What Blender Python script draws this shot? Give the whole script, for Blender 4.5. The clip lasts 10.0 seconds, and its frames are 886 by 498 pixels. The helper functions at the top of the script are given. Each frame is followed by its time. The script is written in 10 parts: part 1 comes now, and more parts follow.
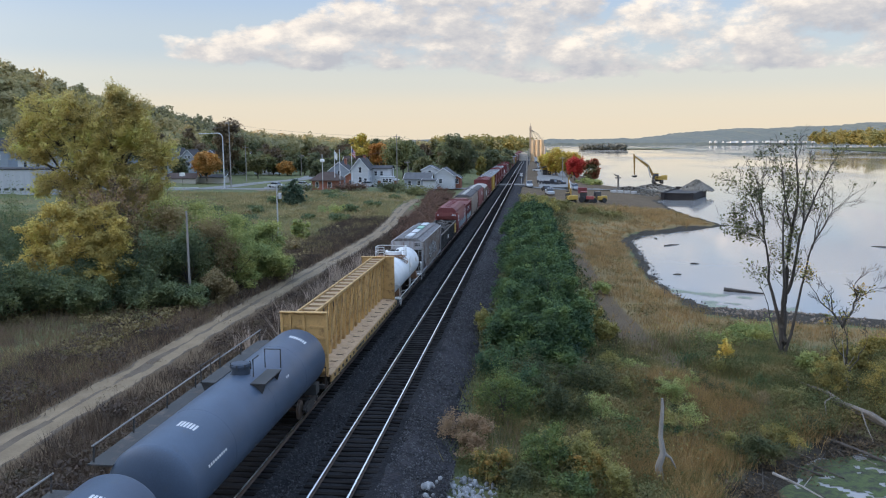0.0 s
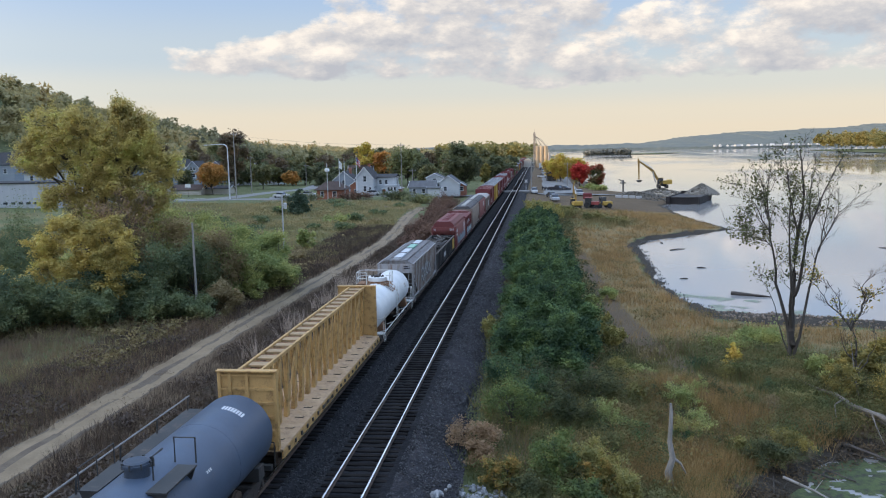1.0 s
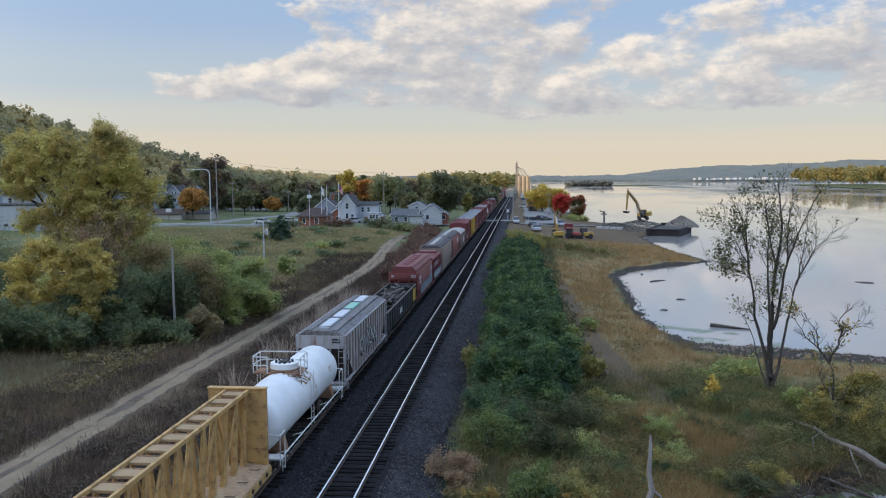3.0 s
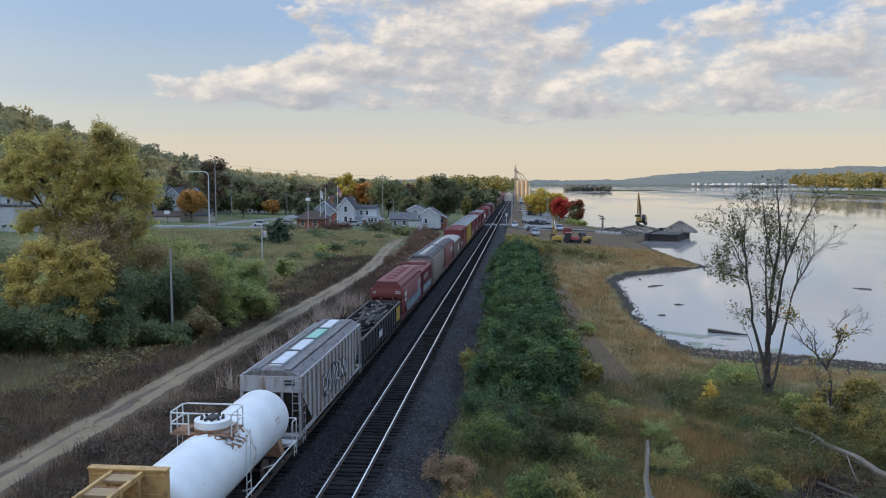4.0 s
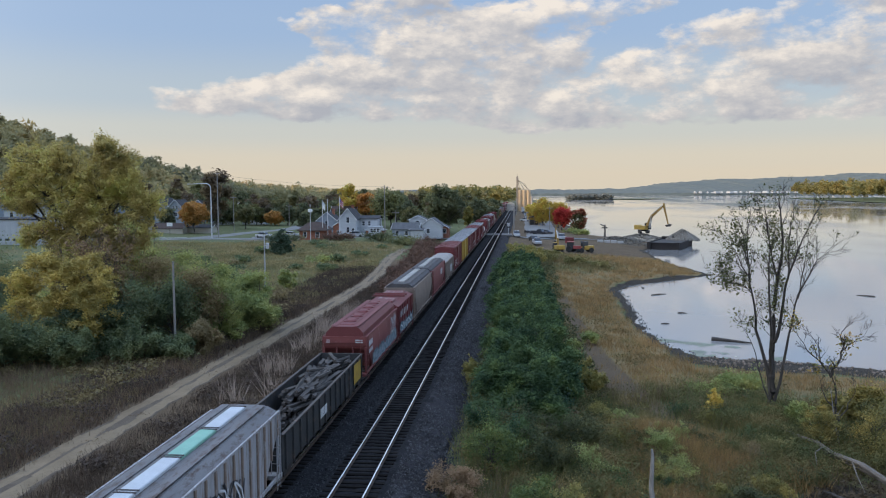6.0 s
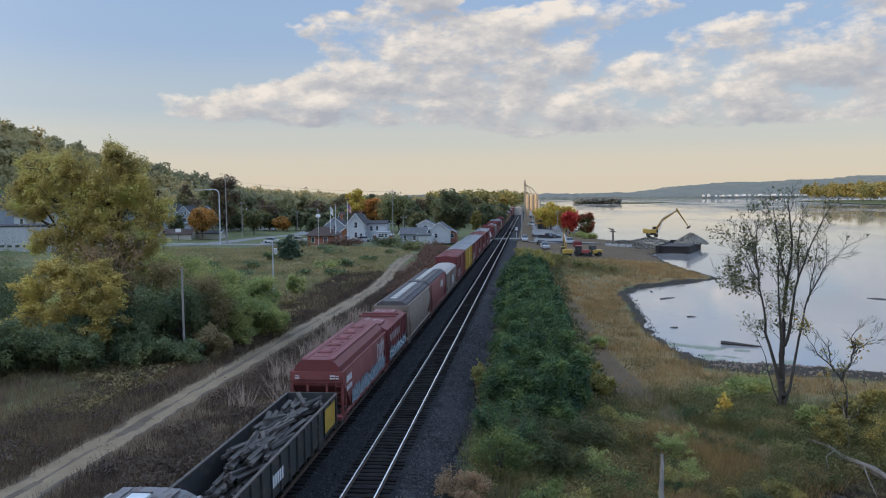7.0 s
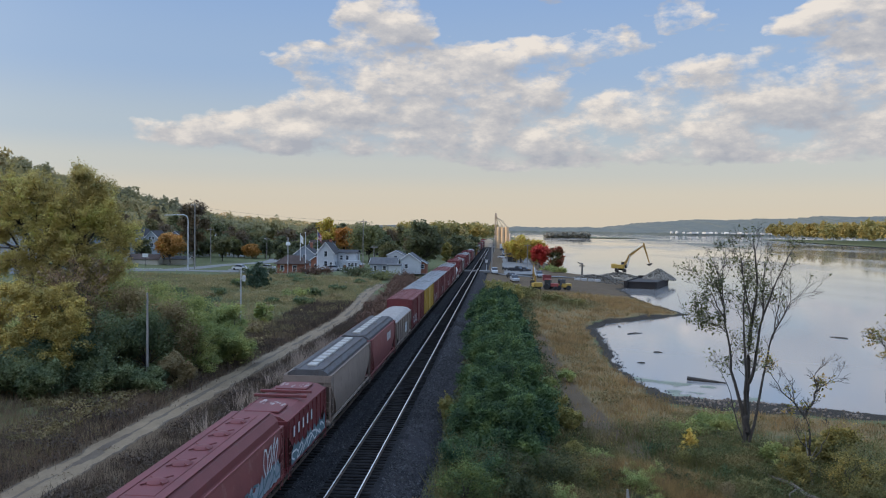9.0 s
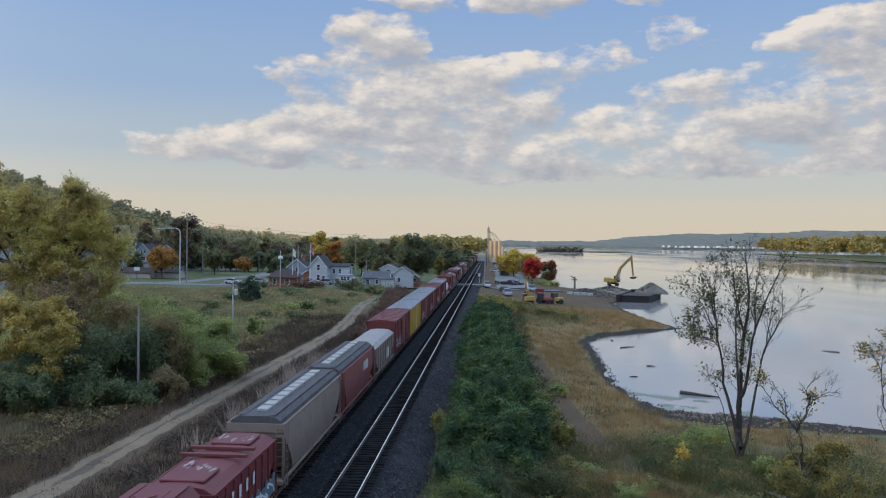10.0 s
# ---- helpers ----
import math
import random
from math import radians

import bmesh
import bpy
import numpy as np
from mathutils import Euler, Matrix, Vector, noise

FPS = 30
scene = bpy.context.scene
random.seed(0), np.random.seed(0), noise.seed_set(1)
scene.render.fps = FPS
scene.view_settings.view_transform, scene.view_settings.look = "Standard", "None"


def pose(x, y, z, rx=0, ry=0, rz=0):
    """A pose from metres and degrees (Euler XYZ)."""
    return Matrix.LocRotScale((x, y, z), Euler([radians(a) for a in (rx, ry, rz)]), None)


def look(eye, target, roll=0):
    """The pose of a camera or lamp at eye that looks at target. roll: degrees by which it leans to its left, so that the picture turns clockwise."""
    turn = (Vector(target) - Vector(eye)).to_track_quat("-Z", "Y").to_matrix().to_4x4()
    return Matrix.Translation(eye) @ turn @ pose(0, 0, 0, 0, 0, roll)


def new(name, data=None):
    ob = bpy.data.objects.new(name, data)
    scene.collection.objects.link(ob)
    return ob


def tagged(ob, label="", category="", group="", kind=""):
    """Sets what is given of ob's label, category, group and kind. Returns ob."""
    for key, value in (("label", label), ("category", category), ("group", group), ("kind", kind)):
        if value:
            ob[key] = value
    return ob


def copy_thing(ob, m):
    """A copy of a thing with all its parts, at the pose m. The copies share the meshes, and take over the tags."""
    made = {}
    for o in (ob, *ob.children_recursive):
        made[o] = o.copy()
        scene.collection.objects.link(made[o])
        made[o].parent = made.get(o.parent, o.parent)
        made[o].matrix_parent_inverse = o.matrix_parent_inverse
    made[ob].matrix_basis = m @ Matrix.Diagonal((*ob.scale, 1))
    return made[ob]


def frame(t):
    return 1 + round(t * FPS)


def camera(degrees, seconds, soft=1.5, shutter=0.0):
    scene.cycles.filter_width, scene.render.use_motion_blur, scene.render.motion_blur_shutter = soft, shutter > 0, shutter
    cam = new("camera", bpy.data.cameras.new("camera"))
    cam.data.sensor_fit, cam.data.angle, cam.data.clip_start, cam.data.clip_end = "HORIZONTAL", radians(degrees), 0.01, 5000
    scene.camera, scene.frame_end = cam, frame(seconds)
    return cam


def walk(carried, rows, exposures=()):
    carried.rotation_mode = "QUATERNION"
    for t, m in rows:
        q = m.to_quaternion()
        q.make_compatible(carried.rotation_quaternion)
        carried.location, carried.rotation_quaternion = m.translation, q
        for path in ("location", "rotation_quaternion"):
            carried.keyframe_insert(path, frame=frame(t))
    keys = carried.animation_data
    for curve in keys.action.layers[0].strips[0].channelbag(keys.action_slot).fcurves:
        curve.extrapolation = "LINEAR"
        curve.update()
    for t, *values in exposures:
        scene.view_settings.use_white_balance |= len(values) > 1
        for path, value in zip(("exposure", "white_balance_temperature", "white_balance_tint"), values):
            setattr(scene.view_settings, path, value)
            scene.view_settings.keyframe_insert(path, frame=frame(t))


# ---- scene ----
cam = camera(57.0, 10.0, soft=1.1)
PATH = [
    (0.0, pose(0, 0, 13.3, 82.39, 0.33, 6.41)),
    (0.5, pose(0, 0, 13.3, 82.67, 0.77, 6.63)),
    (1.0, pose(0, 0, 13.3, 82.93, 1.19, 6.70)),
    (1.5, pose(0, 0, 13.3, 83.39, 1.36, 6.51)),
    (2.0, pose(0, 0, 13.3, 83.99, 1.10, 6.14)),
    (2.5, pose(0, 0, 13.3, 84.55, 0.64, 5.73)),
    (4.0, pose(0, 0, 13.3, 85.17, -0.11, 5.41)),
    (4.5, pose(0, 0, 13.3, 85.23, -0.06, 5.40)),
    (5.0, pose(0, 0, 13.3, 85.41, 0.03, 5.35)),
    (5.5, pose(0, 0, 13.3, 85.67, 0.13, 5.31)),
    (7.0, pose(0, 0, 13.3, 86.21, 0.63, 6.08)),
    (7.5, pose(0, 0, 13.3, 86.46, 0.53, 6.09)),
    (8.0, pose(0, 0, 13.3, 86.98, 0.19, 5.62)),
    (8.5, pose(0, 0, 13.3, 87.70, -0.29, 4.83)),
    (9.0, pose(0, 0, 13.3, 88.39, -0.70, 4.05)),
    (9.5, pose(0, 0, 13.3, 89.01, -0.81, 3.67)),
    (10.0, pose(0, 0, 13.3, 89.36, -0.77, 3.54)),
]
walk(cam, PATH, [(0.0, 0.25, 6500, 10), (1.0, 0.24, 6490, 10), (2.0, 0.14, 6470, 10), (2.5, 0.08, 6460, 10), (4.5, 0.03, 6430, 10), (7.0, -0.04, 6370, 10), (8.5, -0.08, 6330, 10), (10.0, -0.13, 6300, 10)])

# ---- light: a low sun behind the western bluff, and the evening sky ----
SUN_EL, SUN_AZ = radians(11.0), radians(-106)          # azimuth from +y towards +x
world = bpy.data.worlds.new("evening_sky")
scene.world = world
world.use_nodes = True


def build_sky():
    nt = world.node_tree
    nt.nodes.clear()
    N, L = nt.nodes.new, nt.links.new

    def math_node(op, a, b=None, clamp=False):
        n = N("ShaderNodeMath")
        n.operation, n.use_clamp = op, clamp
        for i, v in enumerate((a, b)):
            if v is None:
                continue
            if isinstance(v, (int, float)):
                n.inputs[i].default_value = v
            else:
                L(v, n.inputs[i])
        return n.outputs[0]

    def ramp(fac, stops, mode="EASE"):
        n = N("ShaderNodeValToRGB")
        n.color_ramp.interpolation = mode
        els = n.color_ramp.elements
        while len(els) < len(stops):
            els.new(0.5)
        for e, (p, c) in zip(els, stops):
            e.position, e.color = p, (*c, 1) if len(c) == 3 else c
        L(fac, n.inputs[0])
        return n.outputs[0]

    def mix(fac, a, b, mode="MIX"):
        n = N("ShaderNodeMix")
        n.data_type, n.blend_type = "RGBA", mode
        for sock, v in ((n.inputs[0], fac), (n.inputs[6], a), (n.inputs[7], b)):
            if isinstance(v, (int, float)):
                sock.default_value = v
            elif isinstance(v, tuple):
                sock.default_value = (*v, 1)
            else:
                L(v, sock)
        return n.outputs[2]

    co = N("ShaderNodeTexCoord").outputs["Generated"]
    sep = N("ShaderNodeSeparateXYZ")
    L(co, sep.inputs[0])
    x, y, z = sep.outputs
    zc = math_node("MAXIMUM", z, 0.02)
    sky = N("ShaderNodeTexSky")
    sky.sky_type, sky.sun_disc = "NISHITA", False
    sky.sun_elevation, sky.sun_rotation = SUN_EL, SUN_AZ
    sky.air_density, sky.dust_density, sky.ozone_density = 1.0, 2.5, 2.0
    gain = N("ShaderNodeVectorMath")
    gain.operation = "SCALE"
    L(sky.outputs[0], gain.inputs[0])
    gain.inputs["Scale"].default_value = 0.12
    # evening haze over the clear sky: cream at the horizon, blue higher up, brighter again towards the unseen zenith
    haze = ramp(zc, [(0.0, (0.86, 0.72, 0.53)), (0.035, (0.79, 0.71, 0.575)), (0.07, (0.67, 0.675, 0.63)), (0.11, (0.53, 0.61, 0.68)),
                     (0.19, (0.39, 0.53, 0.75)), (0.30, (0.31, 0.47, 0.77)), (0.55, (0.78, 1.10, 1.68)), (1.0, (1.02, 1.42, 2.12))])
    clear = mix(0.85, gain.outputs[0], haze)
    # a bank of broken cloud over the river, its edge running up from the north-west
    tall = N("ShaderNodeVectorMath")
    tall.operation = "MULTIPLY"
    L(co, tall.inputs[0])
    tall.inputs[1].default_value = (1.0, 1.0, 2.0)

    def cloud_noise(offset, scale, detail=9.0, rough=0.6):
        add = N("ShaderNodeVectorMath")
        add.operation = "ADD"
        L(tall.outputs[0], add.inputs[0])
        add.inputs[1].default_value = offset
        n = N("ShaderNodeTexNoise")
        n.inputs["Scale"].default_value, n.inputs["Detail"].default_value = scale, detail
        n.inputs["Roughness"].default_value = rough
        L(add.outputs[0], n.inputs["Vector"])
        return n.outputs[0]

    # banks: place across and up the sky, half width, half height; noise bends their outlines
    wx = math_node("ADD", x, math_node("MULTIPLY", math_node("SUBTRACT", cloud_noise((5.2, 0.3, 1.1), 7.0, 4.0), 0.5), 0.20))
    wz = math_node("ADD", z, math_node("MULTIPLY", math_node("SUBTRACT", cloud_noise((0.7, 4.4, 6.1), 7.0, 4.0), 0.5), 0.065))
    # the last bank lies above the view, added for light and reflections
    banks = [(-0.08, 0.160, 0.23, 0.082), (-0.24, 0.113, 0.24, 0.036), (-0.13, 0.232, 0.085, 0.050), (-0.19, 0.190, 0.11, 0.034), (0.05, 0.208, 0.17, 0.030), (0.10, 0.106, 0.60, 0.040),
             (0.22, 0.122, 0.20, 0.052), (0.32, 0.150, 0.19, 0.078), (0.48, 0.160, 0.26, 0.092), (0.74, 0.17, 0.32, 0.11), (0.216, 0.236, 0.060, 0.026), (0.36, 0.232, 0.07, 0.032), (-0.09, 0.285, 0.06, 0.022),
             (0.03, 0.280, 0.09, 0.026), (0.17, 0.284, 0.08, 0.026), (0.12, 0.43, 0.50, 0.11)]
    ahead = math_node("MULTIPLY", y, 4.0, True)

    def bank_body(dx, dz):
        out = None
        for bx, bz, rx, rz in banks:
            qx, qz = math_node("DIVIDE", math_node("SUBTRACT", wx, bx - dx), rx), math_node("DIVIDE", math_node("SUBTRACT", wz, bz - dz), rz)
            q = math_node("SUBTRACT", 1.0, math_node("ADD", math_node("MULTIPLY", qx, qx), math_node("MULTIPLY", qz, qz)), True)
            out = q if out is None else math_node("MAXIMUM", out, q)
        return math_node("MULTIPLY", out, ahead)

    def density(dx, dz):
        fine, broad = cloud_noise((3.1 + dx, 7.7, 0.4 + 2 * dz), 15.0, 8.0, 0.62), cloud_noise((1.3 + dx, 0.9, 2.0 + 2 * dz), 5.0, 3.0)
        return math_node("ADD", math_node("MULTIPLY", fine, 1.2), math_node("MULTIPLY", math_node("SUBTRACT", broad, 0.5), 0.9))

    body, puff = bank_body(0, 0), density(0, 0)
    cover = math_node("SUBTRACT", puff, math_node("SUBTRACT", 1.0, math_node("MULTIPLY", math_node("MULTIPLY", body, 1.7, True), 0.60)))
    mask = math_node("MULTIPLY", cover, 4.6, True)
    # lit from the upper left: the puffs' sides, and the banks' upper rims against their flat grey feet
    lit = math_node("ADD", math_node("MULTIPLY", math_node("SUBTRACT", puff, density(-0.012, 0.012)), 2.2), math_node("MULTIPLY", math_node("SUBTRACT", body, bank_body(-0.012, 0.016)), 0.75))
    light = math_node("ADD", math_node("SUBTRACT", 0.60, math_node("MULTIPLY", math_node("MULTIPLY", cover, 2.4, True), 0.30)), lit, True)
    cloud = ramp(light, [(0.0, (0.44, 0.45, 0.49)), (0.45, (0.59, 0.57, 0.565)), (1.0, (0.92, 0.83, 0.73))], "LINEAR")
    total = mix(math_node("MULTIPLY", mask, 0.95), clear, cloud)
    # the glow round the hidden sun
    aim = N("ShaderNodeVectorMath")
    aim.operation = "DOT_PRODUCT"
    L(co, aim.inputs[0])
    aim.inputs[1].default_value = (math.cos(SUN_EL) * math.sin(SUN_AZ), math.cos(SUN_EL) * math.cos(SUN_AZ), math.sin(SUN_EL))
    near = math_node("POWER", math_node("MAXIMUM", aim.outputs["Value"], 0.0), 3.5)
    glow = N("ShaderNodeVectorMath")
    glow.operation = "SCALE"
    glow.inputs[0].default_value = (2.2, 2.1, 1.98)
    L(near, glow.inputs["Scale"])
    total = mix(1.0, total, glow.outputs[0], "ADD")
    bg = N("ShaderNodeBackground")
    L(total, bg.inputs[0])
    bg.inputs[1].default_value = 1.0
    L(bg.outputs[0], N("ShaderNodeOutputWorld").inputs[0])


build_sky()
sun_lamp = new("sun", bpy.data.lights.new("sun", "SUN"))
sun_lamp.data.energy, sun_lamp.data.angle, sun_lamp.data.color = 3.2, radians(0.6), (1.0, 0.74, 0.46)
sun_lamp.matrix_world = look((math.cos(SUN_EL) * math.sin(SUN_AZ) * 100, math.cos(SUN_EL) * math.cos(SUN_AZ) * 100, math.sin(SUN_EL) * 100), (0, 0, 0))

# ---- small tools ----
class Geo:
    """Gathers vertices and faces of one part."""

    def __init__(self):
        self.v, self.f = [], []

    def add(self, verts, faces):
        n = len(self.v)
        self.v += [tuple(p) for p in verts]
        self.f += [tuple(i + n for i in face) for face in faces]
        return self

    def box(self, x0, x1, y0, y1, z0, z1, c=0.0):
        if c <= 0:
            return self.add([(x, y, z) for z in (z0, z1) for y in (y0, y1) for x in (x0, x1)],
                            [(0, 2, 3, 1), (4, 5, 7, 6), (0, 1, 5, 4), (2, 6, 7, 3), (0, 4, 6, 2), (1, 3, 7, 5)])
        lo, hi, verts, idx = (x0, y0, z0), (x1, y1, z1), [], {}
        for sx in (0, 1):
            for sy in (0, 1):
                for sz in (0, 1):
                    s = (sx, sy, sz)
                    for a in range(3):
                        idx[s, a] = len(verts)
                        verts.append(tuple((hi[k] if s[k] else lo[k]) if k == a else (hi[k] - c if s[k] else lo[k] + c) for k in range(3)))
        faces = []
        for a in range(3):
            b, d = (a + 1) % 3, (a + 2) % 3
            for sa in (0, 1):
                ring = []
                for sb, sd in ((0, 0), (1, 0), (1, 1), (0, 1)):
                    s = [0, 0, 0]
                    s[a], s[b], s[d] = sa, sb, sd
                    ring.append(idx[tuple(s), a])
                faces.append(ring if sa else ring[::-1])
            for sb in (0, 1):
                for sd in (0, 1):
                    s0, s1 = [0, 0, 0], [0, 0, 0]
                    s0[b] = s1[b] = sb
                    s0[d] = s1[d] = sd
                    s1[a] = 1
                    s0, s1 = tuple(s0), tuple(s1)
                    ring = [idx[s0, b], idx[s1, b], idx[s1, d], idx[s0, d]]
                    faces.append(ring if sb == sd else ring[::-1])
        for s in [(i, j, k) for i in (0, 1) for j in (0, 1) for k in (0, 1)]:
            ring = [idx[s, 0], idx[s, 1], idx[s, 2]]
            faces.append(ring if sum(s) % 2 else ring[::-1])
        return self.add(verts, faces)

    def tube(self, points, radii, n=8, caps=True, up=(0, 0, 1)):
        pts = [Vector(p) for p in points]
        if isinstance(radii, (int, float)):
            radii = [radii] * len(pts)
        rings = []
        for i, p in enumerate(pts):
            d = (pts[min(i + 1, len(pts) - 1)] - pts[max(i - 1, 0)]).normalized()
            u = d.cross(Vector(up))
            if u.length < 0.05:
                u = d.cross(Vector((1, 0.3, 0)))
            u.normalize()
            w = d.cross(u)
            rings.append([p + radii[i] * (math.cos(2 * math.pi * k / n) * u + math.sin(2 * math.pi * k / n) * w) for k in range(n)])
        faces = [(i * n + k, i * n + (k + 1) % n, (i + 1) * n + (k + 1) % n, (i + 1) * n + k) for i in range(len(pts) - 1) for k in range(n)]
        if caps:
            faces += [tuple(range(n))[::-1], tuple((len(pts) - 1) * n + k for k in range(n))]
        return self.add([v for r in rings for v in r], faces)

    def prism(self, outline, y0, y1, axis="y"):
        """An outline of (x, z) drawn out along y; axis 'x': of (y, z) along x; axis 'z': of (x, y) along z."""
        n = len(outline)
        put = {"y": lambda a, b, t: (a, t, b), "x": lambda a, b, t: (t, a, b), "z": lambda a, b, t: (a, b, t)}[axis]
        verts = [put(a, b, t) for t in (y0, y1) for a, b in outline]
        return self.add(verts, [tuple(range(n)), tuple(range(2 * n - 1, n - 1, -1))] + [(k, k + n, (k + 1) % n + n, (k + 1) % n) for k in range(n)])

    def lathe(self, profile, n=24, axis="z", at=(0, 0, 0)):
        """A profile of (radius, height) turned about an axis."""
        verts, m = [], len(profile)
        for k in range(n):
            c, s = math.cos(2 * math.pi * k / n), math.sin(2 * math.pi * k / n)
            for r, h in profile:
                p = {"z": (r * c, r * s, h), "y": (r * c, h, r * s), "x": (h, r * c, r * s)}[axis]
                verts.append((p[0] + at[0], p[1] + at[1], p[2] + at[2]))
        return self.add(verts, [(k * m + i, ((k + 1) % n) * m + i, ((k + 1) % n) * m + i + 1, k * m + i + 1) for k in range(n) for i in range(m - 1)])

    def mesh(self, name, material, smooth=False):
        me = bpy.data.meshes.new(name)
        me.from_pydata(self.v, [], self.f)
        bm = bmesh.new()
        bm.from_mesh(me)
        if smooth:
            bmesh.ops.remove_doubles(bm, verts=bm.verts, dist=0.0005)
        bmesh.ops.recalc_face_normals(bm, faces=bm.faces)
        bm.to_mesh(me)
        bm.free()
        if smooth:
            me.polygons.foreach_set("use_smooth", [True] * len(me.polygons))
            me.set_sharp_from_angle(angle=radians(40))
        for m in (material if isinstance(material, (list, tuple)) else [material]):
            me.materials.append(m)
        return me


def part(name, geo, material, parent=None, label="", smooth=False, at=None):
    ob = new(name, geo.mesh(name, material, smooth))
    ob.parent = parent
    if at is not None:
        ob.matrix_basis = at
    if label:
        ob["label"] = label
    return ob


def thing(name, m, label, category, group="", kind=""):
    ob = new(name)
    ob.matrix_basis = m
    return tagged(ob, label, category, group, kind)


def soup(name, verts, faces, material, parent=None, label=""):
    """A mesh of many loose faces from arrays."""
    me = bpy.data.meshes.new(name)
    verts, faces = np.asarray(verts, dtype=np.float32), np.asarray(faces, dtype=np.int32)
    k = faces.shape[1]
    me.vertices.add(len(verts)), me.loops.add(faces.size), me.polygons.add(len(faces))
    me.vertices.foreach_set("co", verts.ravel())
    me.loops.foreach_set("vertex_index", faces.ravel())
    me.polygons.foreach_set("loop_start", np.arange(0, faces.size, k, dtype=np.int32))
    me.update(calc_edges=True)
    me.materials.append(material)
    ob = new(name, me)
    ob.parent = parent
    if label:
        ob["label"] = label
    return ob


# ---- materials ----
def surface(name, c1, c2, scale=3.0, rough=0.8, metal=0.0, bump=0.15, fine=40.0, wear=None, wear_amount=0.5, vary=0.0, island=0.0,
            spec=0.3, coords="Object", stretch=(1, 1, 1), speck=0.14):
    """Two tones mixed by noise, a finer grain in the relief, and patches of wear in a third tone."""
    m = bpy.data.materials.new(name)
    m.use_nodes = True
    nt = m.node_tree
    N, L = nt.nodes.new, nt.links.new
    b = nt.nodes["Principled BSDF"]
    b.inputs["Roughness"].default_value, b.inputs["Metallic"].default_value = rough, metal
    b.inputs["Specular IOR Level"].default_value = spec
    co = N("ShaderNodeMapping")
    co.inputs["Scale"].default_value = stretch
    L(N("ShaderNodeTexCoord").outputs[coords], co.inputs[0])

    def noise_tex(s, d=5.0, r=0.6):
        n = N("ShaderNodeTexNoise")
        n.inputs["Scale"].default_value, n.inputs["Detail"].default_value, n.inputs["Roughness"].default_value = s, d, r
        L(co.outputs[0], n.inputs["Vector"])
        return n.outputs[0]

    def span(v, lo, hi):
        n = N("ShaderNodeMapRange")
        n.inputs[1].default_value, n.inputs[2].default_value = lo, hi
        L(v, n.inputs[0])
        return n.outputs[0]

    def mix(fac, a, c):
        n = N("ShaderNodeMix")
        n.data_type = "RGBA"
        for sock, v in ((n.inputs[0], fac), (n.inputs[6], a), (n.inputs[7], c)):
            if isinstance(v, (int, float)):
                sock.default_value = v
            elif isinstance(v, tuple):
                sock.default_value = (*v, 1)
            else:
                L(v, sock)
        return n.outputs[2]

    broad, grain = noise_tex(scale), noise_tex(fine, 4.0)
    col = mix(span(broad, 0.34, 0.66), c1, c2)
    if wear:
        w = span(noise_tex(scale * 2.3 + 0.37, 8.0, 0.7), 0.68 - 0.25 * wear_amount, 0.80 - 0.2 * wear_amount)
        col = mix(w, col, wear)
    hsv = N("ShaderNodeHueSaturation")
    L(col, hsv.inputs["Color"])
    value = span(grain, 0.2, 0.8)
    n = N("ShaderNodeMapRange")
    n.inputs[3].default_value, n.inputs[4].default_value = 1 - speck, 1 + speck
    L(value, n.inputs[0])
    val = n.outputs[0]
    for amount, src in ((vary, "ShaderNodeObjectInfo"), (island, "ShaderNodeNewGeometry")):
        if amount:
            r = N(src)
            rr = N("ShaderNodeMapRange")
            rr.inputs[3].default_value, rr.inputs[4].default_value = 1 - amount, 1 + amount
            L(r.outputs["Random" if src.endswith("Info") else "Random Per Island"], rr.inputs[0])
            mul = N("ShaderNodeMath")
            mul.operation = "MULTIPLY"
            L(val, mul.inputs[0]), L(rr.outputs[0], mul.inputs[1])
            val = mul.outputs[0]
    L(val, hsv.inputs["Value"])
    L(hsv.outputs[0], b.inputs["Base Color"])
    if bump:
        bn = N("ShaderNodeBump")
        bn.inputs["Strength"].default_value, bn.inputs["Distance"].default_value = bump, 0.05
        L(grain, bn.inputs["Height"])
        L(bn.outputs[0], b.inputs["Normal"])
    return m


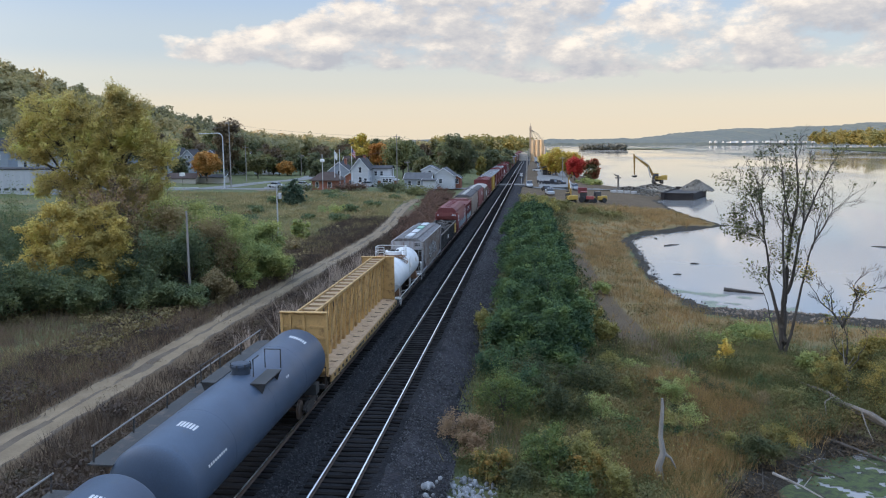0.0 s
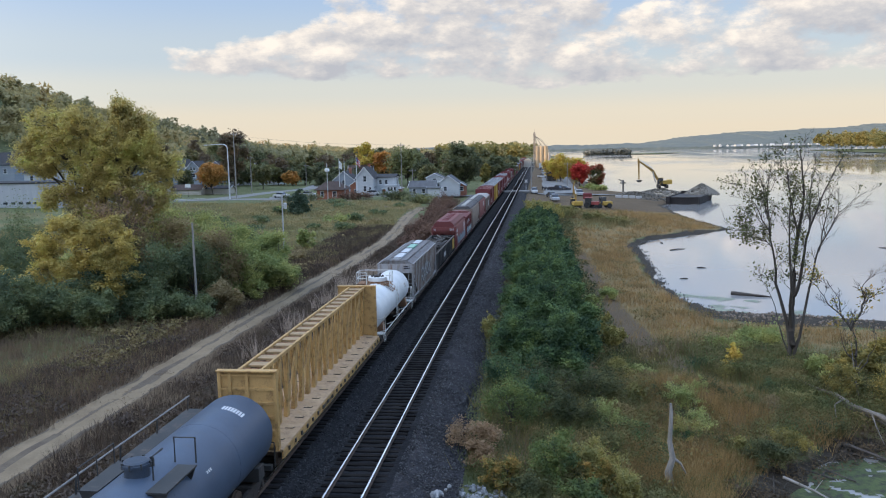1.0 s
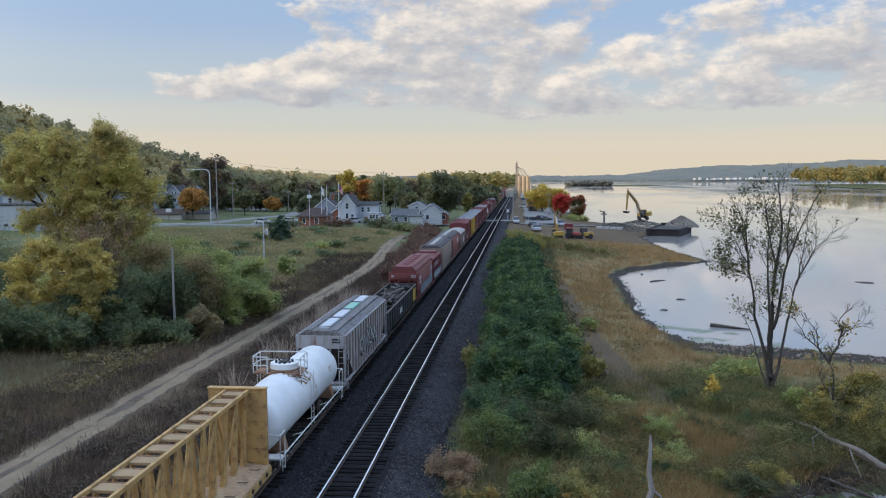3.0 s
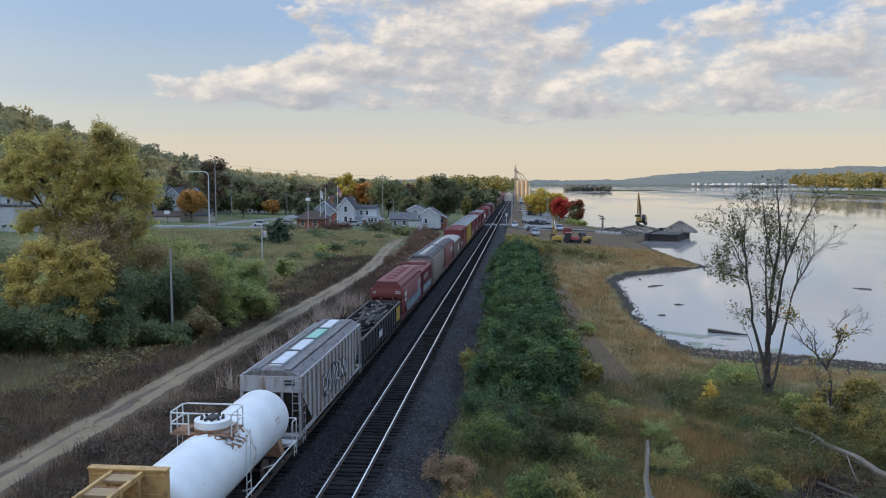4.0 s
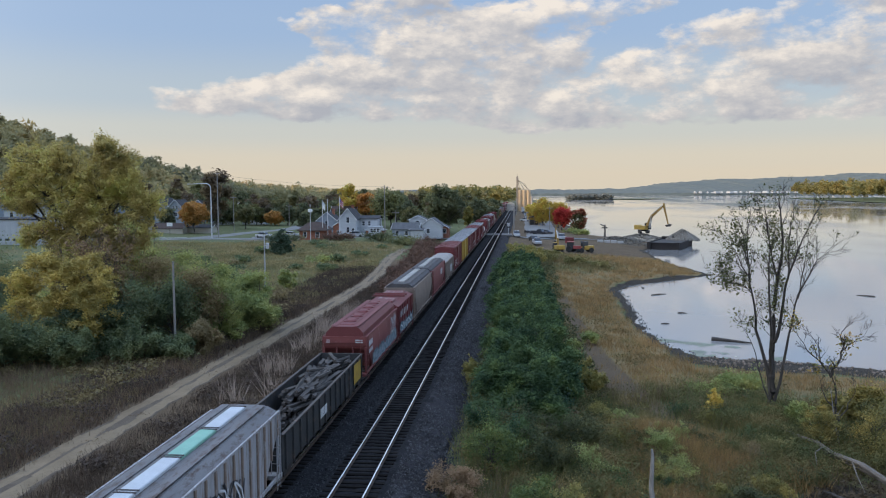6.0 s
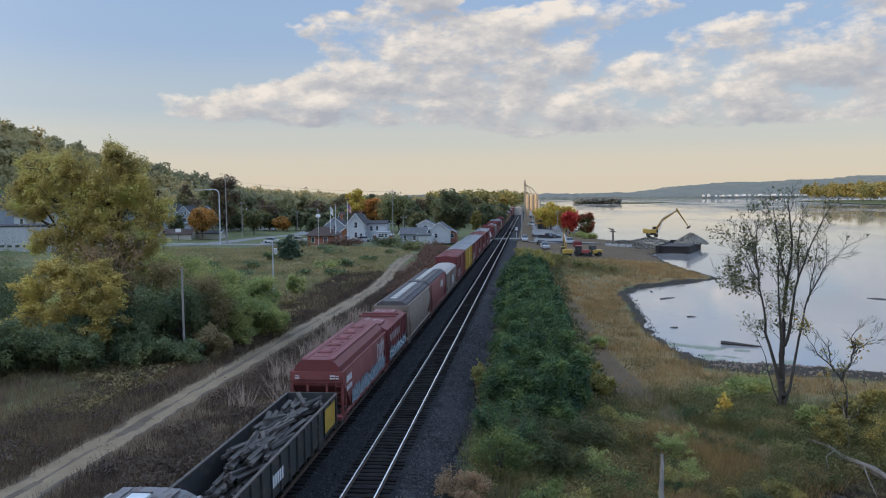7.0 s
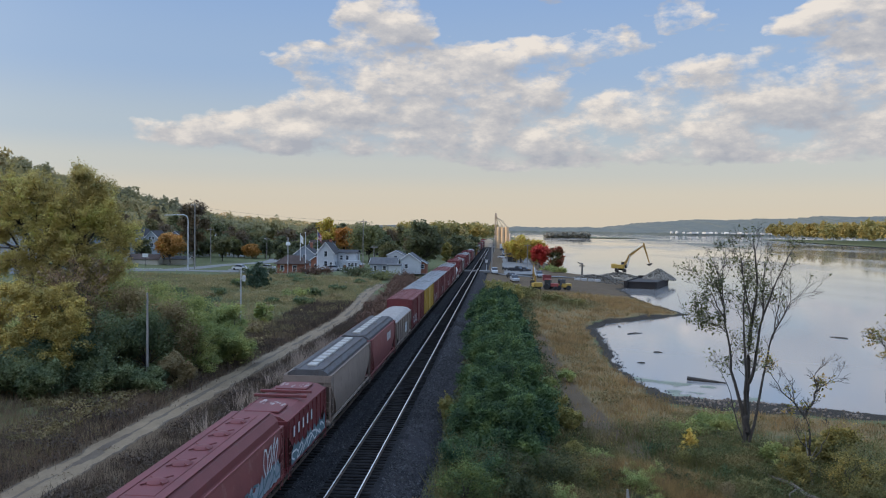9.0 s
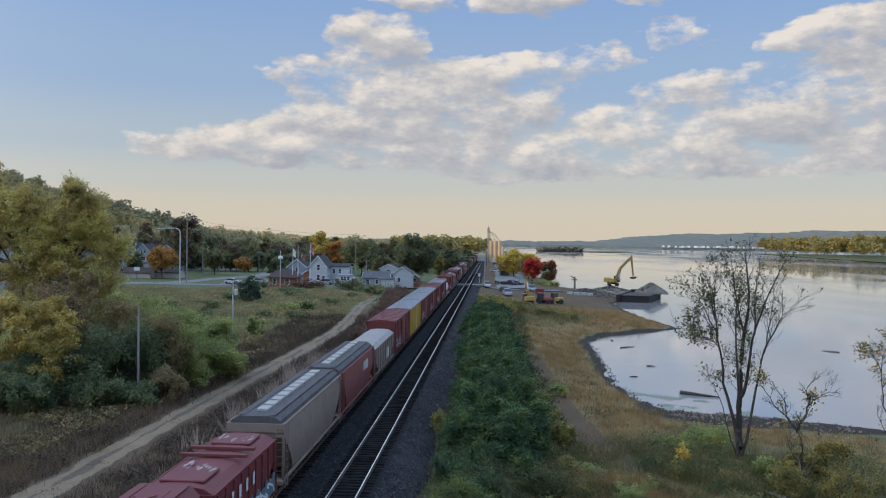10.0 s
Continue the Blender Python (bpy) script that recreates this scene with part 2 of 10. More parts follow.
def foliage(name, tones, rough=0.6, through_light=0.3, patch=0.25, boost=1.4, each=0.24):
    """Leaves: each one takes its own tone from the list, drifting in broad patches through the crown."""
    m = bpy.data.materials.new(name)
    m.use_nodes = True
    nt = m.node_tree
    N, L = nt.nodes.new, nt.links.new
    nt.nodes.clear()
    geo = N("ShaderNodeNewGeometry")
    nz = N("ShaderNodeTexNoise")
    nz.inputs["Scale"].default_value, nz.inputs["Detail"].default_value = patch, 2.0
    L(N("ShaderNodeTexCoord").outputs["Object"], nz.inputs["Vector"])
    a = N("ShaderNodeMath")
    a.operation = "MULTIPLY_ADD"
    a.inputs[1].default_value, a.inputs[2].default_value = 2.0, -0.5 - each / 2
    L(nz.outputs[0], a.inputs[0])
    s = N("ShaderNodeMath")
    s.operation, s.use_clamp = "MULTIPLY_ADD", True
    s.inputs[1].default_value = each
    L(geo.outputs["Random Per Island"], s.inputs[0])
    L(a.outputs[0], s.inputs[2])
    ramp = N("ShaderNodeValToRGB")
    els = ramp.color_ramp.elements
    while len(els) < len(tones):
        els.new(0.5)
    for i, (e, c) in enumerate(zip(els, tones)):
        e.position, e.color = i / (len(tones) - 1), (*(min(0.6, v * boost * w) for v, w in zip(c, (1.14, 0.985, 0.87))), 1)
    L(s.outputs[0], ramp.inputs[0])
    d, t, g, mx, my = N("ShaderNodeBsdfDiffuse"), N("ShaderNodeBsdfTranslucent"), N("ShaderNodeBsdfGlossy"), N("ShaderNodeMixShader"), N("ShaderNodeMixShader")
    g.inputs["Roughness"].default_value = rough
    mx.inputs[0].default_value, my.inputs[0].default_value = through_light, 0.03
    L(ramp.outputs[0], d.inputs[0]), L(ramp.outputs[0], t.inputs[0])
    L(d.outputs[0], mx.inputs[1]), L(t.outputs[0], mx.inputs[2])
    L(mx.outputs[0], my.inputs[1]), L(g.outputs[0], my.inputs[2])
    L(my.outputs[0], N("ShaderNodeOutputMaterial").inputs[0])
    return m


def paint(name, c, rough=0.5, dirt=None, amount=0.4, metal=0.0, **k):
    dark = tuple(v * 0.82 for v in c)
    return surface(name, c, dark, scale=k.pop("scale", 0.9), rough=rough, metal=metal, bump=k.pop("bump", 0.05), fine=k.pop("fine", 25), wear=dirt, wear_amount=amount, **k)

# ---- the ground ----
SHORE = [(9, -400), (9, 28), (10.6, 38.5), (14.0, 42.5), (18.5, 46.0), (24, 47.5), (34, 48), (52, 48), (70, 55), (70, 70), (50, 76), (33, 79.8), (25.6, 83.4),
         (18.5, 84), (16.3, 90), (15.2, 100), (15.7, 116), (16.6, 141), (19, 148), (26.8, 156), (33, 161.5), (37.5, 167), (36.5, 178), (33.5, 200), (34, 233),
         (38, 240), (43, 262), (41, 284), (31, 292), (26, 302), (24, 340), (21, 420), (19, 520), (25, 800), (43, 1200), (20, 1350), (-200, 2400), (-500, 4600)]
WATER = -4.0


def smooth(a, b, x):
    t = np.clip((x - a) / (b - a), 0, 1)
    return t * t * (3 - 2 * t)


def wavy(x, y, s, seed=0.0):
    """Cheap broad noise between about -1 and 1, in arrays."""
    return (np.sin(x / s + 1.7 * np.sin(y / (1.6 * s) + seed)) * np.cos(y / s * 0.83 + 1.3 * np.sin(x / (1.9 * s) + 2.1 * seed + 0.7))
            + 0.5 * np.sin(2.3 * x / s + 1.1 * y / s + seed * 3) * np.cos(1.9 * y / s - 0.7 * x / s))


def shore_distance(x, y):
    """Metres from the water's edge: above nought on land."""
    x, y = np.asarray(x, float), np.asarray(y, float)
    best, side = np.full(x.shape, 1e9), np.zeros(x.shape, bool)
    ring = SHORE + [(-9000, 4600), (-9000, -400)]
    for i, (a, b) in enumerate(zip(ring, ring[1:] + ring[:1])):
        ax, ay, bx, by = *a, *b
        if i < len(SHORE) - 1:
            t = np.clip(((x - ax) * (bx - ax) + (y - ay) * (by - ay)) / ((bx - ax) ** 2 + (by - ay) ** 2), 0, 1)
            best = np.minimum(best, np.hypot(x - ax - t * (bx - ax), y - ay - t * (by - ay)))
        if by != ay:
            side ^= ((ay > y) != (by > y)) & (x < (bx - ax) * (y - ay) / (by - ay) + ax)
    return np.where(side, best, -best)


def height(x, y):
    """The ground's height; the rails' tops are at nought."""
    x, y = np.asarray(x, float), np.asarray(y, float)
    left = -1.15 + 1.15 * smooth(150, 212, y) * smooth(-22, -45, x) + 0.35 * wavy(x, y, 19) * smooth(-30, -45, x)
    left = left + 1.0 * smooth(-90, -140, x) * smooth(120, 190, y)
    bluff = smooth(-140, -330, x) * (1 - 0.82 * smooth(400, 680, y)) * (1 - smooth(900, 1800, y) * 0.6)
    # the 62 m rise stands out of view, added to keep the foreground shaded
    left = left + 50 * bluff + 62 * smooth(430, 150, y) * smooth(-180, -330, x) + 4 * wavy(x, y, 60) * smooth(-170, -260, x)
    right = -1.0 - 0.95 * smooth(-5, 4, x) - 0.06 * np.clip(x - 4, 0, 30) + 0.5 * smooth(190, 225, y)
    z = np.where(x < -9.8, left, right)
    z = np.where((x > -16.5) & (x < -3.8), -1.1, z)
    d = shore_distance(x, y) + 0.55 * wavy(x, y, 2.1) + 0.35 * wavy(x, y, 0.9, 2.0)
    bank = WATER + np.where(d > 0, 0.10 * d + 0.32 * smooth(0.4, 2.2, d) + 0.9 * smooth(4, 16, d), 0.22 * d)
    return np.where(x > -3.8, np.minimum(z, np.maximum(bank, -6.5)), np.where((y > 1300) & (d < 20), np.minimum(z, bank), z)) + np.where(d > 1.5, 0.06 * wavy(x, y, 1.7, 4.0), 0)


def mud_flat(x, y):
    """One on the bare flat where the river has drawn back, nought elsewhere."""
    return smooth(72.5, 75.5, y + 1.0 * wavy(x, y, 4.0)) * smooth(90, 85, y) * smooth(13, 16.5, x)


def foot_path(x, y):
    """One along the worn path between the sumac row and the meadow."""
    mid = np.interp(y, [44, 48, 52, 56.7, 62.5, 71.4, 85.6, 111, 135], [13.2, 12.0, 10.8, 8.9, 7.9, 7.0, 6.4, 6.0, 6.0])
    return np.exp(-((x - mid) / (1.25 + 0.9 * smooth(80, 60, y))) ** 4) * smooth(47, 58, y) * (1 - smooth(112, 130, y))


def ground_z(x, y):
    return float(height(np.array([x]), np.array([y]))[0])


def steps(*runs):
    """Grid lines: (start, stop, step) in turn."""
    out = [np.arange(a, b, s) for a, b, s in runs]
    return np.concatenate(out)


def ground_material():
    """Soil and short growth: grass, straw, bare earth and wet mud, mixed by masks that the ground carries."""
    m = bpy.data.materials.new("ground")
    m.use_nodes = True
    nt = m.node_tree
    N, L = nt.nodes.new, nt.links.new
    b = nt.nodes["Principled BSDF"]
    b.inputs["Specular IOR Level"].default_value = 0.12
    co = N("ShaderNodeTexCoord").outputs["Object"]

    def nz(s, d=6.0):
        n = N("ShaderNodeTexNoise")
        n.inputs["Scale"].default_value, n.inputs["Detail"].default_value, n.inputs["Roughness"].default_value = s, d, 0.65
        L(co, n.inputs["Vector"])
        return n.outputs[0]

    def span(v, lo, hi, a=0.0, c=1.0):
        n = N("ShaderNodeMapRange")
        for i, k in enumerate((lo, hi, a, c)):
            n.inputs[i + 1].default_value = k
        L(v, n.inputs[0])
        return n.outputs[0]

    def mix(fac, a, c):
        n = N("ShaderNodeMix")
        n.data_type = "RGBA"
        for sock, v in ((n.inputs[0], fac), (n.inputs[6], a), (n.inputs[7], c)):
            if isinstance(v, tuple):
                sock.default_value = (*v, 1)
            else:
                L(v, sock)
        return n.outputs[2]

    broad, mid, fine = nz(0.12), nz(0.9), nz(9.0)
    grass = mix(span(mid, 0.35, 0.65), (0.085, 0.105, 0.048), (0.15, 0.148, 0.072))
    straw = mix(span(mid, 0.3, 0.7), (0.165, 0.12, 0.058), (0.25, 0.185, 0.093))
    earth = mix(span(fine, 0.3, 0.7), (0.09, 0.063, 0.039), (0.15, 0.108, 0.069))
    mud = mix(span(fine, 0.35, 0.65), (0.026, 0.021, 0.016), (0.062, 0.05, 0.037))
    masks = N("ShaderNodeVertexColor")
    masks.layer_name = "cover"
    sep = N("ShaderNodeSeparateColor")
    L(masks.outputs[0], sep.inputs[0])

    def rough_mask(v):
        a = N("ShaderNodeMath")
        a.operation = "ADD"
        L(v, a.inputs[0]), L(span(mid, 0.2, 0.8, -0.25, 0.25), a.inputs[1])
        return span(a.outputs[0], 0.35, 0.65)

    col = mix(rough_mask(sep.outputs[0]), grass, straw)
    col = mix(rough_mask(sep.outputs[1]), col, earth)
    col = mix(rough_mask(sep.outputs[2]), col, mud)
    col2 = N("ShaderNodeHueSaturation")
    L(col, col2.inputs["Color"]), L(span(broad, 0.3, 0.7, 0.85, 1.15), col2.inputs["Value"])
    L(col2.outputs[0], b.inputs["Base Color"])
    L(span(sep.outputs[2], 0, 1, 0.95, 0.80), b.inputs["Roughness"])
    bn = N("ShaderNodeBump")
    bn.inputs["Strength"].default_value, bn.inputs["Distance"].default_value = 0.6, 0.12
    L(fine, bn.inputs["Height"]), L(bn.outputs[0], b.inputs["Normal"])
    return m


def straw_mask(x, y):
    """Where the growth is dry: the shore meadow, the spit and the field's ridge."""
    return np.clip(0.25 + 0.75 * smooth(4.0, 7.5, x) * smooth(58, 67, y) * (1 - 0.8 * smooth(14.5, 17, x) * smooth(74, 70, y)) * smooth(0.6, 3.0, shore_distance(x, y)) * (1 - smooth(71.5, 75, y) * smooth(86, 82, y) * smooth(13, 16, x)) + 0.06 * smooth(-40, -60, x) * smooth(90, 130, y) * smooth(208, 200, y) - 0.3 * smooth(204, 212, y) * smooth(-18, -24, x)
                   - 0.62 * smooth(138, 172, y) * smooth(0, 6, x) * (1 - smooth(14, 28, x)) + 0.30 * wavy(x, y, 6.5), 0, 1)


def build_ground():
    xs = steps((-4500, -1000, 250), (-1000, -300, 35), (-300, -75, 7.5), (-75, -16, 1.4), (-16, 46, 0.7), (46, 80, 2), (80, 300, 20), (300, 4600, 430))
    ys = steps((-600, -20, 40), (-20, 24, 4), (24, 110, 0.8), (110, 310, 1.5), (310, 700, 13), (700, 2000, 60), (2000, 4800, 350))
    X, Y = np.meshgrid(xs, ys)
    Z = height(X, Y)
    n, k = len(xs), len(ys)
    verts = np.stack([X, Y, Z], -1).reshape(-1, 3)
    i = (np.arange(k - 1)[:, None] * n + np.arange(n - 1)[None, :]).ravel()
    ob = soup("ground", verts, np.stack([i, i + 1, i + n + 1, i + n], -1), ground_material())
    me = ob.data
    x, y = verts[:, 0], verts[:, 1]
    d = shore_distance(x, y)
    straw = straw_mask(x, y)
    earth = np.maximum(foot_path(x, y) * 0.9, smooth(196, 206, y) * smooth(-5, -3, x) * (1 - smooth(60, 70, x)) * smooth(700, 600, y))
    earth = np.maximum(earth, smooth(-20.5, -19, x) * smooth(-3.5, -4.5, x) * 0.45)
    earth = np.maximum(earth, 0.6 * smooth(-25, -27, x) * smooth(-44, -30, x) * smooth(120, 70, y))
    earth = np.maximum(earth, 0.95 * smooth(-31, -27, x) * smooth(-16, -17, x) * smooth(190, 150, y))
    earth = np.maximum(earth, 0.45 * smooth(-3.5, -1.5, x) * smooth(62, 54, y) * smooth(24, 20, x))
    mud = np.where((x > -3), np.maximum(smooth(2.6 - 1.2 * smooth(56, 52, y), 0.8 - 0.5 * smooth(56, 52, y), d + 0.8 * wavy(x, y, 3.0)), smooth(73.5, 76.5, y + 1.2 * wavy(x, y, 4.0)) * smooth(90, 84, y) * smooth(13, 16.5, x)), 0)
    cover = np.stack([straw, earth, mud, np.ones_like(x)], -1).astype(np.float32)
    attr = me.color_attributes.new("cover", "FLOAT_COLOR", "POINT")
    attr.data.foreach_set("color", cover.ravel())
    me.polygons.foreach_set("use_smooth", [True] * len(me.polygons))
    return tagged(ob, "rough grassy ground with straw, bare earth and muddy shore", "ground", kind="structure")


build_ground()


def water_material():
    m = bpy.data.materials.new("river_water")
    m.use_nodes = True
    nt = m.node_tree
    N, L = nt.nodes.new, nt.links.new
    b = nt.nodes["Principled BSDF"]
    b.inputs["Base Color"].default_value = (0.27, 0.26, 0.25, 1)
    b.inputs["IOR"].default_value = 1.333
    b.inputs["Specular IOR Level"].default_value = 0.9
    co = N("ShaderNodeTexCoord").outputs["Object"]
    mp = N("ShaderNodeMapping")
    mp.inputs["Scale"].default_value = (0.02, 0.006, 1)
    L(co, mp.inputs[0])
    wind = N("ShaderNodeTexNoise")
    wind.inputs["Scale"].default_value, wind.inputs["Detail"].default_value = 1.0, 4.0
    L(mp.outputs[0], wind.inputs["Vector"])
    r = N("ShaderNodeMapRange")
    for i, v in enumerate((0.45, 0.62, 0.03, 0.12)):
        r.inputs[i + 1].default_value = v
    L(wind.outputs[0], r.inputs[0]), L(r.outputs[0], b.inputs["Roughness"])
    waves = N("ShaderNodeTexNoise")
    waves.inputs["Scale"].default_value, waves.inputs["Detail"].default_value = 1.4, 3.0
    L(co, waves.inputs["Vector"])
    st = N("ShaderNodeMapRange")
    for i, v in enumerate((0.42, 0.65, 0.01, 0.05)):
        st.inputs[i + 1].default_value = v
    L(wind.outputs[0], st.inputs[0])
    bn = N("ShaderNodeBump")
    bn.inputs["Distance"].default_value = 0.08
    L(st.outputs[0], bn.inputs["Strength"])
    L(waves.outputs[0], bn.inputs["Height"]), L(bn.outputs[0], b.inputs["Normal"])
    return m


water = part("water", Geo().add([(-700, -600, WATER), (4700, -600, WATER), (4700, 4700, WATER), (-700, 4700, WATER)], [(0, 1, 2, 3)]), water_material())
tagged(water, "calm wide river reflecting the pale evening sky", "river", kind="structure")

# ---- the railway ----
MAIN_X, TRAIN_X = -7.65, -11.88
RAIL_FAR = 640.0
M_BALLAST_DARK = surface("oily_ballast", (0.014, 0.014, 0.016), (0.025, 0.025, 0.027), scale=1.1, fine=9, speck=0.5, bump=1.0, wear=(0.016, 0.015, 0.014), wear_amount=0.6, spec=0.04)
M_BALLAST = surface("ballast", (0.021, 0.0205, 0.023), (0.042, 0.040, 0.044), scale=1.3, fine=8, speck=0.7, bump=1.0, wear=(0.05, 0.042, 0.036), wear_amount=0.6, spec=0.05)
M_TIE = surface("tie_wood", (0.014, 0.0125, 0.012), (0.024, 0.021, 0.0195), scale=3, fine=30, bump=0.5, vary=0.35, island=0.3, stretch=(0.4, 4, 1), rough=0.95, spec=0.04)
M_RAIL_SIDE = surface("rusty_rail", (0.055, 0.036, 0.028), (0.085, 0.055, 0.04), scale=4, rough=0.75, bump=0.2)
M_RAIL_TOP = surface("polished_rail", (0.97, 0.97, 0.98), (0.90, 0.90, 0.92), scale=2, rough=0.30, metal=1.0, bump=0.0)


def build_ballast():
    ys = steps((-30, 24, 6), (24, 90, 0.45), (90, 200, 1.5), (200, RAIL_FAR + 20, 10))
    prof = [(-16.4, -1.12), (-15.3, -0.62), (-14.3, -0.30), (-13.4, -0.24), (-11.94, -0.24), (-10.5, -0.24), (-9.8, -0.42), (-9.1, -0.24), (-7.65, -0.24), (-6.2, -0.24), (-5.5, -0.30), (-4.6, -0.62), (-3.5, -1.15)]
    px = np.concatenate([np.linspace(a[0], b[0], 5)[:-1] for a, b in zip(prof, prof[1:])] + [[prof[-1][0]]])
    pz = np.interp(px, [p[0] for p in prof], [p[1] for p in prof])
    X, Y = np.meshgrid(px, ys)
    rng = np.random.default_rng(5)
    Z = np.tile(pz, (len(ys), 1)) + rng.uniform(-0.035, 0.03, X.shape) + 0.05 * wavy(X, Y, 2.5) * (np.abs(X + 9.8) > 3.6)
    X = X + rng.uniform(-0.08, 0.08, X.shape) + np.where(X < -16, 0.5 * wavy(X * 0, Y, 3.0), 0) + np.where(X > -4, 0.4 * wavy(X * 0, Y, 4.0, 1.0), 0)
    n, k = len(px), len(ys)
    i = (np.arange(k - 1)[:, None] * n + np.arange(n - 1)[None, :]).ravel()
    ob = soup("ballast", np.stack([X, Y, Z], -1).reshape(-1, 3), np.stack([i, i + 1, i + n + 1, i + n], -1), M_BALLAST)
    ob.data.materials.append(M_BALLAST_DARK)
    mid = (X[:-1, :-1] + X[1:, 1:]).ravel() / 2 + 0.25 * wavy(Y[:-1, :-1], X[:-1, :-1] * 4, 0.9).ravel()
    ob.data.polygons.foreach_set("material_index", (mid < -5.9).astype(np.int32))
    tagged(ob, "bed of grey crushed stone under two railway tracks", "track bed", kind="structure")


build_ballast()


def ballast_stones():
    """Loose crushed stones on the shoulders and between the tracks."""
    rng = np.random.default_rng(17)
    octa = np.array([(1, 0, 0), (-1, 0, 0), (0, 1, 0), (0, -1, 0), (0, 0, 1), (0, 0, -1)], float)
    tri = np.array([(0, 2, 4), (2, 1, 4), (1, 3, 4), (3, 0, 4), (2, 0, 5), (1, 2, 5), (3, 1, 5), (0, 3, 5)])
    prof = [(-16.4, -1.12), (-15.3, -0.62), (-14.3, -0.30), (-13.4, -0.24), (-10.5, -0.24), (-9.8, -0.42), (-9.1, -0.24), (-6.2, -0.24), (-5.5, -0.30), (-4.6, -0.62), (-3.5, -1.15)]
    for name, x0, x1, n, mat in (("shoulder_stone", -6.1, -3.4, 15000, M_STONE_GREY), ("track_stone", -10.6, -9.0, 6000, M_STONE_DARK)):
        x, y = rng.uniform(x0, x1, n), 26 + 100 * rng.random(n) ** 1.7
        z = np.interp(x, [p[0] for p in prof], [p[1] for p in prof]) + 0.015
        s = rng.uniform(0.025, 0.062, n) * (1 + 0.6 * smooth(40, 110, y))
        V = octa[None] * rng.uniform(0.6, 1.25, (n, 6, 1)) * s[:, None, None] + rng.normal(0, 0.18, (n, 6, 3)) * s[:, None, None]
        V += np.stack([x, y, z], -1)[:, None]
        F = tri[None] + (np.arange(n) * 6)[:, None, None]
        tagged(soup(name, V.reshape(-1, 3), F.reshape(-1, 3), mat), "loose crushed grey stones beside the rails", "ballast stones", kind="stuff")


M_STONE_GREY = surface("crushed_stone", (0.038, 0.037, 0.04), (0.072, 0.070, 0.072), scale=3, fine=20, bump=0.2, island=0.65)
M_STONE_DARK = surface("oily_stone", (0.028, 0.028, 0.031), (0.05, 0.05, 0.053), scale=3, fine=20, bump=0.2, island=0.6)
ballast_stones()


def build_track(cx, label):
    track = thing("railway_track", pose(cx, 0, 0), label, "railway track", group="tracks", kind="structure")
    for side in (-1, 1):
        g = Geo().prism([(-0.07, -0.18), (0.07, -0.18), (0.07, -0.165), (0.015, -0.14), (0.012, -0.045), (0.034, -0.035), (0.034, -0.004), (-0.034, -0.004), (-0.034, -0.035), (-0.012, -0.045), (-0.015, -0.14), (-0.07, -0.165)], -30, RAIL_FAR)
        rail = part("rail", g, M_RAIL_SIDE, track, at=pose(side * 0.7525, 0, 0))
        part("rail_head", Geo().prism([(-0.037, -0.006), (0.037, -0.006), (0.037, -0.001), (0.033, 0.0), (-0.033, 0.0), (-0.037, -0.001)], -30, RAIL_FAR), M_RAIL_TOP, rail, "bright polished running surface")
    return track


track_main = build_track(MAIN_X, "empty main track with polished rails and dark ties")
track_train = build_track(TRAIN_X, "track under the freight train, dark wooden ties")

# ---- trees, bushes, weeds ----
M_LOGWOOD = surface("weathered_log", (0.12, 0.098, 0.08), (0.20, 0.17, 0.142), scale=4, fine=20, bump=0.8, stretch=(1, 0.3, 1))
M_BARK = surface("bark", (0.05, 0.042, 0.036), (0.085, 0.072, 0.063), scale=4, fine=25, bump=0.8, stretch=(1, 1, 0.25))
M_DEADWOOD = surface("bleached_wood", (0.21, 0.19, 0.17), (0.31, 0.285, 0.26), scale=5, fine=30, bump=0.5, stretch=(1, 1, 0.3))
M_GREEN = foliage("green_leaves", [(0.054, 0.082, 0.036), (0.09, 0.122, 0.046), (0.142, 0.162, 0.058), (0.20, 0.195, 0.07)], boost=2.5, patch=0.35, each=0.14, through_light=0.42)
M_DARK = foliage("dark_green_leaves", [(0.029, 0.050, 0.034), (0.048, 0.073, 0.041), (0.075, 0.10, 0.047), (0.125, 0.13, 0.056)], boost=2.2, patch=0.3, each=0.12, through_light=0.42)
M_SUMAC = foliage("hedge_leaves", [(0.012, 0.034, 0.021), (0.026, 0.060, 0.030), (0.056, 0.104, 0.038), (0.125, 0.18, 0.052)], patch=0.55, boost=1.4, each=0.14, through_light=0.3)
M_TURNING = foliage("turning_leaves", [(0.085, 0.105, 0.04), (0.125, 0.135, 0.048), (0.185, 0.17, 0.052), (0.28, 0.215, 0.06)], patch=0.35, boost=1.7, through_light=0.4)
M_LOCUST = foliage("locust_leaves", [(0.17, 0.18, 0.075), (0.28, 0.252, 0.098), (0.41, 0.33, 0.12), (0.56, 0.41, 0.135)], patch=0.4, boost=1.55, through_light=0.45, each=0.16)
M_YELLOW = foliage("yellow_leaves", [(0.20, 0.165, 0.042), (0.32, 0.24, 0.05), (0.43, 0.30, 0.06), (0.50, 0.35, 0.08)], patch=0.4, boost=1.6)
M_ORANGE = foliage("orange_leaves", [(0.22, 0.14, 0.045), (0.34, 0.17, 0.05), (0.44, 0.21, 0.06), (0.36, 0.26, 0.075)], patch=0.3)
M_RED = foliage("red_leaves", [(0.24, 0.03, 0.03), (0.36, 0.045, 0.04), (0.45, 0.075, 0.05), (0.2, 0.07, 0.035)], patch=0.2)
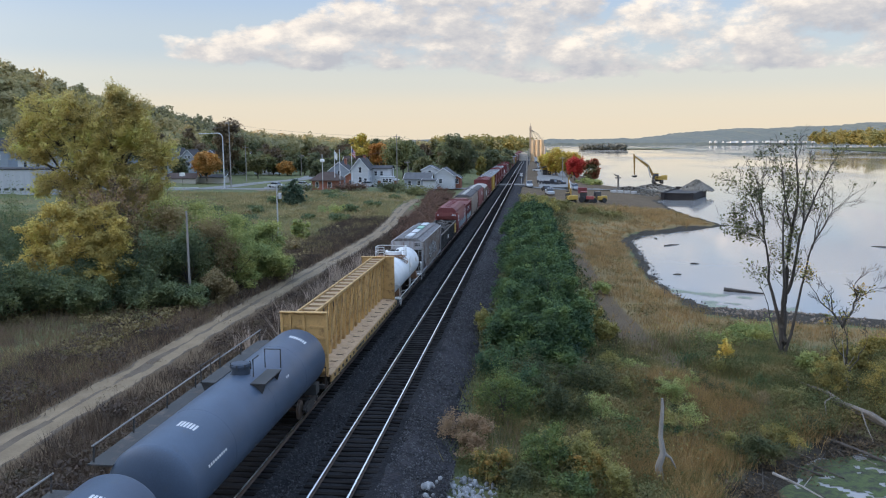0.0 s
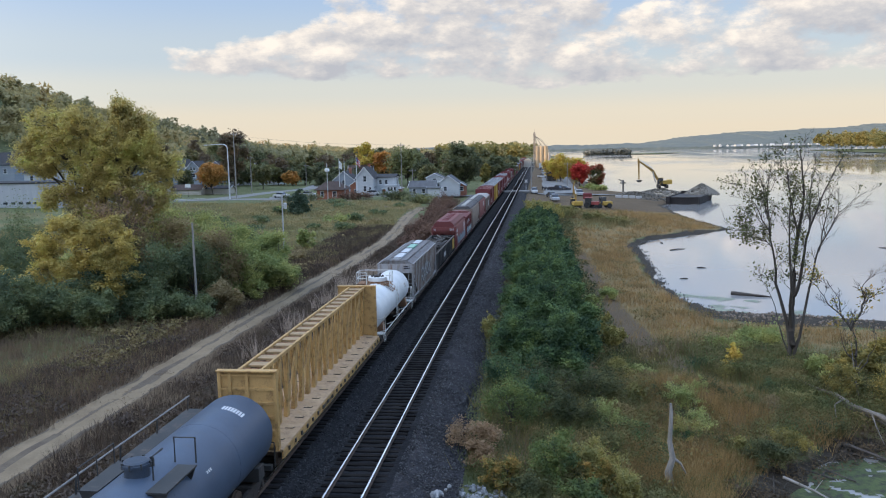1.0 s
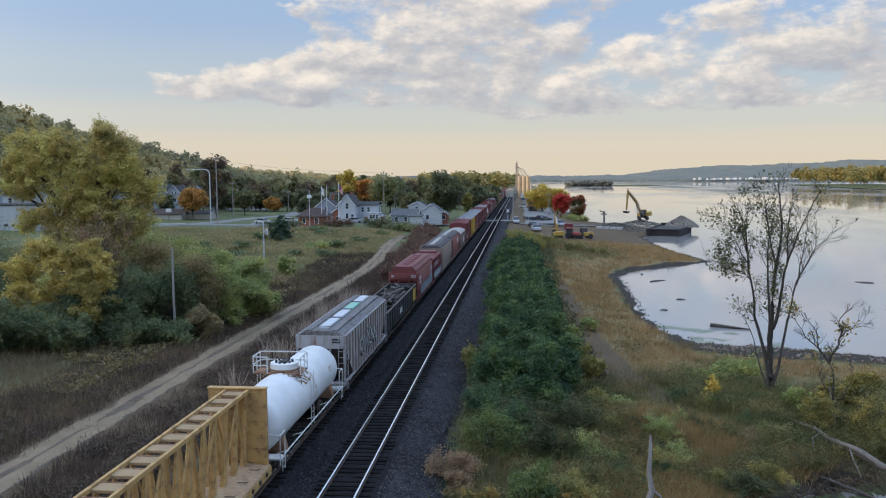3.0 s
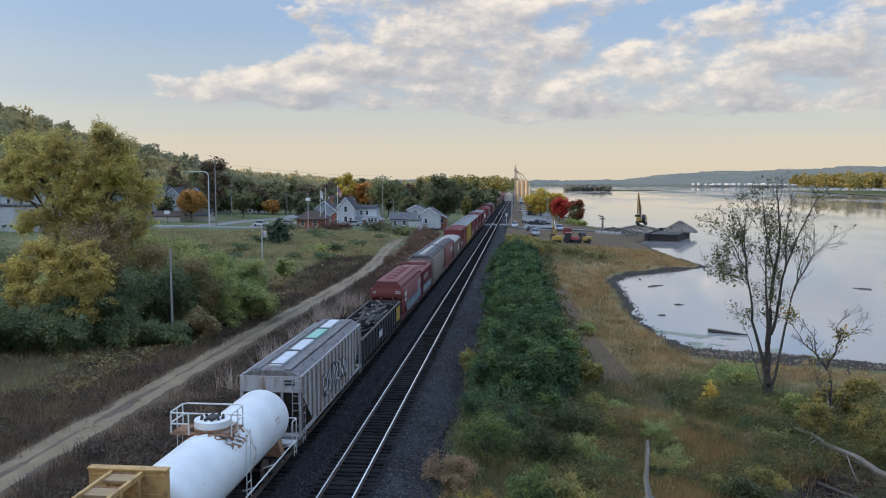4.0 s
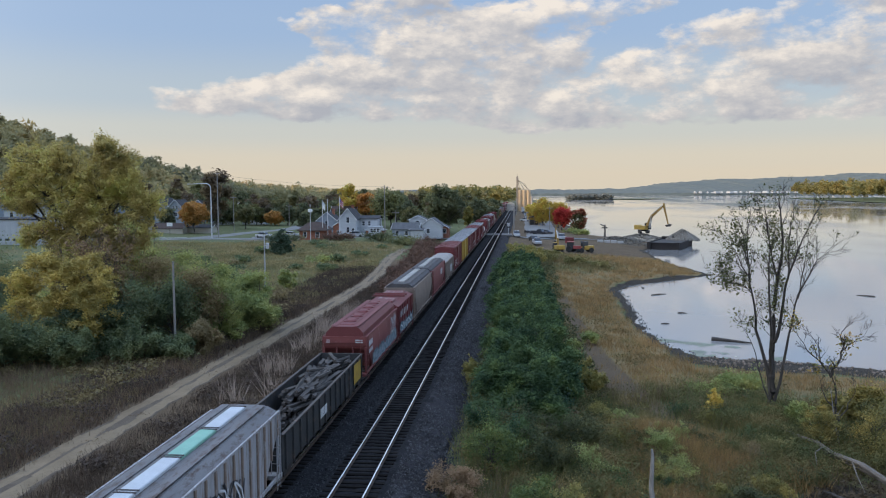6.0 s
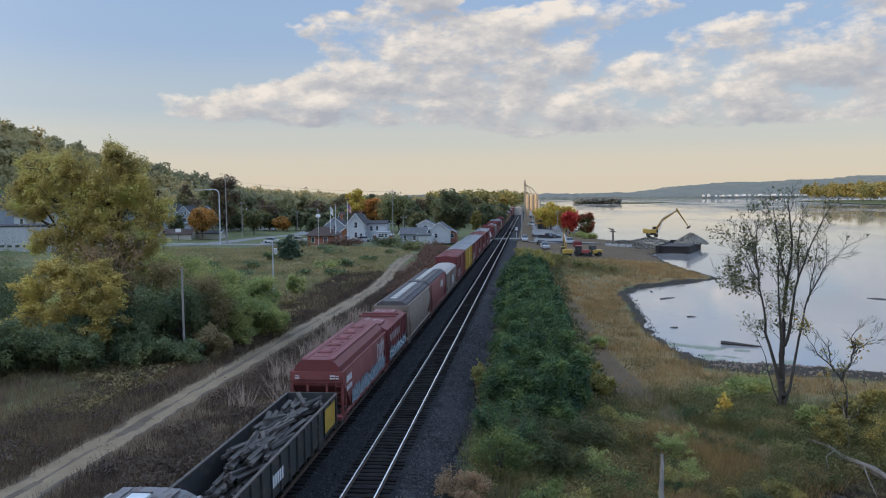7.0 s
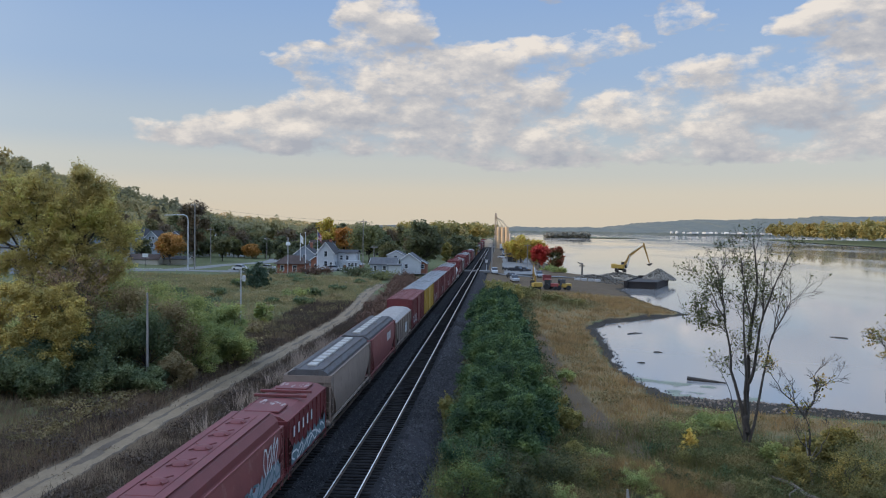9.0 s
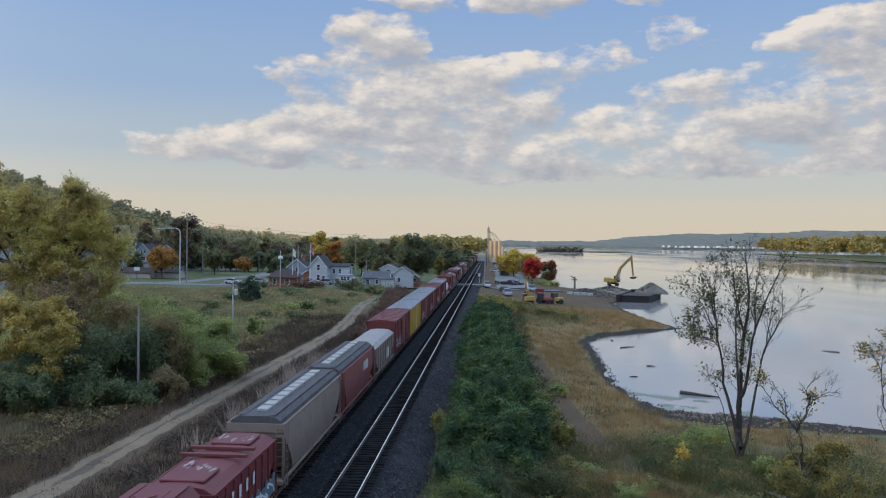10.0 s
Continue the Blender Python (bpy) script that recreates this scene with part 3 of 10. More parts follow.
M_BROWN = foliage("brown_weeds", [(0.10, 0.095, 0.055), (0.145, 0.13, 0.072), (0.19, 0.165, 0.09), (0.125, 0.13, 0.06)], patch=0.3, boost=1.6, through_light=0.45, each=0.12)
M_FIR = foliage("fir_needles", [(0.025, 0.05, 0.038), (0.04, 0.07, 0.05), (0.055, 0.09, 0.06)], boost=1.7)


def leaf_quads(centres, sizes, rng, droop=0.3):
    """Pointed leaves, most of them facing the sky, as arrays of vertices and faces."""
    n = len(centres)
    up = rng.normal(size=(n, 3)) + np.array([0, 0, 1.5])
    a = np.cross(up, rng.normal(size=(n, 3)))
    a /= np.linalg.norm(a, axis=1, keepdims=True) + 1e-9
    a[:, 2] -= droop * rng.random(n)
    b = np.cross(up, a)
    b /= np.linalg.norm(b, axis=1, keepdims=True) + 1e-9
    s = np.asarray(sizes)[:, None]
    a, b = a * s * 0.62, b * s * 0.36
    v = np.stack([centres - 1.1 * a, centres + 1.15 * b + 0.6 * a, centres - 1.15 * b + 0.6 * a], 1).reshape(-1, 3)
    return v, np.arange(3 * n).reshape(n, 3)


def lobes_in(rng, count, centre, radii, lobe, top=0.0):
    """Lobes of a crown: places inside an ellipsoid, fuller towards its skin, with their own radii."""
    d = rng.normal(size=(count, 3))
    d /= np.linalg.norm(d, axis=1, keepdims=True)
    r = rng.uniform(0.25, 1.0, count) ** 0.5 * 0.82
    p = np.asarray(centre) + d * r[:, None] * np.asarray(radii)
    return p, lobe * rng.uniform(0.4, 1.45, count)


def leaves_on(rng, lobes, radii, total, size, loose=1.0):
    share = radii ** 2 / np.sum(radii ** 2)
    pick = rng.choice(len(lobes), total, p=share)
    d = rng.normal(size=(total, 3))
    d /= np.linalg.norm(d, axis=1, keepdims=True)
    d[:, 2] = np.where((d[:, 2] < -0.2) & (rng.random(total) < 0.5), -d[:, 2], d[:, 2])
    r = radii[pick] * rng.random(total) ** 0.5 * (1 + 0.28 * loose * rng.normal(size=total))
    squash = np.array([1, 1, 0.8])
    # each lobe is drawn out along its own slanting spray
    spray = rng.normal(size=(len(lobes), 3)) * 0.5 + np.array([0, 0, 0.45])
    along = rng.normal(size=total) * radii[pick] * 0.55 * loose
    return leaf_quads(lobes[pick] + d * r[:, None] * squash + spray[pick] * along[:, None], size * rng.uniform(0.6, 1.35, total), rng)


def limbs(geo, rng, base, lobes, thick, fork, n=6, reach=1.0):
    """A trunk that forks into limbs, one towards each of the larger lobes."""
    base = Vector(base)
    top = Vector(np.mean(lobes, axis=0))
    crotch = base.lerp(top, fork)
    crotch.x, crotch.y = base.x + (crotch.x - base.x) * 0.5, base.y + (crotch.y - base.y) * 0.5
    mid = base.lerp(crotch, 0.5) + Vector((rng.normal() * 0.02, rng.normal() * 0.02, 0)) * (top - base).length
    geo.tube([base - Vector((0, 0, 0.3)), base, mid, crotch], [thick * 1.35, thick * 1.12, thick * 0.9, thick * 0.75], n + 2)
    for p in lobes:
        end = Vector(p)
        end = crotch.lerp(end, reach)
        way = end - crotch
        bend = crotch + way * 0.5 + Vector((rng.normal(), rng.normal(), 0.7 + rng.random())) * way.length * 0.09
        r = thick * 0.42
        geo.tube([crotch, crotch.lerp(bend, 0.5) + Vector((0, 0, 0.04)) * way.length, bend, end], [r, r * 0.72, r * 0.45, r * 0.12], n - 1, False)


def broadleaf(name, m, label, category, h, width, material, leaves, leaf, seed, clear=0.18, lobe=None, count=26, group="", deep=None, bark=None, tilt=0.0, ragged=0.0):
    rng = np.random.default_rng(seed)
    tree = thing(name, m, label, category, group)
    cz = h * (1 + clear) / 2
    lobe = lobe or width * 0.20
    p, r = lobes_in(rng, count, (0, 0, cz), (width / 2 - lobe * 0.4, (deep or width) / 2 - lobe * 0.4, h * (1 - clear) / 2 - lobe * 0.3), lobe)
    p[:, 0] += tilt * (p[:, 2] - cz)
    p += rng.normal(size=p.shape) * ragged * np.array([width, deep or width, h])
    g = Geo()
    limbs(g, rng, (0, 0, 0), p[:max(6, count // 2)], h * 0.018 + 0.03, 0.35)
    part("trunk", g, bark or M_BARK, tree, smooth=True)
    v, f = leaves_on(rng, p, r, leaves, leaf, 1.0 if leaf < 0.25 else 0.45)
    v[:, 2] = np.maximum(v[:, 2], 0.02)
    soup("crown", v, f, material, tree)
    return tree


def bush(name, m, label, h, width, material, leaves, leaf, seed, group="", category="bush", deep=None):
    return broadleaf(name, m, label, category, h, width, material, leaves, leaf, seed, clear=0.0, lobe=max(h, width) * 0.12, count=34, group=group, deep=deep, ragged=0.09)


def massed_tree(name, m, label, masses, material, leaves, leaf, seed, thick, fork, clump=0.55, per=17, category="tree", group="", loose=0.85):
    """A tree whose crown is several uneven masses of leafy sprays, each on its own limb. masses: centre, radii, about the foot."""
    rng = np.random.default_rng(seed)
    tree = thing(name, m, label, category, group)
    g, spots, sizes = Geo(), [], []
    fork = Vector(fork)
    g.tube([(0, 0, -0.4), (0, 0, 0.2), fork * 0.5 + Vector((0.12, 0, 0)), fork], [thick * 1.3, thick, thick * 0.85, thick * 0.7], 9)
    for c, rad in masses:
        c, rad = np.array(c, float), np.array(rad, float)
        heart = Vector(c - np.array([0, 0, 0.35 * rad[2]]))
        start = fork if heart.z > fork.z else fork * max(0.25, heart.z / fork.z * 0.8)
        bend = start.lerp(heart, 0.5) + Vector((rng.normal() * 0.3, rng.normal() * 0.3, 0.5))
        g.tube([start, bend, heart], [thick * 0.45, thick * 0.3, thick * 0.16], 6, False)
        n = int(per * (rad[0] * rad[1] * rad[2]) ** 0.55)
        d = rng.normal(size=(n, 3))
        d /= np.linalg.norm(d, axis=1, keepdims=True)
        out = rng.uniform(0.3, 1.12, n)
        p = c + d * out[:, None] * rad
        for q in p[: n // 2]:
            tip = Vector(q)
            mid = heart.lerp(tip, 0.55) + Vector((rng.normal(), rng.normal(), 0.8)) * 0.15
            g.tube([heart, mid, tip], [thick * 0.12, thick * 0.07, 0.012], 4, False)
        spots.append(p)
        sizes.append(clump * rng.uniform(0.45, 1.5, n) * (1.15 - 0.35 * out))
    part("trunk", g, M_BARK, tree, smooth=True)
    v, f = leaves_on(rng, np.concatenate(spots), np.concatenate(sizes), leaves, leaf, loose)
    soup("crown", v, f, material, tree)
    return tree


def blades(x, y, z, h, lean, width, rng):
    """Upright blades of grass and weed stalks: narrow triangles, as arrays."""
    n = len(x)
    a = rng.random(n) * 6.283
    b = rng.random(n) * 6.283
    dx, dy = np.cos(a) * width, np.sin(a) * width
    tx, ty = np.cos(b) * lean * h, np.sin(b) * lean * h
    v = np.stack([np.stack([x - dx, y - dy, z - 0.05], -1), np.stack([x + dx, y + dy, z - 0.05], -1), np.stack([x + tx, y + ty, z + h], -1)], 1).reshape(-1, 3)
    return v, np.arange(3 * n).reshape(n, 3)


def scatter(rng, n, x0, x1, y0, y1, keep, near=1.0):
    """Places in a rectangle, denser towards small y, kept with the chance that keep(x, y) gives."""
    x = rng.uniform(x0, x1, n)
    y = y0 + (y1 - y0) * rng.random(n) ** near
    k = rng.random(n) < keep(x, y)
    return x[k], y[k]


def weeds(name, label, material, n, area, keep, h, width, seed, per=5, spread=0.3, lean=0.42, near=1.5):
    rng = np.random.default_rng(seed)
    x, y = scatter(rng, n, *area, keep, near)
    x, y = np.repeat(x, per) + rng.normal(0, spread, len(x) * per), np.repeat(y, per) + rng.normal(0, spread, len(y) * per)
    hh = rng.uniform(h[0], h[1], len(x)) * (1 + 0.35 * wavy(x, y, 4.0, seed))
    hh *= 1 + 0.25 * smooth(40, 120, y)
    v, f = blades(x, y, height(x, y), hh, lean * rng.random(len(x)) * 2, width * (1 + smooth(40, 160, y)), rng)
    ob = soup(name, v, f, material)
    return tagged(ob, label, "weeds", kind="stuff")

def place(x, y, turn=0.0, sink=0.0):
    return pose(x, y, ground_z(x, y) - sink, 0, 0, turn)


def left_growth():
    # the tall trees beside the dirt road, their leaves turning
    massed_tree("locust_tree", place(-42.2, 78), "tall locust tree with yellowing green leaves",
                [((0.8, 0, 18.3), (1.7, 1.6, 1.2)), ((2.0, 0, 17.2), (1.9, 1.7, 1.2)), ((2.4, 0.3, 16.4), (1.6, 1.8, 1.3)), ((2.9, 0, 14.6), (2.4, 2.3, 2.0)), ((4.6, 0.4, 12.8), (2.0, 2.0, 1.9)), ((0.6, -0.8, 14.2), (2.4, 2.2, 2.4)),
                 ((3.8, -0.3, 10.6), (2.4, 2.0, 1.7)), ((0.8, -1.0, 10.6), (2.2, 2.0, 1.9)), ((2.2, 0.6, 8.2), (2.3, 2.0, 1.6)), ((3.6, 0.2, 6.6), (2.4, 2.0, 1.8)), ((0.8, -0.6, 6.2), (2.4, 2.0, 1.9))], M_LOCUST, 66000, 0.18, 11, 0.32, (0.3, 0, 9.5), 0.62)
    massed_tree("locust_tree", place(-45.6, 77.6), "broad locust tree with yellowing leaves above the thicket",
                [((-2.8, 0.4, 17.3), (2.6, 2.6, 1.9)), ((0.1, 0, 16.8), (2.3, 2.4, 1.8)), ((2.0, -0.4, 15.6), (1.8, 2.0, 1.8)), ((-4.6, 0.4, 15.3), (2.4, 2.4, 1.8)), ((-5.6, 0, 13.5), (1.6, 1.8, 1.1)), ((-1.4, -0.8, 14.4), (2.9, 2.4, 2.1)),
                 ((-3.7, -0.6, 12.7), (2.0, 1.9, 1.2)), ((1.4, -0.6, 12.4), (2.2, 2.0, 2.0)), ((-1.6, -1.2, 10.2), (2.3, 1.8, 1.0)), ((-3.2, -1.0, 9.4), (1.4, 1.4, 0.8)), ((0.4, -1.0, 9.0), (1.9, 1.7, 1.3)), ((0.2, -1.2, 7.0), (2.2, 1.8, 1.5)), ((2.5, -0.6, 10.4), (2.0, 1.8, 2.1)), ((2.3, -0.7, 7.6), (1.9, 1.7, 1.7))], M_LOCUST, 62000, 0.18, 12, 0.30, (-0.4, 0, 9.0), 0.62)
    massed_tree("locust_tree", place(-40.2, 79.5), "locust tree with olive leaves amid the thicket",
                [((1.0, 0, 10.0), (1.9, 1.9, 1.6)), ((0.8, 0, 8.0), (2.3, 2.2, 1.7)), ((-1.4, 0, 7.2), (2.2, 2.2, 1.8)), ((1.8, -0.5, 5.6), (2.4, 2.2, 1.7)), ((-0.6, -0.8, 4.8), (2.4, 2.2, 1.8))], M_LOCUST, 22000, 0.18, 13, 0.2, (0, 0, 4.5), 0.6)
    massed_tree("maple_sapling", place(-40.2, 66.6), "young maple with bright yellow leaves",
                [((2.6, 0, 8.0), (1.5, 1.5, 1.1)), ((0.8, 0, 7.0), (1.7, 1.7, 1.2)), ((2.4, -0.4, 5.4), (1.7, 1.7, 1.5)), ((-2.4, -0.3, 4.8), (1.7, 1.6, 1.0)), ((-0.3, -0.5, 4.4), (1.8, 1.7, 1.5)), ((-4.0, -0.3, 3.2), (1.5, 1.5, 0.9)),
                 ((3.0, -0.9, 3.0), (1.5, 1.4, 1.1)), ((0.9, -0.9, 2.5), (1.6, 1.5, 1.1)), ((-1.6, -0.9, 2.4), (1.5, 1.5, 0.9)), ((-3.0, 0, 6.4), (1.7, 1.6, 1.2)), ((4.2, -0.2, 6.4), (1.5, 1.5, 1.3)), ((4.4, -0.5, 4.2), (1.5, 1.4, 1.3)), ((-1.0, 0.2, 8.2), (1.5, 1.5, 1.0))], M_YELLOWISH, 48000, 0.16, 15, 0.13, (0.2, 0, 3.2), 0.5, 20)
    massed_tree("maple_sapling", place(-45.5, 64), "small maple with yellow-green leaves",
                [((-1.2, 0, 4.0), (1.6, 1.5, 1.1)), ((0.7, 0, 3.2), (1.6, 1.5, 1.1)), ((-0.2, -0.6, 1.8), (1.9, 1.6, 1.0))], M_YELLOWISH, 8000, 0.19, 16, 0.08, (0, 0, 1.6), 0.5, 20)
    half_bare_tree("half_bare_shrub", place(-38.2, 71), "tall reddish-brown shrub, half its leaves fallen",
                   [((0, 0, -0.2), (0.1, 0, 1), 6.6, 0.09), ((0.1, 0.1, 0), (0.3, 0.1, 1), 6.2, 0.08), ((-0.1, 0, 0), (-0.25, 0, 1), 6.4, 0.08), ((0, -0.2, 0), (0.05, -0.3, 1), 5.4, 0.07), ((0.2, 0, 0), (0.5, -0.1, 1), 5.0, 0.07), ((-0.2, 0, 0), (-0.5, -0.1, 1), 4.8, 0.07)], 37, 3600, 1.2, 300, M_RUSSET, "russet half-fallen leaves", 0.5)
    spots = [(-34.5, 68, 5.0, 6, M_DARK), (-31.5, 71, 5.2, 5, M_DARK), (-38, 67, 4.2, 6, M_DARK), (-43, 61.5, 4.0, 6, M_DARK), (-47, 60.5, 4.2, 6, M_DARK), (-35.5, 73, 6.5, 6, M_BROWN),
             (-36.8, 76, 8.2, 5.6, M_GREEN), (-33.6, 76, 6.6, 5.2, M_GREEN), (-41, 74, 6.0, 6, M_DARK), (-28.8, 75, 4.6, 5, M_GREEN), (-31, 79, 5.4, 6, M_GREEN), (-27.0, 80.5, 3.4, 4, M_GREEN), (-33.5, 83, 5.8, 6, M_GREEN), (-30.2, 73.5, 5.6, 4, M_BROWN), (-29.3, 85, 4.6, 5, M_GREEN),
             (-38, 88, 6.0, 7, M_DARK), (-44, 84, 6.0, 7, M_GREEN), (-50, 68, 5, 7, M_DARK), (-36, 94, 4.0, 6, M_GREEN), (-50, 96, 5.0, 8, M_DARK), (-58, 84, 6.0, 8, M_DARK), (-33, 89, 4.0, 5, M_GREEN), (-28.2, 69.2, 2.4, 2.6, M_BROWN), (-29.6, 66.6, 1.6, 3, M_DARK), (-37.2, 63.5, 2.6, 4, M_DARK), (-32.7, 65.8, 2.6, 4, M_DARK),
             (-39.5, 82, 7.2, 6, M_GREEN), (-36.5, 82, 6.6, 5, M_GREEN), (-34.2, 86, 5.6, 5, M_DARK), (-31.4, 83.5, 4.8, 5, M_GREEN), (-40.5, 63.2, 3.0, 5, M_DARK), (-44.5, 58.6, 2.6, 5, M_DARK), (-49, 57.5, 3.0, 6, M_DARK)]
    for i, (x, y, h, w, mat) in enumerate(spots):
        tone = {M_DARK: "dark green", M_GREEN: "green", M_BROWN: "brownish, half-bare"}[mat]
        bush("bush", place(x, y), f"dense {tone} bush in the thicket by the dirt road", h * 1.28, w * 1.25, mat, 17000, 0.15, 100 + i, group="thicket bushes")
    bush("shrub", place(-33.8, 115), "single rounded green shrub in the weedy field", 3.6, 3.6, M_GREEN, 1500, 0.3, 140)
    bush("shrub", place(-46, 104), "low green shrub in the weedy field", 2.4, 5, M_DARK, 1500, 0.3, 141)
    bush("shrub", place(-40.5, 118), "low green shrub in the weedy field", 2.4, 5, M_GREEN, 1000, 0.3, 142)
    massed_tree("cedar_tree", place(-52.6, 174), "small dark rounded cedar standing alone in the field",
                [((0, 0, 4.6), (1.0, 1.0, 1.0)), ((-0.9, 0, 3.3), (1.3, 1.3, 1.0)), ((1.0, 0.2, 3.4), (1.2, 1.2, 0.9)), ((0.1, -0.3, 2.6), (1.5, 1.4, 1.1)), ((-1.6, 0, 1.7), (1.4, 1.4, 1.1)), ((1.7, -0.2, 1.8), (1.4, 1.4, 1.1)), ((0, -0.8, 1.0), (2.0, 1.4, 1.0))], M_FIR, 6500, 0.30, 21, 0.12, (0, 0, 1.4), 0.5, 12, "conifer")
    # the reddish-brown brush beside the far end of the dirt road
    for i in range(26):
        t = i / 25
        x, y = -18.0 - 5.6 * t ** 1.25 + (i % 3) * 1.3, 112 + 82 * t
        bush("brush", place(x, y), "reddish-brown half-bare brush beside the track", 2.7 + 0.9 * (i % 2), 5.0, M_BRUSH, 2200, 0.2, 160 + i, group="brush by the track")


M_RUSSET = foliage("russet_leaves", [(0.10, 0.078, 0.05), (0.14, 0.105, 0.066), (0.175, 0.13, 0.08), (0.13, 0.115, 0.055)], patch=0.4, boost=1.75, through_light=0.45, each=0.12)
M_YELLOWISH = foliage("yellow_green_leaves", [(0.14, 0.15, 0.056), (0.225, 0.205, 0.07), (0.33, 0.27, 0.085), (0.41, 0.32, 0.10)], patch=0.5, boost=1.7)
M_BRUSH = foliage("red_brown_brush", [(0.07, 0.046, 0.038), (0.10, 0.067, 0.052), (0.135, 0.09, 0.066), (0.10, 0.085, 0.05)], patch=0.3, boost=1.25)


def field_scrub():
    rng = random.Random(23)
    kinds = [(M_DARK, "dark green"), (M_GREEN, "green"), (M_DARK, "dark green"), (M_BROWN, "brownish")]
    for i in range(26):
        x, y = rng.uniform(-72, -31), rng.uniform(98, 200)
        mat, tone = rng.choice(kinds)
        bush("scrub", place(x, y, sink=0.1), f"low {tone} scrub in the weedy field", rng.uniform(0.9, 2.0), rng.uniform(3.0, 7.0), mat, 900, 0.28, 850 + i, group="field scrub")


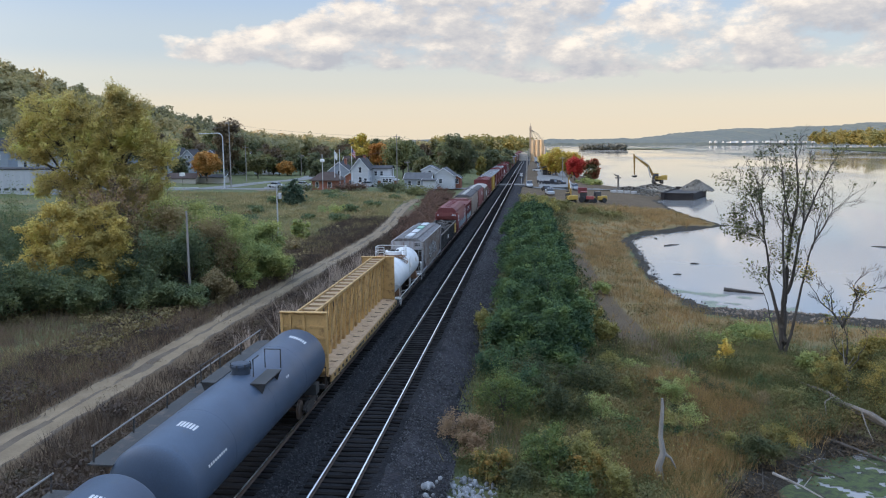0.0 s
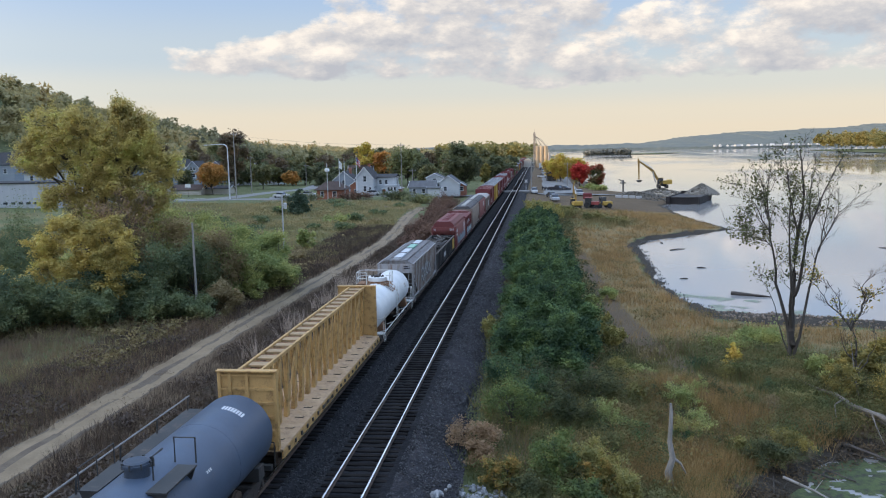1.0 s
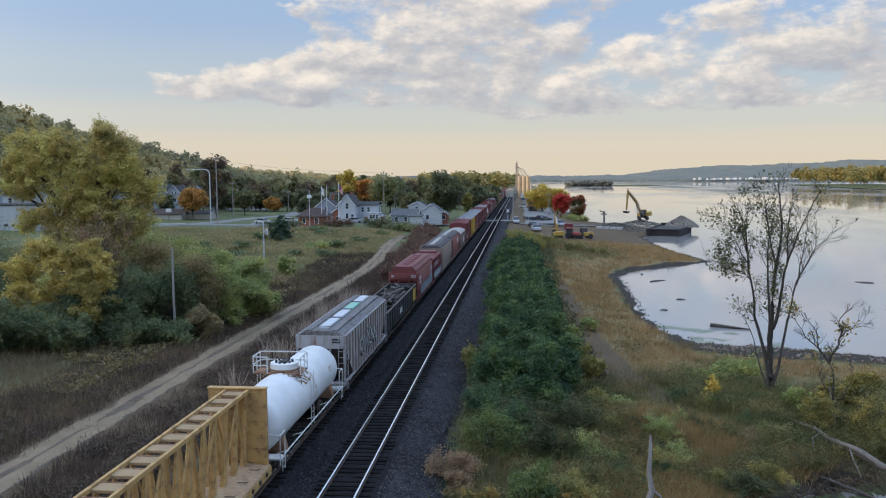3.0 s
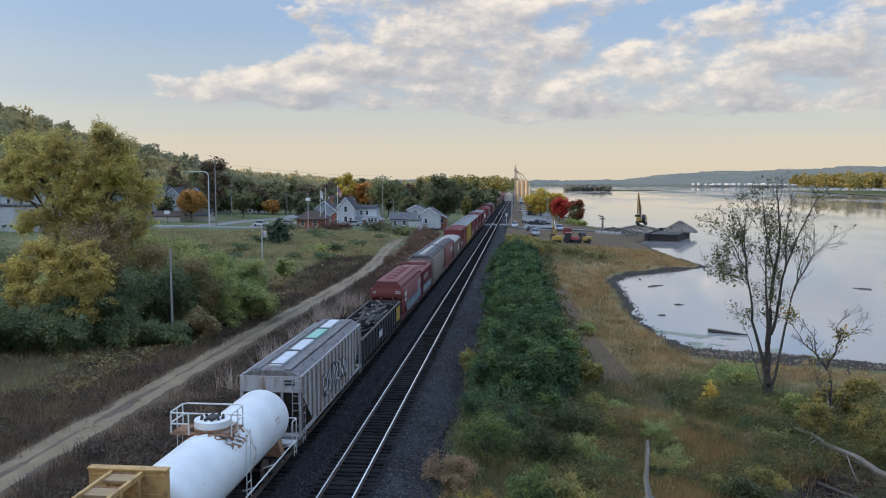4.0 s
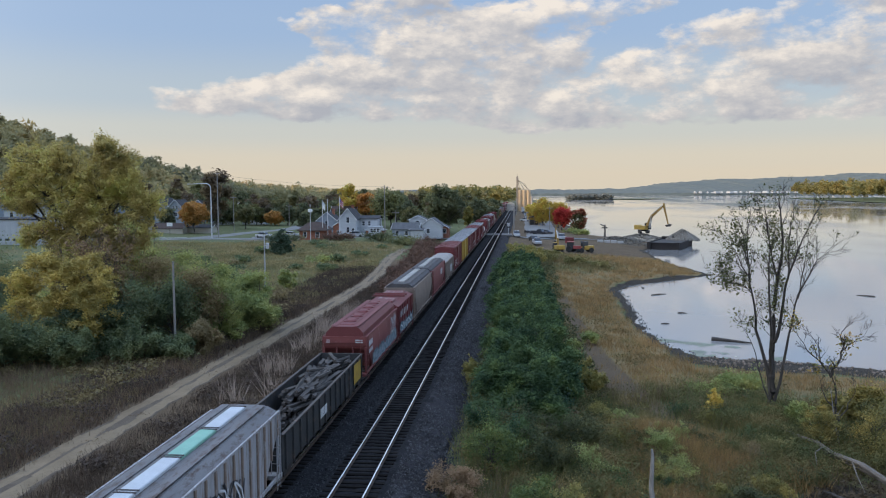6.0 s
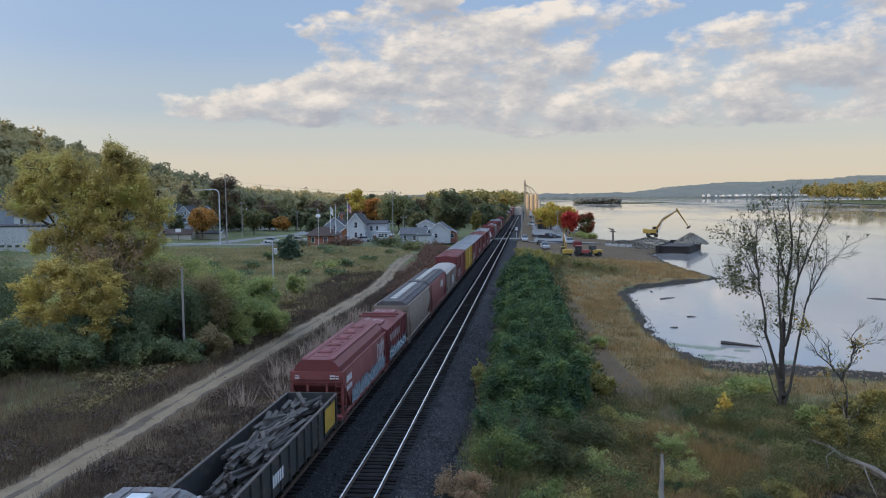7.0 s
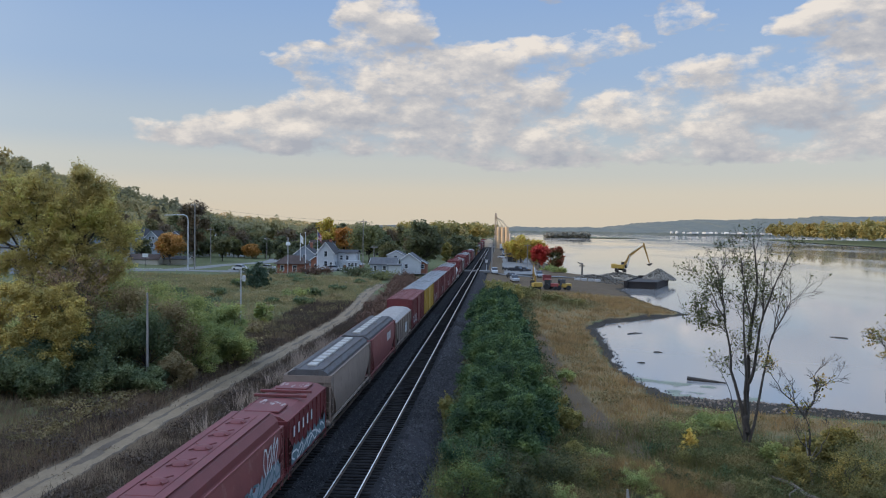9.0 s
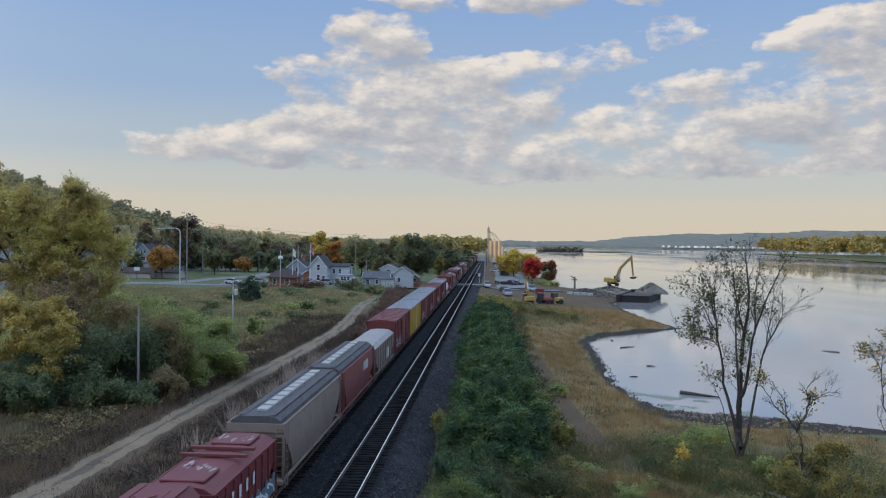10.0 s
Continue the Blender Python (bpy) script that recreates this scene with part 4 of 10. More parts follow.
def hedge_row():
    rng = random.Random(8)
    near = [(0.8, 51.6, 4.4, 5.0), (-0.4, 54.0, 4.9, 4.6), (-1.2, 55.2, 4.2, 4.0), (2.6, 56.0, 4.6, 4.4), (0.3, 58.5, 6.2, 6.2), (1.8, 62, 5.4, 5.4), (-0.9, 62.5, 4.6, 4.4), (0.4, 67.5, 6.1, 5.6), (1.9, 72.5, 4.7, 4.8), (-0.9, 73.5, 5.2, 4.6), (0.5, 79, 5.8, 5.4), (2.0, 84.5, 4.4, 4.8),
            (-1.2, 86, 5.2, 5.2), (0.6, 92, 5.4, 6), (1.8, 98, 4.6, 5), (-1.4, 99.5, 5.0, 5.2), (0.3, 106, 5.0, 6), (-1.8, 113, 4.6, 5), (1.4, 115, 4.2, 5), (0, 122, 4.4, 5.5), (-1.8, 130, 4.0, 5),
            (1, 133, 3.6, 5), (0, 142, 3.8, 5.5), (-1.5, 151, 3.4, 5), (1.2, 155, 3.0, 5)]
    for i, (x, y, h, w) in enumerate(near):
        # stems of uneven height, the tallest near the middle
        masses = []
        for k in range(7):
            a, d = k * 0.9 + rng.uniform(-0.3, 0.3), w * (0.12 if k == 0 else rng.uniform(0.22, 0.36))
            top = h * (1.0 if k == 0 else rng.uniform(0.55, 0.95))
            r = w * rng.uniform(0.15, 0.22)
            masses.append(((d * math.cos(a), d * math.sin(a), top - r * 1.1), (r, r, r * 1.15)))
            masses.append(((d * 1.15 * math.cos(a), d * 1.15 * math.sin(a), top * 0.45), (r * 1.15, r * 1.15, top * 0.36)))
        massed_tree("hedge_tree", place(x, y), "bushy green sumac in the row beside the track", masses, M_SUMAC, 30000 if y < 80 else 12000, 0.135 if y < 80 else 0.21, 200 + i, 0.09, (0, 0, h * 0.4), 0.58 if y < 80 else 0.62, 8, "shrub", "sumac row", 0.5)
    for i, (x, y, h, w, mat, tone) in enumerate([(-1.6, 42.0, 2.9, 3.9, M_BRIGHT, "deep green"), (0.6, 46.8, 2.6, 4.4, M_SLOPE, "dark green"), (3.2, 47.5, 2.0, 3.4, M_SLOPE, "dark green"), (-2.2, 48.2, 2.4, 3.4, M_SUMAC, "dark green"), (-0.6, 45.2, 2.0, 3.4, M_SUMAC, "dark green"), (1.6, 43.6, 1.9, 2.8, M_SLOPE, "dark green"),
                                                 (0.5, 36.8, 2.5, 2.4, M_BRIGHT, "light green"), (3.7, 35.4, 2.1, 1.7, M_TURNING, "yellow-green"), (2.2, 37.4, 2.0, 2.6, M_TURNING, "olive"), (2.7, 36.4, 1.7, 1.6, M_RUSTGOLD, "orange-tinged"), (-1.6, 35.0, 1.8, 1.6, M_RUSTGOLD, "yellow-leaved"), (-0.5, 34.2, 1.2, 2.0, M_SLOPE, "dark green"), (1.6, 34.4, 1.3, 2.2, M_BRIGHT, "green"), (-3.3, 38.4, 1.5, 2.8, M_RUSSET, "rust-brown"), (-2.9, 36.6, 1.1, 1.8, M_RUSSET, "rust-brown"),
                                                 (-3.6, 59.6, 1.8, 1.4, M_TURNING, "yellow-green"), (13.2, 57.2, 1.9, 1.3, M_YELLOW, "bright yellow"), (5.2, 60.5, 2.0, 2.4, M_TURNING, "yellowing"), (4.6, 66, 2.2, 2.4, M_TURNING, "yellowing"),
                                                 (6.8, 82, 1.2, 2.4, M_GREEN, "green"), (4.9, 52.5, 1.4, 2.2, M_TURNING, "orange-tinged"), (4.2, 74, 2.0, 2.2, M_GREEN, "green"), (16.0, 47.4, 0.9, 2.6, M_SLOPE, "dark green"), (13.6, 45.0, 1.0, 2.6, M_GOLDGREEN, "olive"), (15.2, 50.0, 1.1, 2.8, M_OLIVEBUSH, "olive"), (11.6, 42.5, 1.3, 2.6, M_SLOPE, "dark green"), (21.5, 51.2, 3.4, 3.8, M_GOLDGREEN, "yellow-leaved"), (23.5, 53.8, 3.2, 4.6, M_OLIVEBUSH, "olive"), (18.6, 52.2, 2.4, 2.6, M_GOLDGREEN, "yellowing"), (26.2, 53.0, 2.4, 4.6, M_OLIVEBUSH, "olive"), (21.8, 49.4, 2.0, 2.6, M_OLIVEBUSH, "olive"), (21.2, 56.2, 2.6, 2.2, M_GOLDGREEN, "yellow-leaved"), (22.8, 56.8, 3.6, 2.8, M_GOLDGREEN, "yellow-leaved"), (18.8, 56.4, 1.6, 2.4, M_GREEN, "green"), (14.2, 62.6, 1.1, 3.4, M_GREEN, "green"), (17.4, 66.5, 1.0, 4.0, M_GREEN, "green"),
                                                 (-0.4, 160, 3.6, 6, M_SUMAC, "green"), (2.6, 164, 3.2, 5, M_TURNING, "yellow-green"), (0.2, 169, 3.6, 6, M_TURNING, "yellow-green"), (2.8, 175, 3.0, 6, M_TURNING, "yellow-green"), (-1.5, 179, 3.0, 5, M_TURNING, "yellow-green"), (1.2, 188, 2.4, 5, M_TURNING, "yellow-green"), (6, 176, 1.6, 6, M_OLIVEBUSH, "olive"), (11, 173, 1.3, 7, M_OLIVEBUSH, "olive"), (5.5, 186, 1.5, 6, M_OLIVEBUSH, "olive"), (15, 170, 1.0, 6, M_OLIVEBUSH, "olive")]):
        bush("bush", place(x, y), f"{tone} bush on the slope below the track", h, w, mat, 1300 if mat is M_YELLOW else 6500 if y < 70 else 1800, 0.085 if y < 55 else 0.16 if y < 100 else 0.28, 240 + i, group="slope bushes")


def slope_bushes():
    rng = random.Random(19)
    kinds = [(M_SLOPE, "dull green"), (M_SUMAC, "deep green"), (M_GREEN, "light green"), (M_WEED_MIX, "olive"), (M_TURNING, "yellowing"), (M_BROWN, "tan, half-dead"), (M_RUSSET, "russet")]
    n = 0
    while n < 46:
        x, y = rng.uniform(-1.5, 19), rng.uniform(37, 60)
        if float(shore_distance(np.array([x]), np.array([y]))[0]) < 2.5 or foot_path(x, y) > 0.3 or x > 14.5 and y < 56 or x > 5.5 and y < 43:
            continue
        mat, tone = rng.choice(kinds)
        bush("bush", place(x, y, sink=0.1), f"low {tone} bush among the slope's weeds", rng.uniform(0.9, 1.9), rng.uniform(1.2, 2.8), mat, 3200, 0.07, 800 + n, group="slope bushes")
        n += 1


def bare_branch(geo, rng, p, d, length, r, level, tips, spread=0.55):
    pts, rad, q = [p.copy()], [r], p.copy()
    n = 5 if level < 2 else 4
    for i in range(n):
        d = (d + Vector((rng.gauss(0, 0.10), rng.gauss(0, 0.10), 0.05 + rng.gauss(0, 0.06)))).normalized()
        q = q + d * (length / n)
        pts.append(q.copy())
        rad.append(max(0.008, r * (1 - 0.75 * (i + 1) / n)))
        if level < 4 and i >= (1 if level else 2) and rng.random() < (0.97 if level < 3 else 0.8):
            for _ in range(2 if level in (1, 2) and rng.random() < 0.4 else 1):
                a = rng.uniform(0, 6.283)
                side = d.orthogonal().normalized()
                side.rotate(Matrix.Rotation(a, 3, d))
                bare_branch(geo, rng, q.copy(), (d + side * rng.uniform(spread * 0.7, spread * 1.5)).normalized(), length * rng.uniform(0.42, 0.62), rad[-1] * 0.72, level + 1, tips, spread)
    geo.tube(pts, rad, 8 if level == 0 else 5 if level < 3 else 3, False)
    if level >= 2:
        tips += pts[1:]


def half_bare_tree(name, m, label, stems, seed, leaves, leaf, cluster, material, part_label="", spread=0.55):
    """A many-stemmed tree with most leaves gone. stems: base, direction, length, radius."""
    rng = random.Random(seed)
    nrg = np.random.default_rng(seed)
    tree = thing(name, m, label, "tree")
    g, tips = Geo(), []
    for base, d, length, r in stems:
        bare_branch(g, rng, Vector(base), Vector(d).normalized(), length, r, 0, tips, spread)
    part("trunk", g, M_BARK, tree, smooth=True)
    pts = np.array([tuple(t) for t in tips])
    centres = pts[nrg.choice(len(pts), cluster)]
    c = centres[nrg.integers(0, cluster, leaves)] + nrg.normal(0, 0.26, (leaves, 3))
    v, f = leaf_quads(c, nrg.uniform(0.10, 0.2, leaves) * leaf, nrg)
    soup("crown", v, f, material, tree, part_label)
    return tree


def many_stemmed_tree(name, m, label, stems, seed, wide=0.76, tall=0.985, low=5.0, shoot=1.0, leaves=4200, material=None, clusters=230):
    """A tall tree of several slender stems, each with fine side shoots, and few leaves, most of them on one side."""
    rng, nrg = random.Random(seed), np.random.default_rng(seed)
    tree = thing(name, m, label, "tree")
    g, tips = Geo(), []
    for pts, r in stems:
        pts = [Vector((p[0] * wide, p[1], p[2] * (tall if p[2] > 2 else 1))) for p in pts]
        fine = []
        for i in range(len(pts) - 1):
            a, b, c, d = pts[max(0, i - 1)], pts[i], pts[i + 1], pts[min(len(pts) - 1, i + 2)]
            for k in range(3):
                u = k / 3
                q = 0.5 * ((2 * b) + (c - a) * u + (2 * a - 5 * b + 4 * c - d) * u * u + (3 * b - a - 3 * c + d) * u ** 3)
                fine.append(q + Vector((rng.gauss(0, 0.05), rng.gauss(0, 0.05), 0)) * (i + k > 0))
        fine.append(pts[-1])
        n = len(fine)
        rad = [max(0.012, r * (1 - 0.9 * (i / (n - 1)) ** 0.8)) for i in range(n)]
        g.tube(fine, rad, 9 if r > 0.12 else 6, False)
        for i in range(1, n):
            if fine[i].z < low:
                continue
            d = (fine[i] - fine[i - 1]).normalized()
            for _ in range(2 if fine[i].z > 8.5 else 1):
                side = d.orthogonal().normalized()
                side.rotate(Matrix.Rotation(rng.uniform(0, 6.283), 3, d))
                bare_branch(g, rng, fine[i].copy(), (d + side * rng.uniform(0.45, 0.95)).normalized(), shoot * rng.uniform(0.9, 1.9) * (0.65 if fine[i].z < 8 or fine[i].z > 12.5 else 1), min(0.03, rad[i] * 0.6), 2, tips, 0.6)
    part("trunk", g, M_BARK, tree, smooth=True)
    pts = np.array([tuple(t) for t in tips])
    w = np.where(pts[:, 0] < 0.9, 1.0, 0.16) * np.where(pts[:, 2] > 14.2, 0.4, 1.0)
    centres = pts[nrg.choice(len(pts), clusters, p=w / w.sum())]
    c = centres[nrg.integers(0, clusters, leaves)] + nrg.normal(0, 0.24, (leaves, 3))
    v, f = leaf_quads(c, nrg.uniform(0.12, 0.22, leaves), nrg)
    soup("crown", v, f, material or M_DARKLEAF, tree, "few small leaves in clusters")
    return tree


def shore_trees():
    many_stemmed_tree("maple_tree", place(18.1, 60.8), "tall thin maple on the shore, most of its leaves fallen",
                      [(((0, 0, -0.3), (-0.15, 0, 2.0), (-1.0, 0.2, 5.0), (-1.6, 0.4, 7.6), (-2.1, 0.5, 10.4), (-3.2, 0.4, 14.0)), 0.19), (((-2.0, 0.5, 9.6), (-2.2, 0.9, 12.4), (-1.9, 1.0, 15.0)), 0.09),
                       (((0.05, 0, -0.3), (0.1, 0.1, 2.4), (0.25, 0.3, 5.5), (0.45, 0.3, 9.0), (0.9, 0.1, 12.4), (0.3, 0.0, 15.6)), 0.33), (((0.25, 0.1, 5.0), (0.7, -0.4, 7.2), (1.2, -0.7, 10.2), (2.3, -0.9, 12.8), (3.6, -1.0, 15.0)), 0.15),
                       (((0.2, 0, 0.2), (0.7, -0.2, 2.0), (1.5, -0.3, 5.6), (2.3, -0.2, 8.6), (3.6, 0, 10.6), (4.9, 0.2, 11.8)), 0.14), (((0.1, 0, 2.6), (-0.3, -0.6, 5.4), (-0.7, -0.9, 8.4), (-0.9, -1.1, 12.0), (-1.4, -1.2, 15.0)), 0.15),
                       (((-1.8, 0.4, 8.6), (-2.8, 0.2, 9.2), (-4.0, 0, 9.6)), 0.05), (((-0.1, 0, 0.6), (-0.9, 0.3, 2.4), (-1.8, 0.3, 4.9), (-2.9, 0.2, 6.3)), 0.07), (((2.2, -0.2, 8.3), (2.9, 0.3, 10.6), (3.3, 0.6, 13.0)), 0.07), (((-1.9, 0.5, 9.4), (-3.0, 0.9, 11.2), (-4.0, 1.0, 12.6)), 0.07),
                       (((0.5, 0.3, 9.4), (0.0, 1.0, 12.0), (-0.5, 1.3, 14.6)), 0.09), (((1.1, -0.6, 9.8), (1.4, 0.1, 12.6), (1.9, 0.5, 15.2)), 0.08)], 31)
    many_stemmed_tree("dead_tree", place(19.9, 53.0), "small crooked tree, nearly bare, beside the fallen log",
                      [(((0, 0, -0.3), (0.08, 0, 1.2), (-0.15, 0, 2.3), (-0.1, 0.1, 3.3), (-0.5, 0, 4.5)), 0.17), (((-0.45, 0, 4.3), (-1.1, 0.1, 5.2), (-1.9, 0.2, 6.0), (-2.6, 0.1, 7.2)), 0.09), (((-0.5, 0, 4.4), (-0.1, -0.1, 5.2), (0.15, 0, 6.2), (0.1, 0, 7.2), (0.95, 0.1, 7.9)), 0.10),
                       (((-1.1, 0.1, 5.2), (-1.2, 0.4, 6.2), (-1.9, 0.6, 7.4)), 0.05), (((-0.15, 0, 2.3), (-0.9, -0.3, 3.2), (-1.3, -0.4, 4.4)), 0.05), (((0.15, 0, 6.0), (0.8, -0.2, 6.6), (1.4, -0.2, 7.0)), 0.05), (((0.05, 0, 1.6), (0.8, 0.2, 2.6), (1.2, 0.3, 3.6)), 0.05)],
                      35, 1.0, 1.0, 3.0, 0.72, 420, M_RUSTGOLD, 12)
    many_stemmed_tree("sapling", place(26.8, 57.0), "slender half-bare sapling with a few yellow-brown leaves at the water",
                      [(((0.3, 0, -0.3), (0.2, 0, 2.0), (0.1, 0, 4.4), (-0.3, 0, 6.4), (-0.35, 0.1, 8.4), (0.1, 0, 10.2)), 0.10), (((-0.35, 0.1, 8.0), (-0.8, 0.2, 9.0), (-1.1, 0.2, 9.3)), 0.04), (((0.1, 0, 3.6), (-0.3, 0.1, 4.6), (-0.5, 0.2, 5.2)), 0.035), (((-0.3, 0, 7.0), (0.7, 0.2, 8.4), (1.0, 0.1, 9.4)), 0.04)], 36, 1.0, 1.0, 3.4, 0.5, 700, M_RUSTGOLD, 18)



M_RUSTGOLD = foliage("gold_and_green_leaves", [(0.07, 0.095, 0.032), (0.13, 0.14, 0.042), (0.24, 0.18, 0.05), (0.30, 0.19, 0.05)], patch=1.8, boost=1.2, each=0.45)
M_OLIVEBUSH = foliage("olive_bush_leaves", [(0.06, 0.07, 0.03), (0.095, 0.105, 0.04), (0.14, 0.14, 0.055), (0.18, 0.165, 0.065)], patch=0.5, boost=1.5)
M_GOLDGREEN = foliage("olive_gold_leaves", [(0.075, 0.085, 0.03), (0.13, 0.13, 0.042), (0.20, 0.175, 0.05), (0.29, 0.23, 0.06)], patch=0.8, boost=1.45, each=0.35)
M_BRIGHT = foliage("fresh_green_leaves", [(0.03, 0.058, 0.025), (0.06, 0.10, 0.034), (0.11, 0.16, 0.046), (0.18, 0.225, 0.065)], patch=1.4, boost=1.15, each=0.3)
M_SLOPE = foliage("slope_bush_leaves", [(0.034, 0.052, 0.025), (0.054, 0.075, 0.031), (0.088, 0.105, 0.04), (0.14, 0.125, 0.05)], patch=0.7, boost=1.0)
M_DARKLEAF = foliage("sparse_leaves", [(0.035, 0.05, 0.025), (0.06, 0.075, 0.03), (0.09, 0.10, 0.04)])


def grasses():
    def land(x, y):
        return smooth(1.2, 3.0, shore_distance(x, y)) * (1 - mud_flat(x, y)) * (1 - 0.9 * smooth(0.3, 0.95, foot_path(x, y) + 0.4 * wavy(x, y, 1.3, 7.0))) * (1 - smooth(-0.9, -1.4, x) * smooth(35.0, 34.2, y))

    def on_left(x, y):
        road = smooth(1.3, 2.0, np.abs(x - dirt_x(y) - 0.15))
        return road * smooth(-16.6, -17.4, x)

    weeds("roadside_weeds", "grey-brown dry weeds along the dirt road", M_WEED_GREY, 26000, (-34, -16.5, 26, 150), lambda x, y: on_left(x, y), (0.25, 0.65), 0.016, 51)
    weeds("field_grass", "olive and tan uncut field grass", M_FIELD, 52000, (-105, -27, 36, 205), lambda x, y: on_left(x, y) * np.clip(0.15 + smooth(58, 80, y + 4 * wavy(x, y, 5.0, 1.0)) + 0.5 * smooth(-0.2, 0.5, wavy(x, y, 3.5, 2.0)), 0, 0.9), (0.22, 0.6), 0.024, 52)
    weeds("dry_weeds", "purplish-brown dry weeds between the thicket and the road", M_WEED_BROWN, 26000, (-60, -25.5, 28, 120), lambda x, y: on_left(x, y) * smooth(-60, -48, x + 0.2 * (y - 40)) * (1 - 0.7 * smooth(95, 120, y)), (0.3, 0.75), 0.02, 60)
    weeds("pale_stalks", "pale dead stalks beside the fence", M_STALK, 900, (-20.6, -17.4, 30, 105), lambda x, y: smooth(0.3, 0.6, wavy(x, y, 2.2)), (1.0, 2.0), 0.022, 53, per=9, spread=0.14)
    weeds("meadow_grass", "golden dry grass on the shore meadow", M_STRAW, 34000, (4, 38, 52, 200), lambda x, y: land(x, y) * np.clip(straw_mask(x, y) * 1.3 - 0.25, 0, 1) * (0.35 + 0.65 * smooth(-0.5, 0.3, wavy(x, y, 1.6, 9.0))), (0.2, 0.6), 0.018, 54)
    weeds("slope_weeds", "mixed green and tan weeds on the slope", M_WEED_MIX, 9000, (-3.4, 24, 30, 62), lambda x, y: land(x, y), (0.4, 1.1), 0.02, 55, near=1.2)
    weeds("slope_stalks", "tall dead stalks standing among the slope weeds", M_STALK_DARK, 1500, (-2.5, 24, 32, 62), lambda x, y: land(x, y) * smooth(-0.1, 0.5, wavy(x, y, 3.4, 3.0)), (0.9, 1.7), 0.016, 58, per=6, spread=0.2, lean=0.25, near=1.1)
    weeds("slope_straw", "tan seed-headed grass on the slope", M_STRAW_DULL, 22000, (3, 20, 32, 52), lambda x, y: land(x, y) * np.maximum(smooth(-0.2, 0.3, wavy(x, y, 2.6, 1.0)), smooth(6.5, 8.0, x) * smooth(44, 42, y)), (0.6, 1.2), 0.018, 56, near=1.1)
    weeds("meadow_weeds", "green weeds in the shore meadow", M_WEED_OLIVE, 14000, (-3, 32, 55, 200), lambda x, y: land(x, y) * np.clip(1.0 - 1.3 * straw_mask(x, y), 0.05, 1), (0.3, 0.8), 0.022, 57)


def leafy_ground():
    land = lambda x, y: smooth(1.0, 2.4, shore_distance(x, y)) * (1 - mud_flat(x, y)) * (1 - 0.9 * smooth(0.3, 0.95, foot_path(x, y) + 0.4 * wavy(x, y, 1.3, 7.0))) * (1 - smooth(-0.9, -1.4, x) * smooth(35.0, 34.2, y))
    leafy_weeds("slope_leaves", "leafy green weeds tangled over the slope", M_WEED_MIX, 40000, (-3.2, 24, 30, 64), lambda x, y: land(x, y) * smooth(-0.9, 0.1, wavy(x, y, 2.4, 2.0)) * (1 - 0.85 * smooth(5.0, 7.0, x + 0.8 * wavy(x, y, 2.0, 4.0)) * smooth(45, 42, y)), 1.0, 0.08, 71, 1.1)
    leafy_weeds("slope_leaves", "yellowing leafy weeds on the slope", M_TURNING, 2200, (-2.5, 24, 30, 70), lambda x, y: land(x, y) * smooth(0.0, 0.6, wavy(x, y, 1.7, 5.0)), 0.9, 0.09, 72, 1.1)
    leafy_weeds("hedge_margin", "low leafy weeds along the sumac row", M_SLOPE, 5000, (-3.6, 6.0, 55, 190), lambda x, y: land(x, y) * 0.8, 0.6, 0.22, 73, 1.4)
    leafy_weeds("thicket_margin", "olive leafy weeds in front of the thicket", M_WEED_OLIVE, 8000, (-62, -29, 50, 110), lambda x, y: smooth(-0.3, 0.5, wavy(x, y, 3.0, 3.0)), 0.7, 0.18, 74, 1.3)
    leafy_weeds("grey_tangle", "grey-brown tangle of dead weeds beside the road", M_WEED_GREY, 9000, (-33, -16.8, 28, 130), lambda x, y: smooth(1.7, 2.6, np.abs(x - dirt_x(y) - 0.3)) * smooth(-0.7, 0.1, wavy(x, y, 1.8, 2.0)), 0.55, 0.15, 76, 1.3)
    leafy_weeds("pond_litter", "dark rotting leaves and stalks along the pond edge", M_LITTER, 5000, (8, 30, 33, 50), lambda x, y: smooth(-1.8, -0.6, shore_distance(x, y)) * smooth(2.6, 1.4, shore_distance(x, y)) * smooth(-0.5, 0.3, wavy(x, y, 1.5, 8.0)), 0.45, 0.12, 79, 1.0)
    leafy_weeds("road_crown_weeds", "low brown weeds between the wheel ruts", M_CROWN, 5000, (-31, -21, 26, 190), lambda x, y: smooth(0.40, 0.15, np.abs(x - dirt_x(y) - 0.1)) * smooth(-0.1, 0.6, wavy(x, y, 3.2, 4.0)), 0.09, 0.10, 78, 1.3)
    leafy_weeds("meadow_tufts", "olive tufts scattered through the shore meadow", M_WEED_OLIVE, 7000, (4.5, 34, 56, 196), lambda x, y: land(x, y) * smooth(0.0, 0.5, wavy(x, y, 3.0, 6.0)), 0.45, 0.16, 77, 1.4)
    leafy_weeds("field_leaves", "olive leafy patches in the field", M_FIELD, 3500, (-72, -28, 85, 205), lambda x, y: smooth(-0.1, 0.5, wavy(x, y, 7.0, 1.5)), 0.6, 0.30, 75, 1.2)


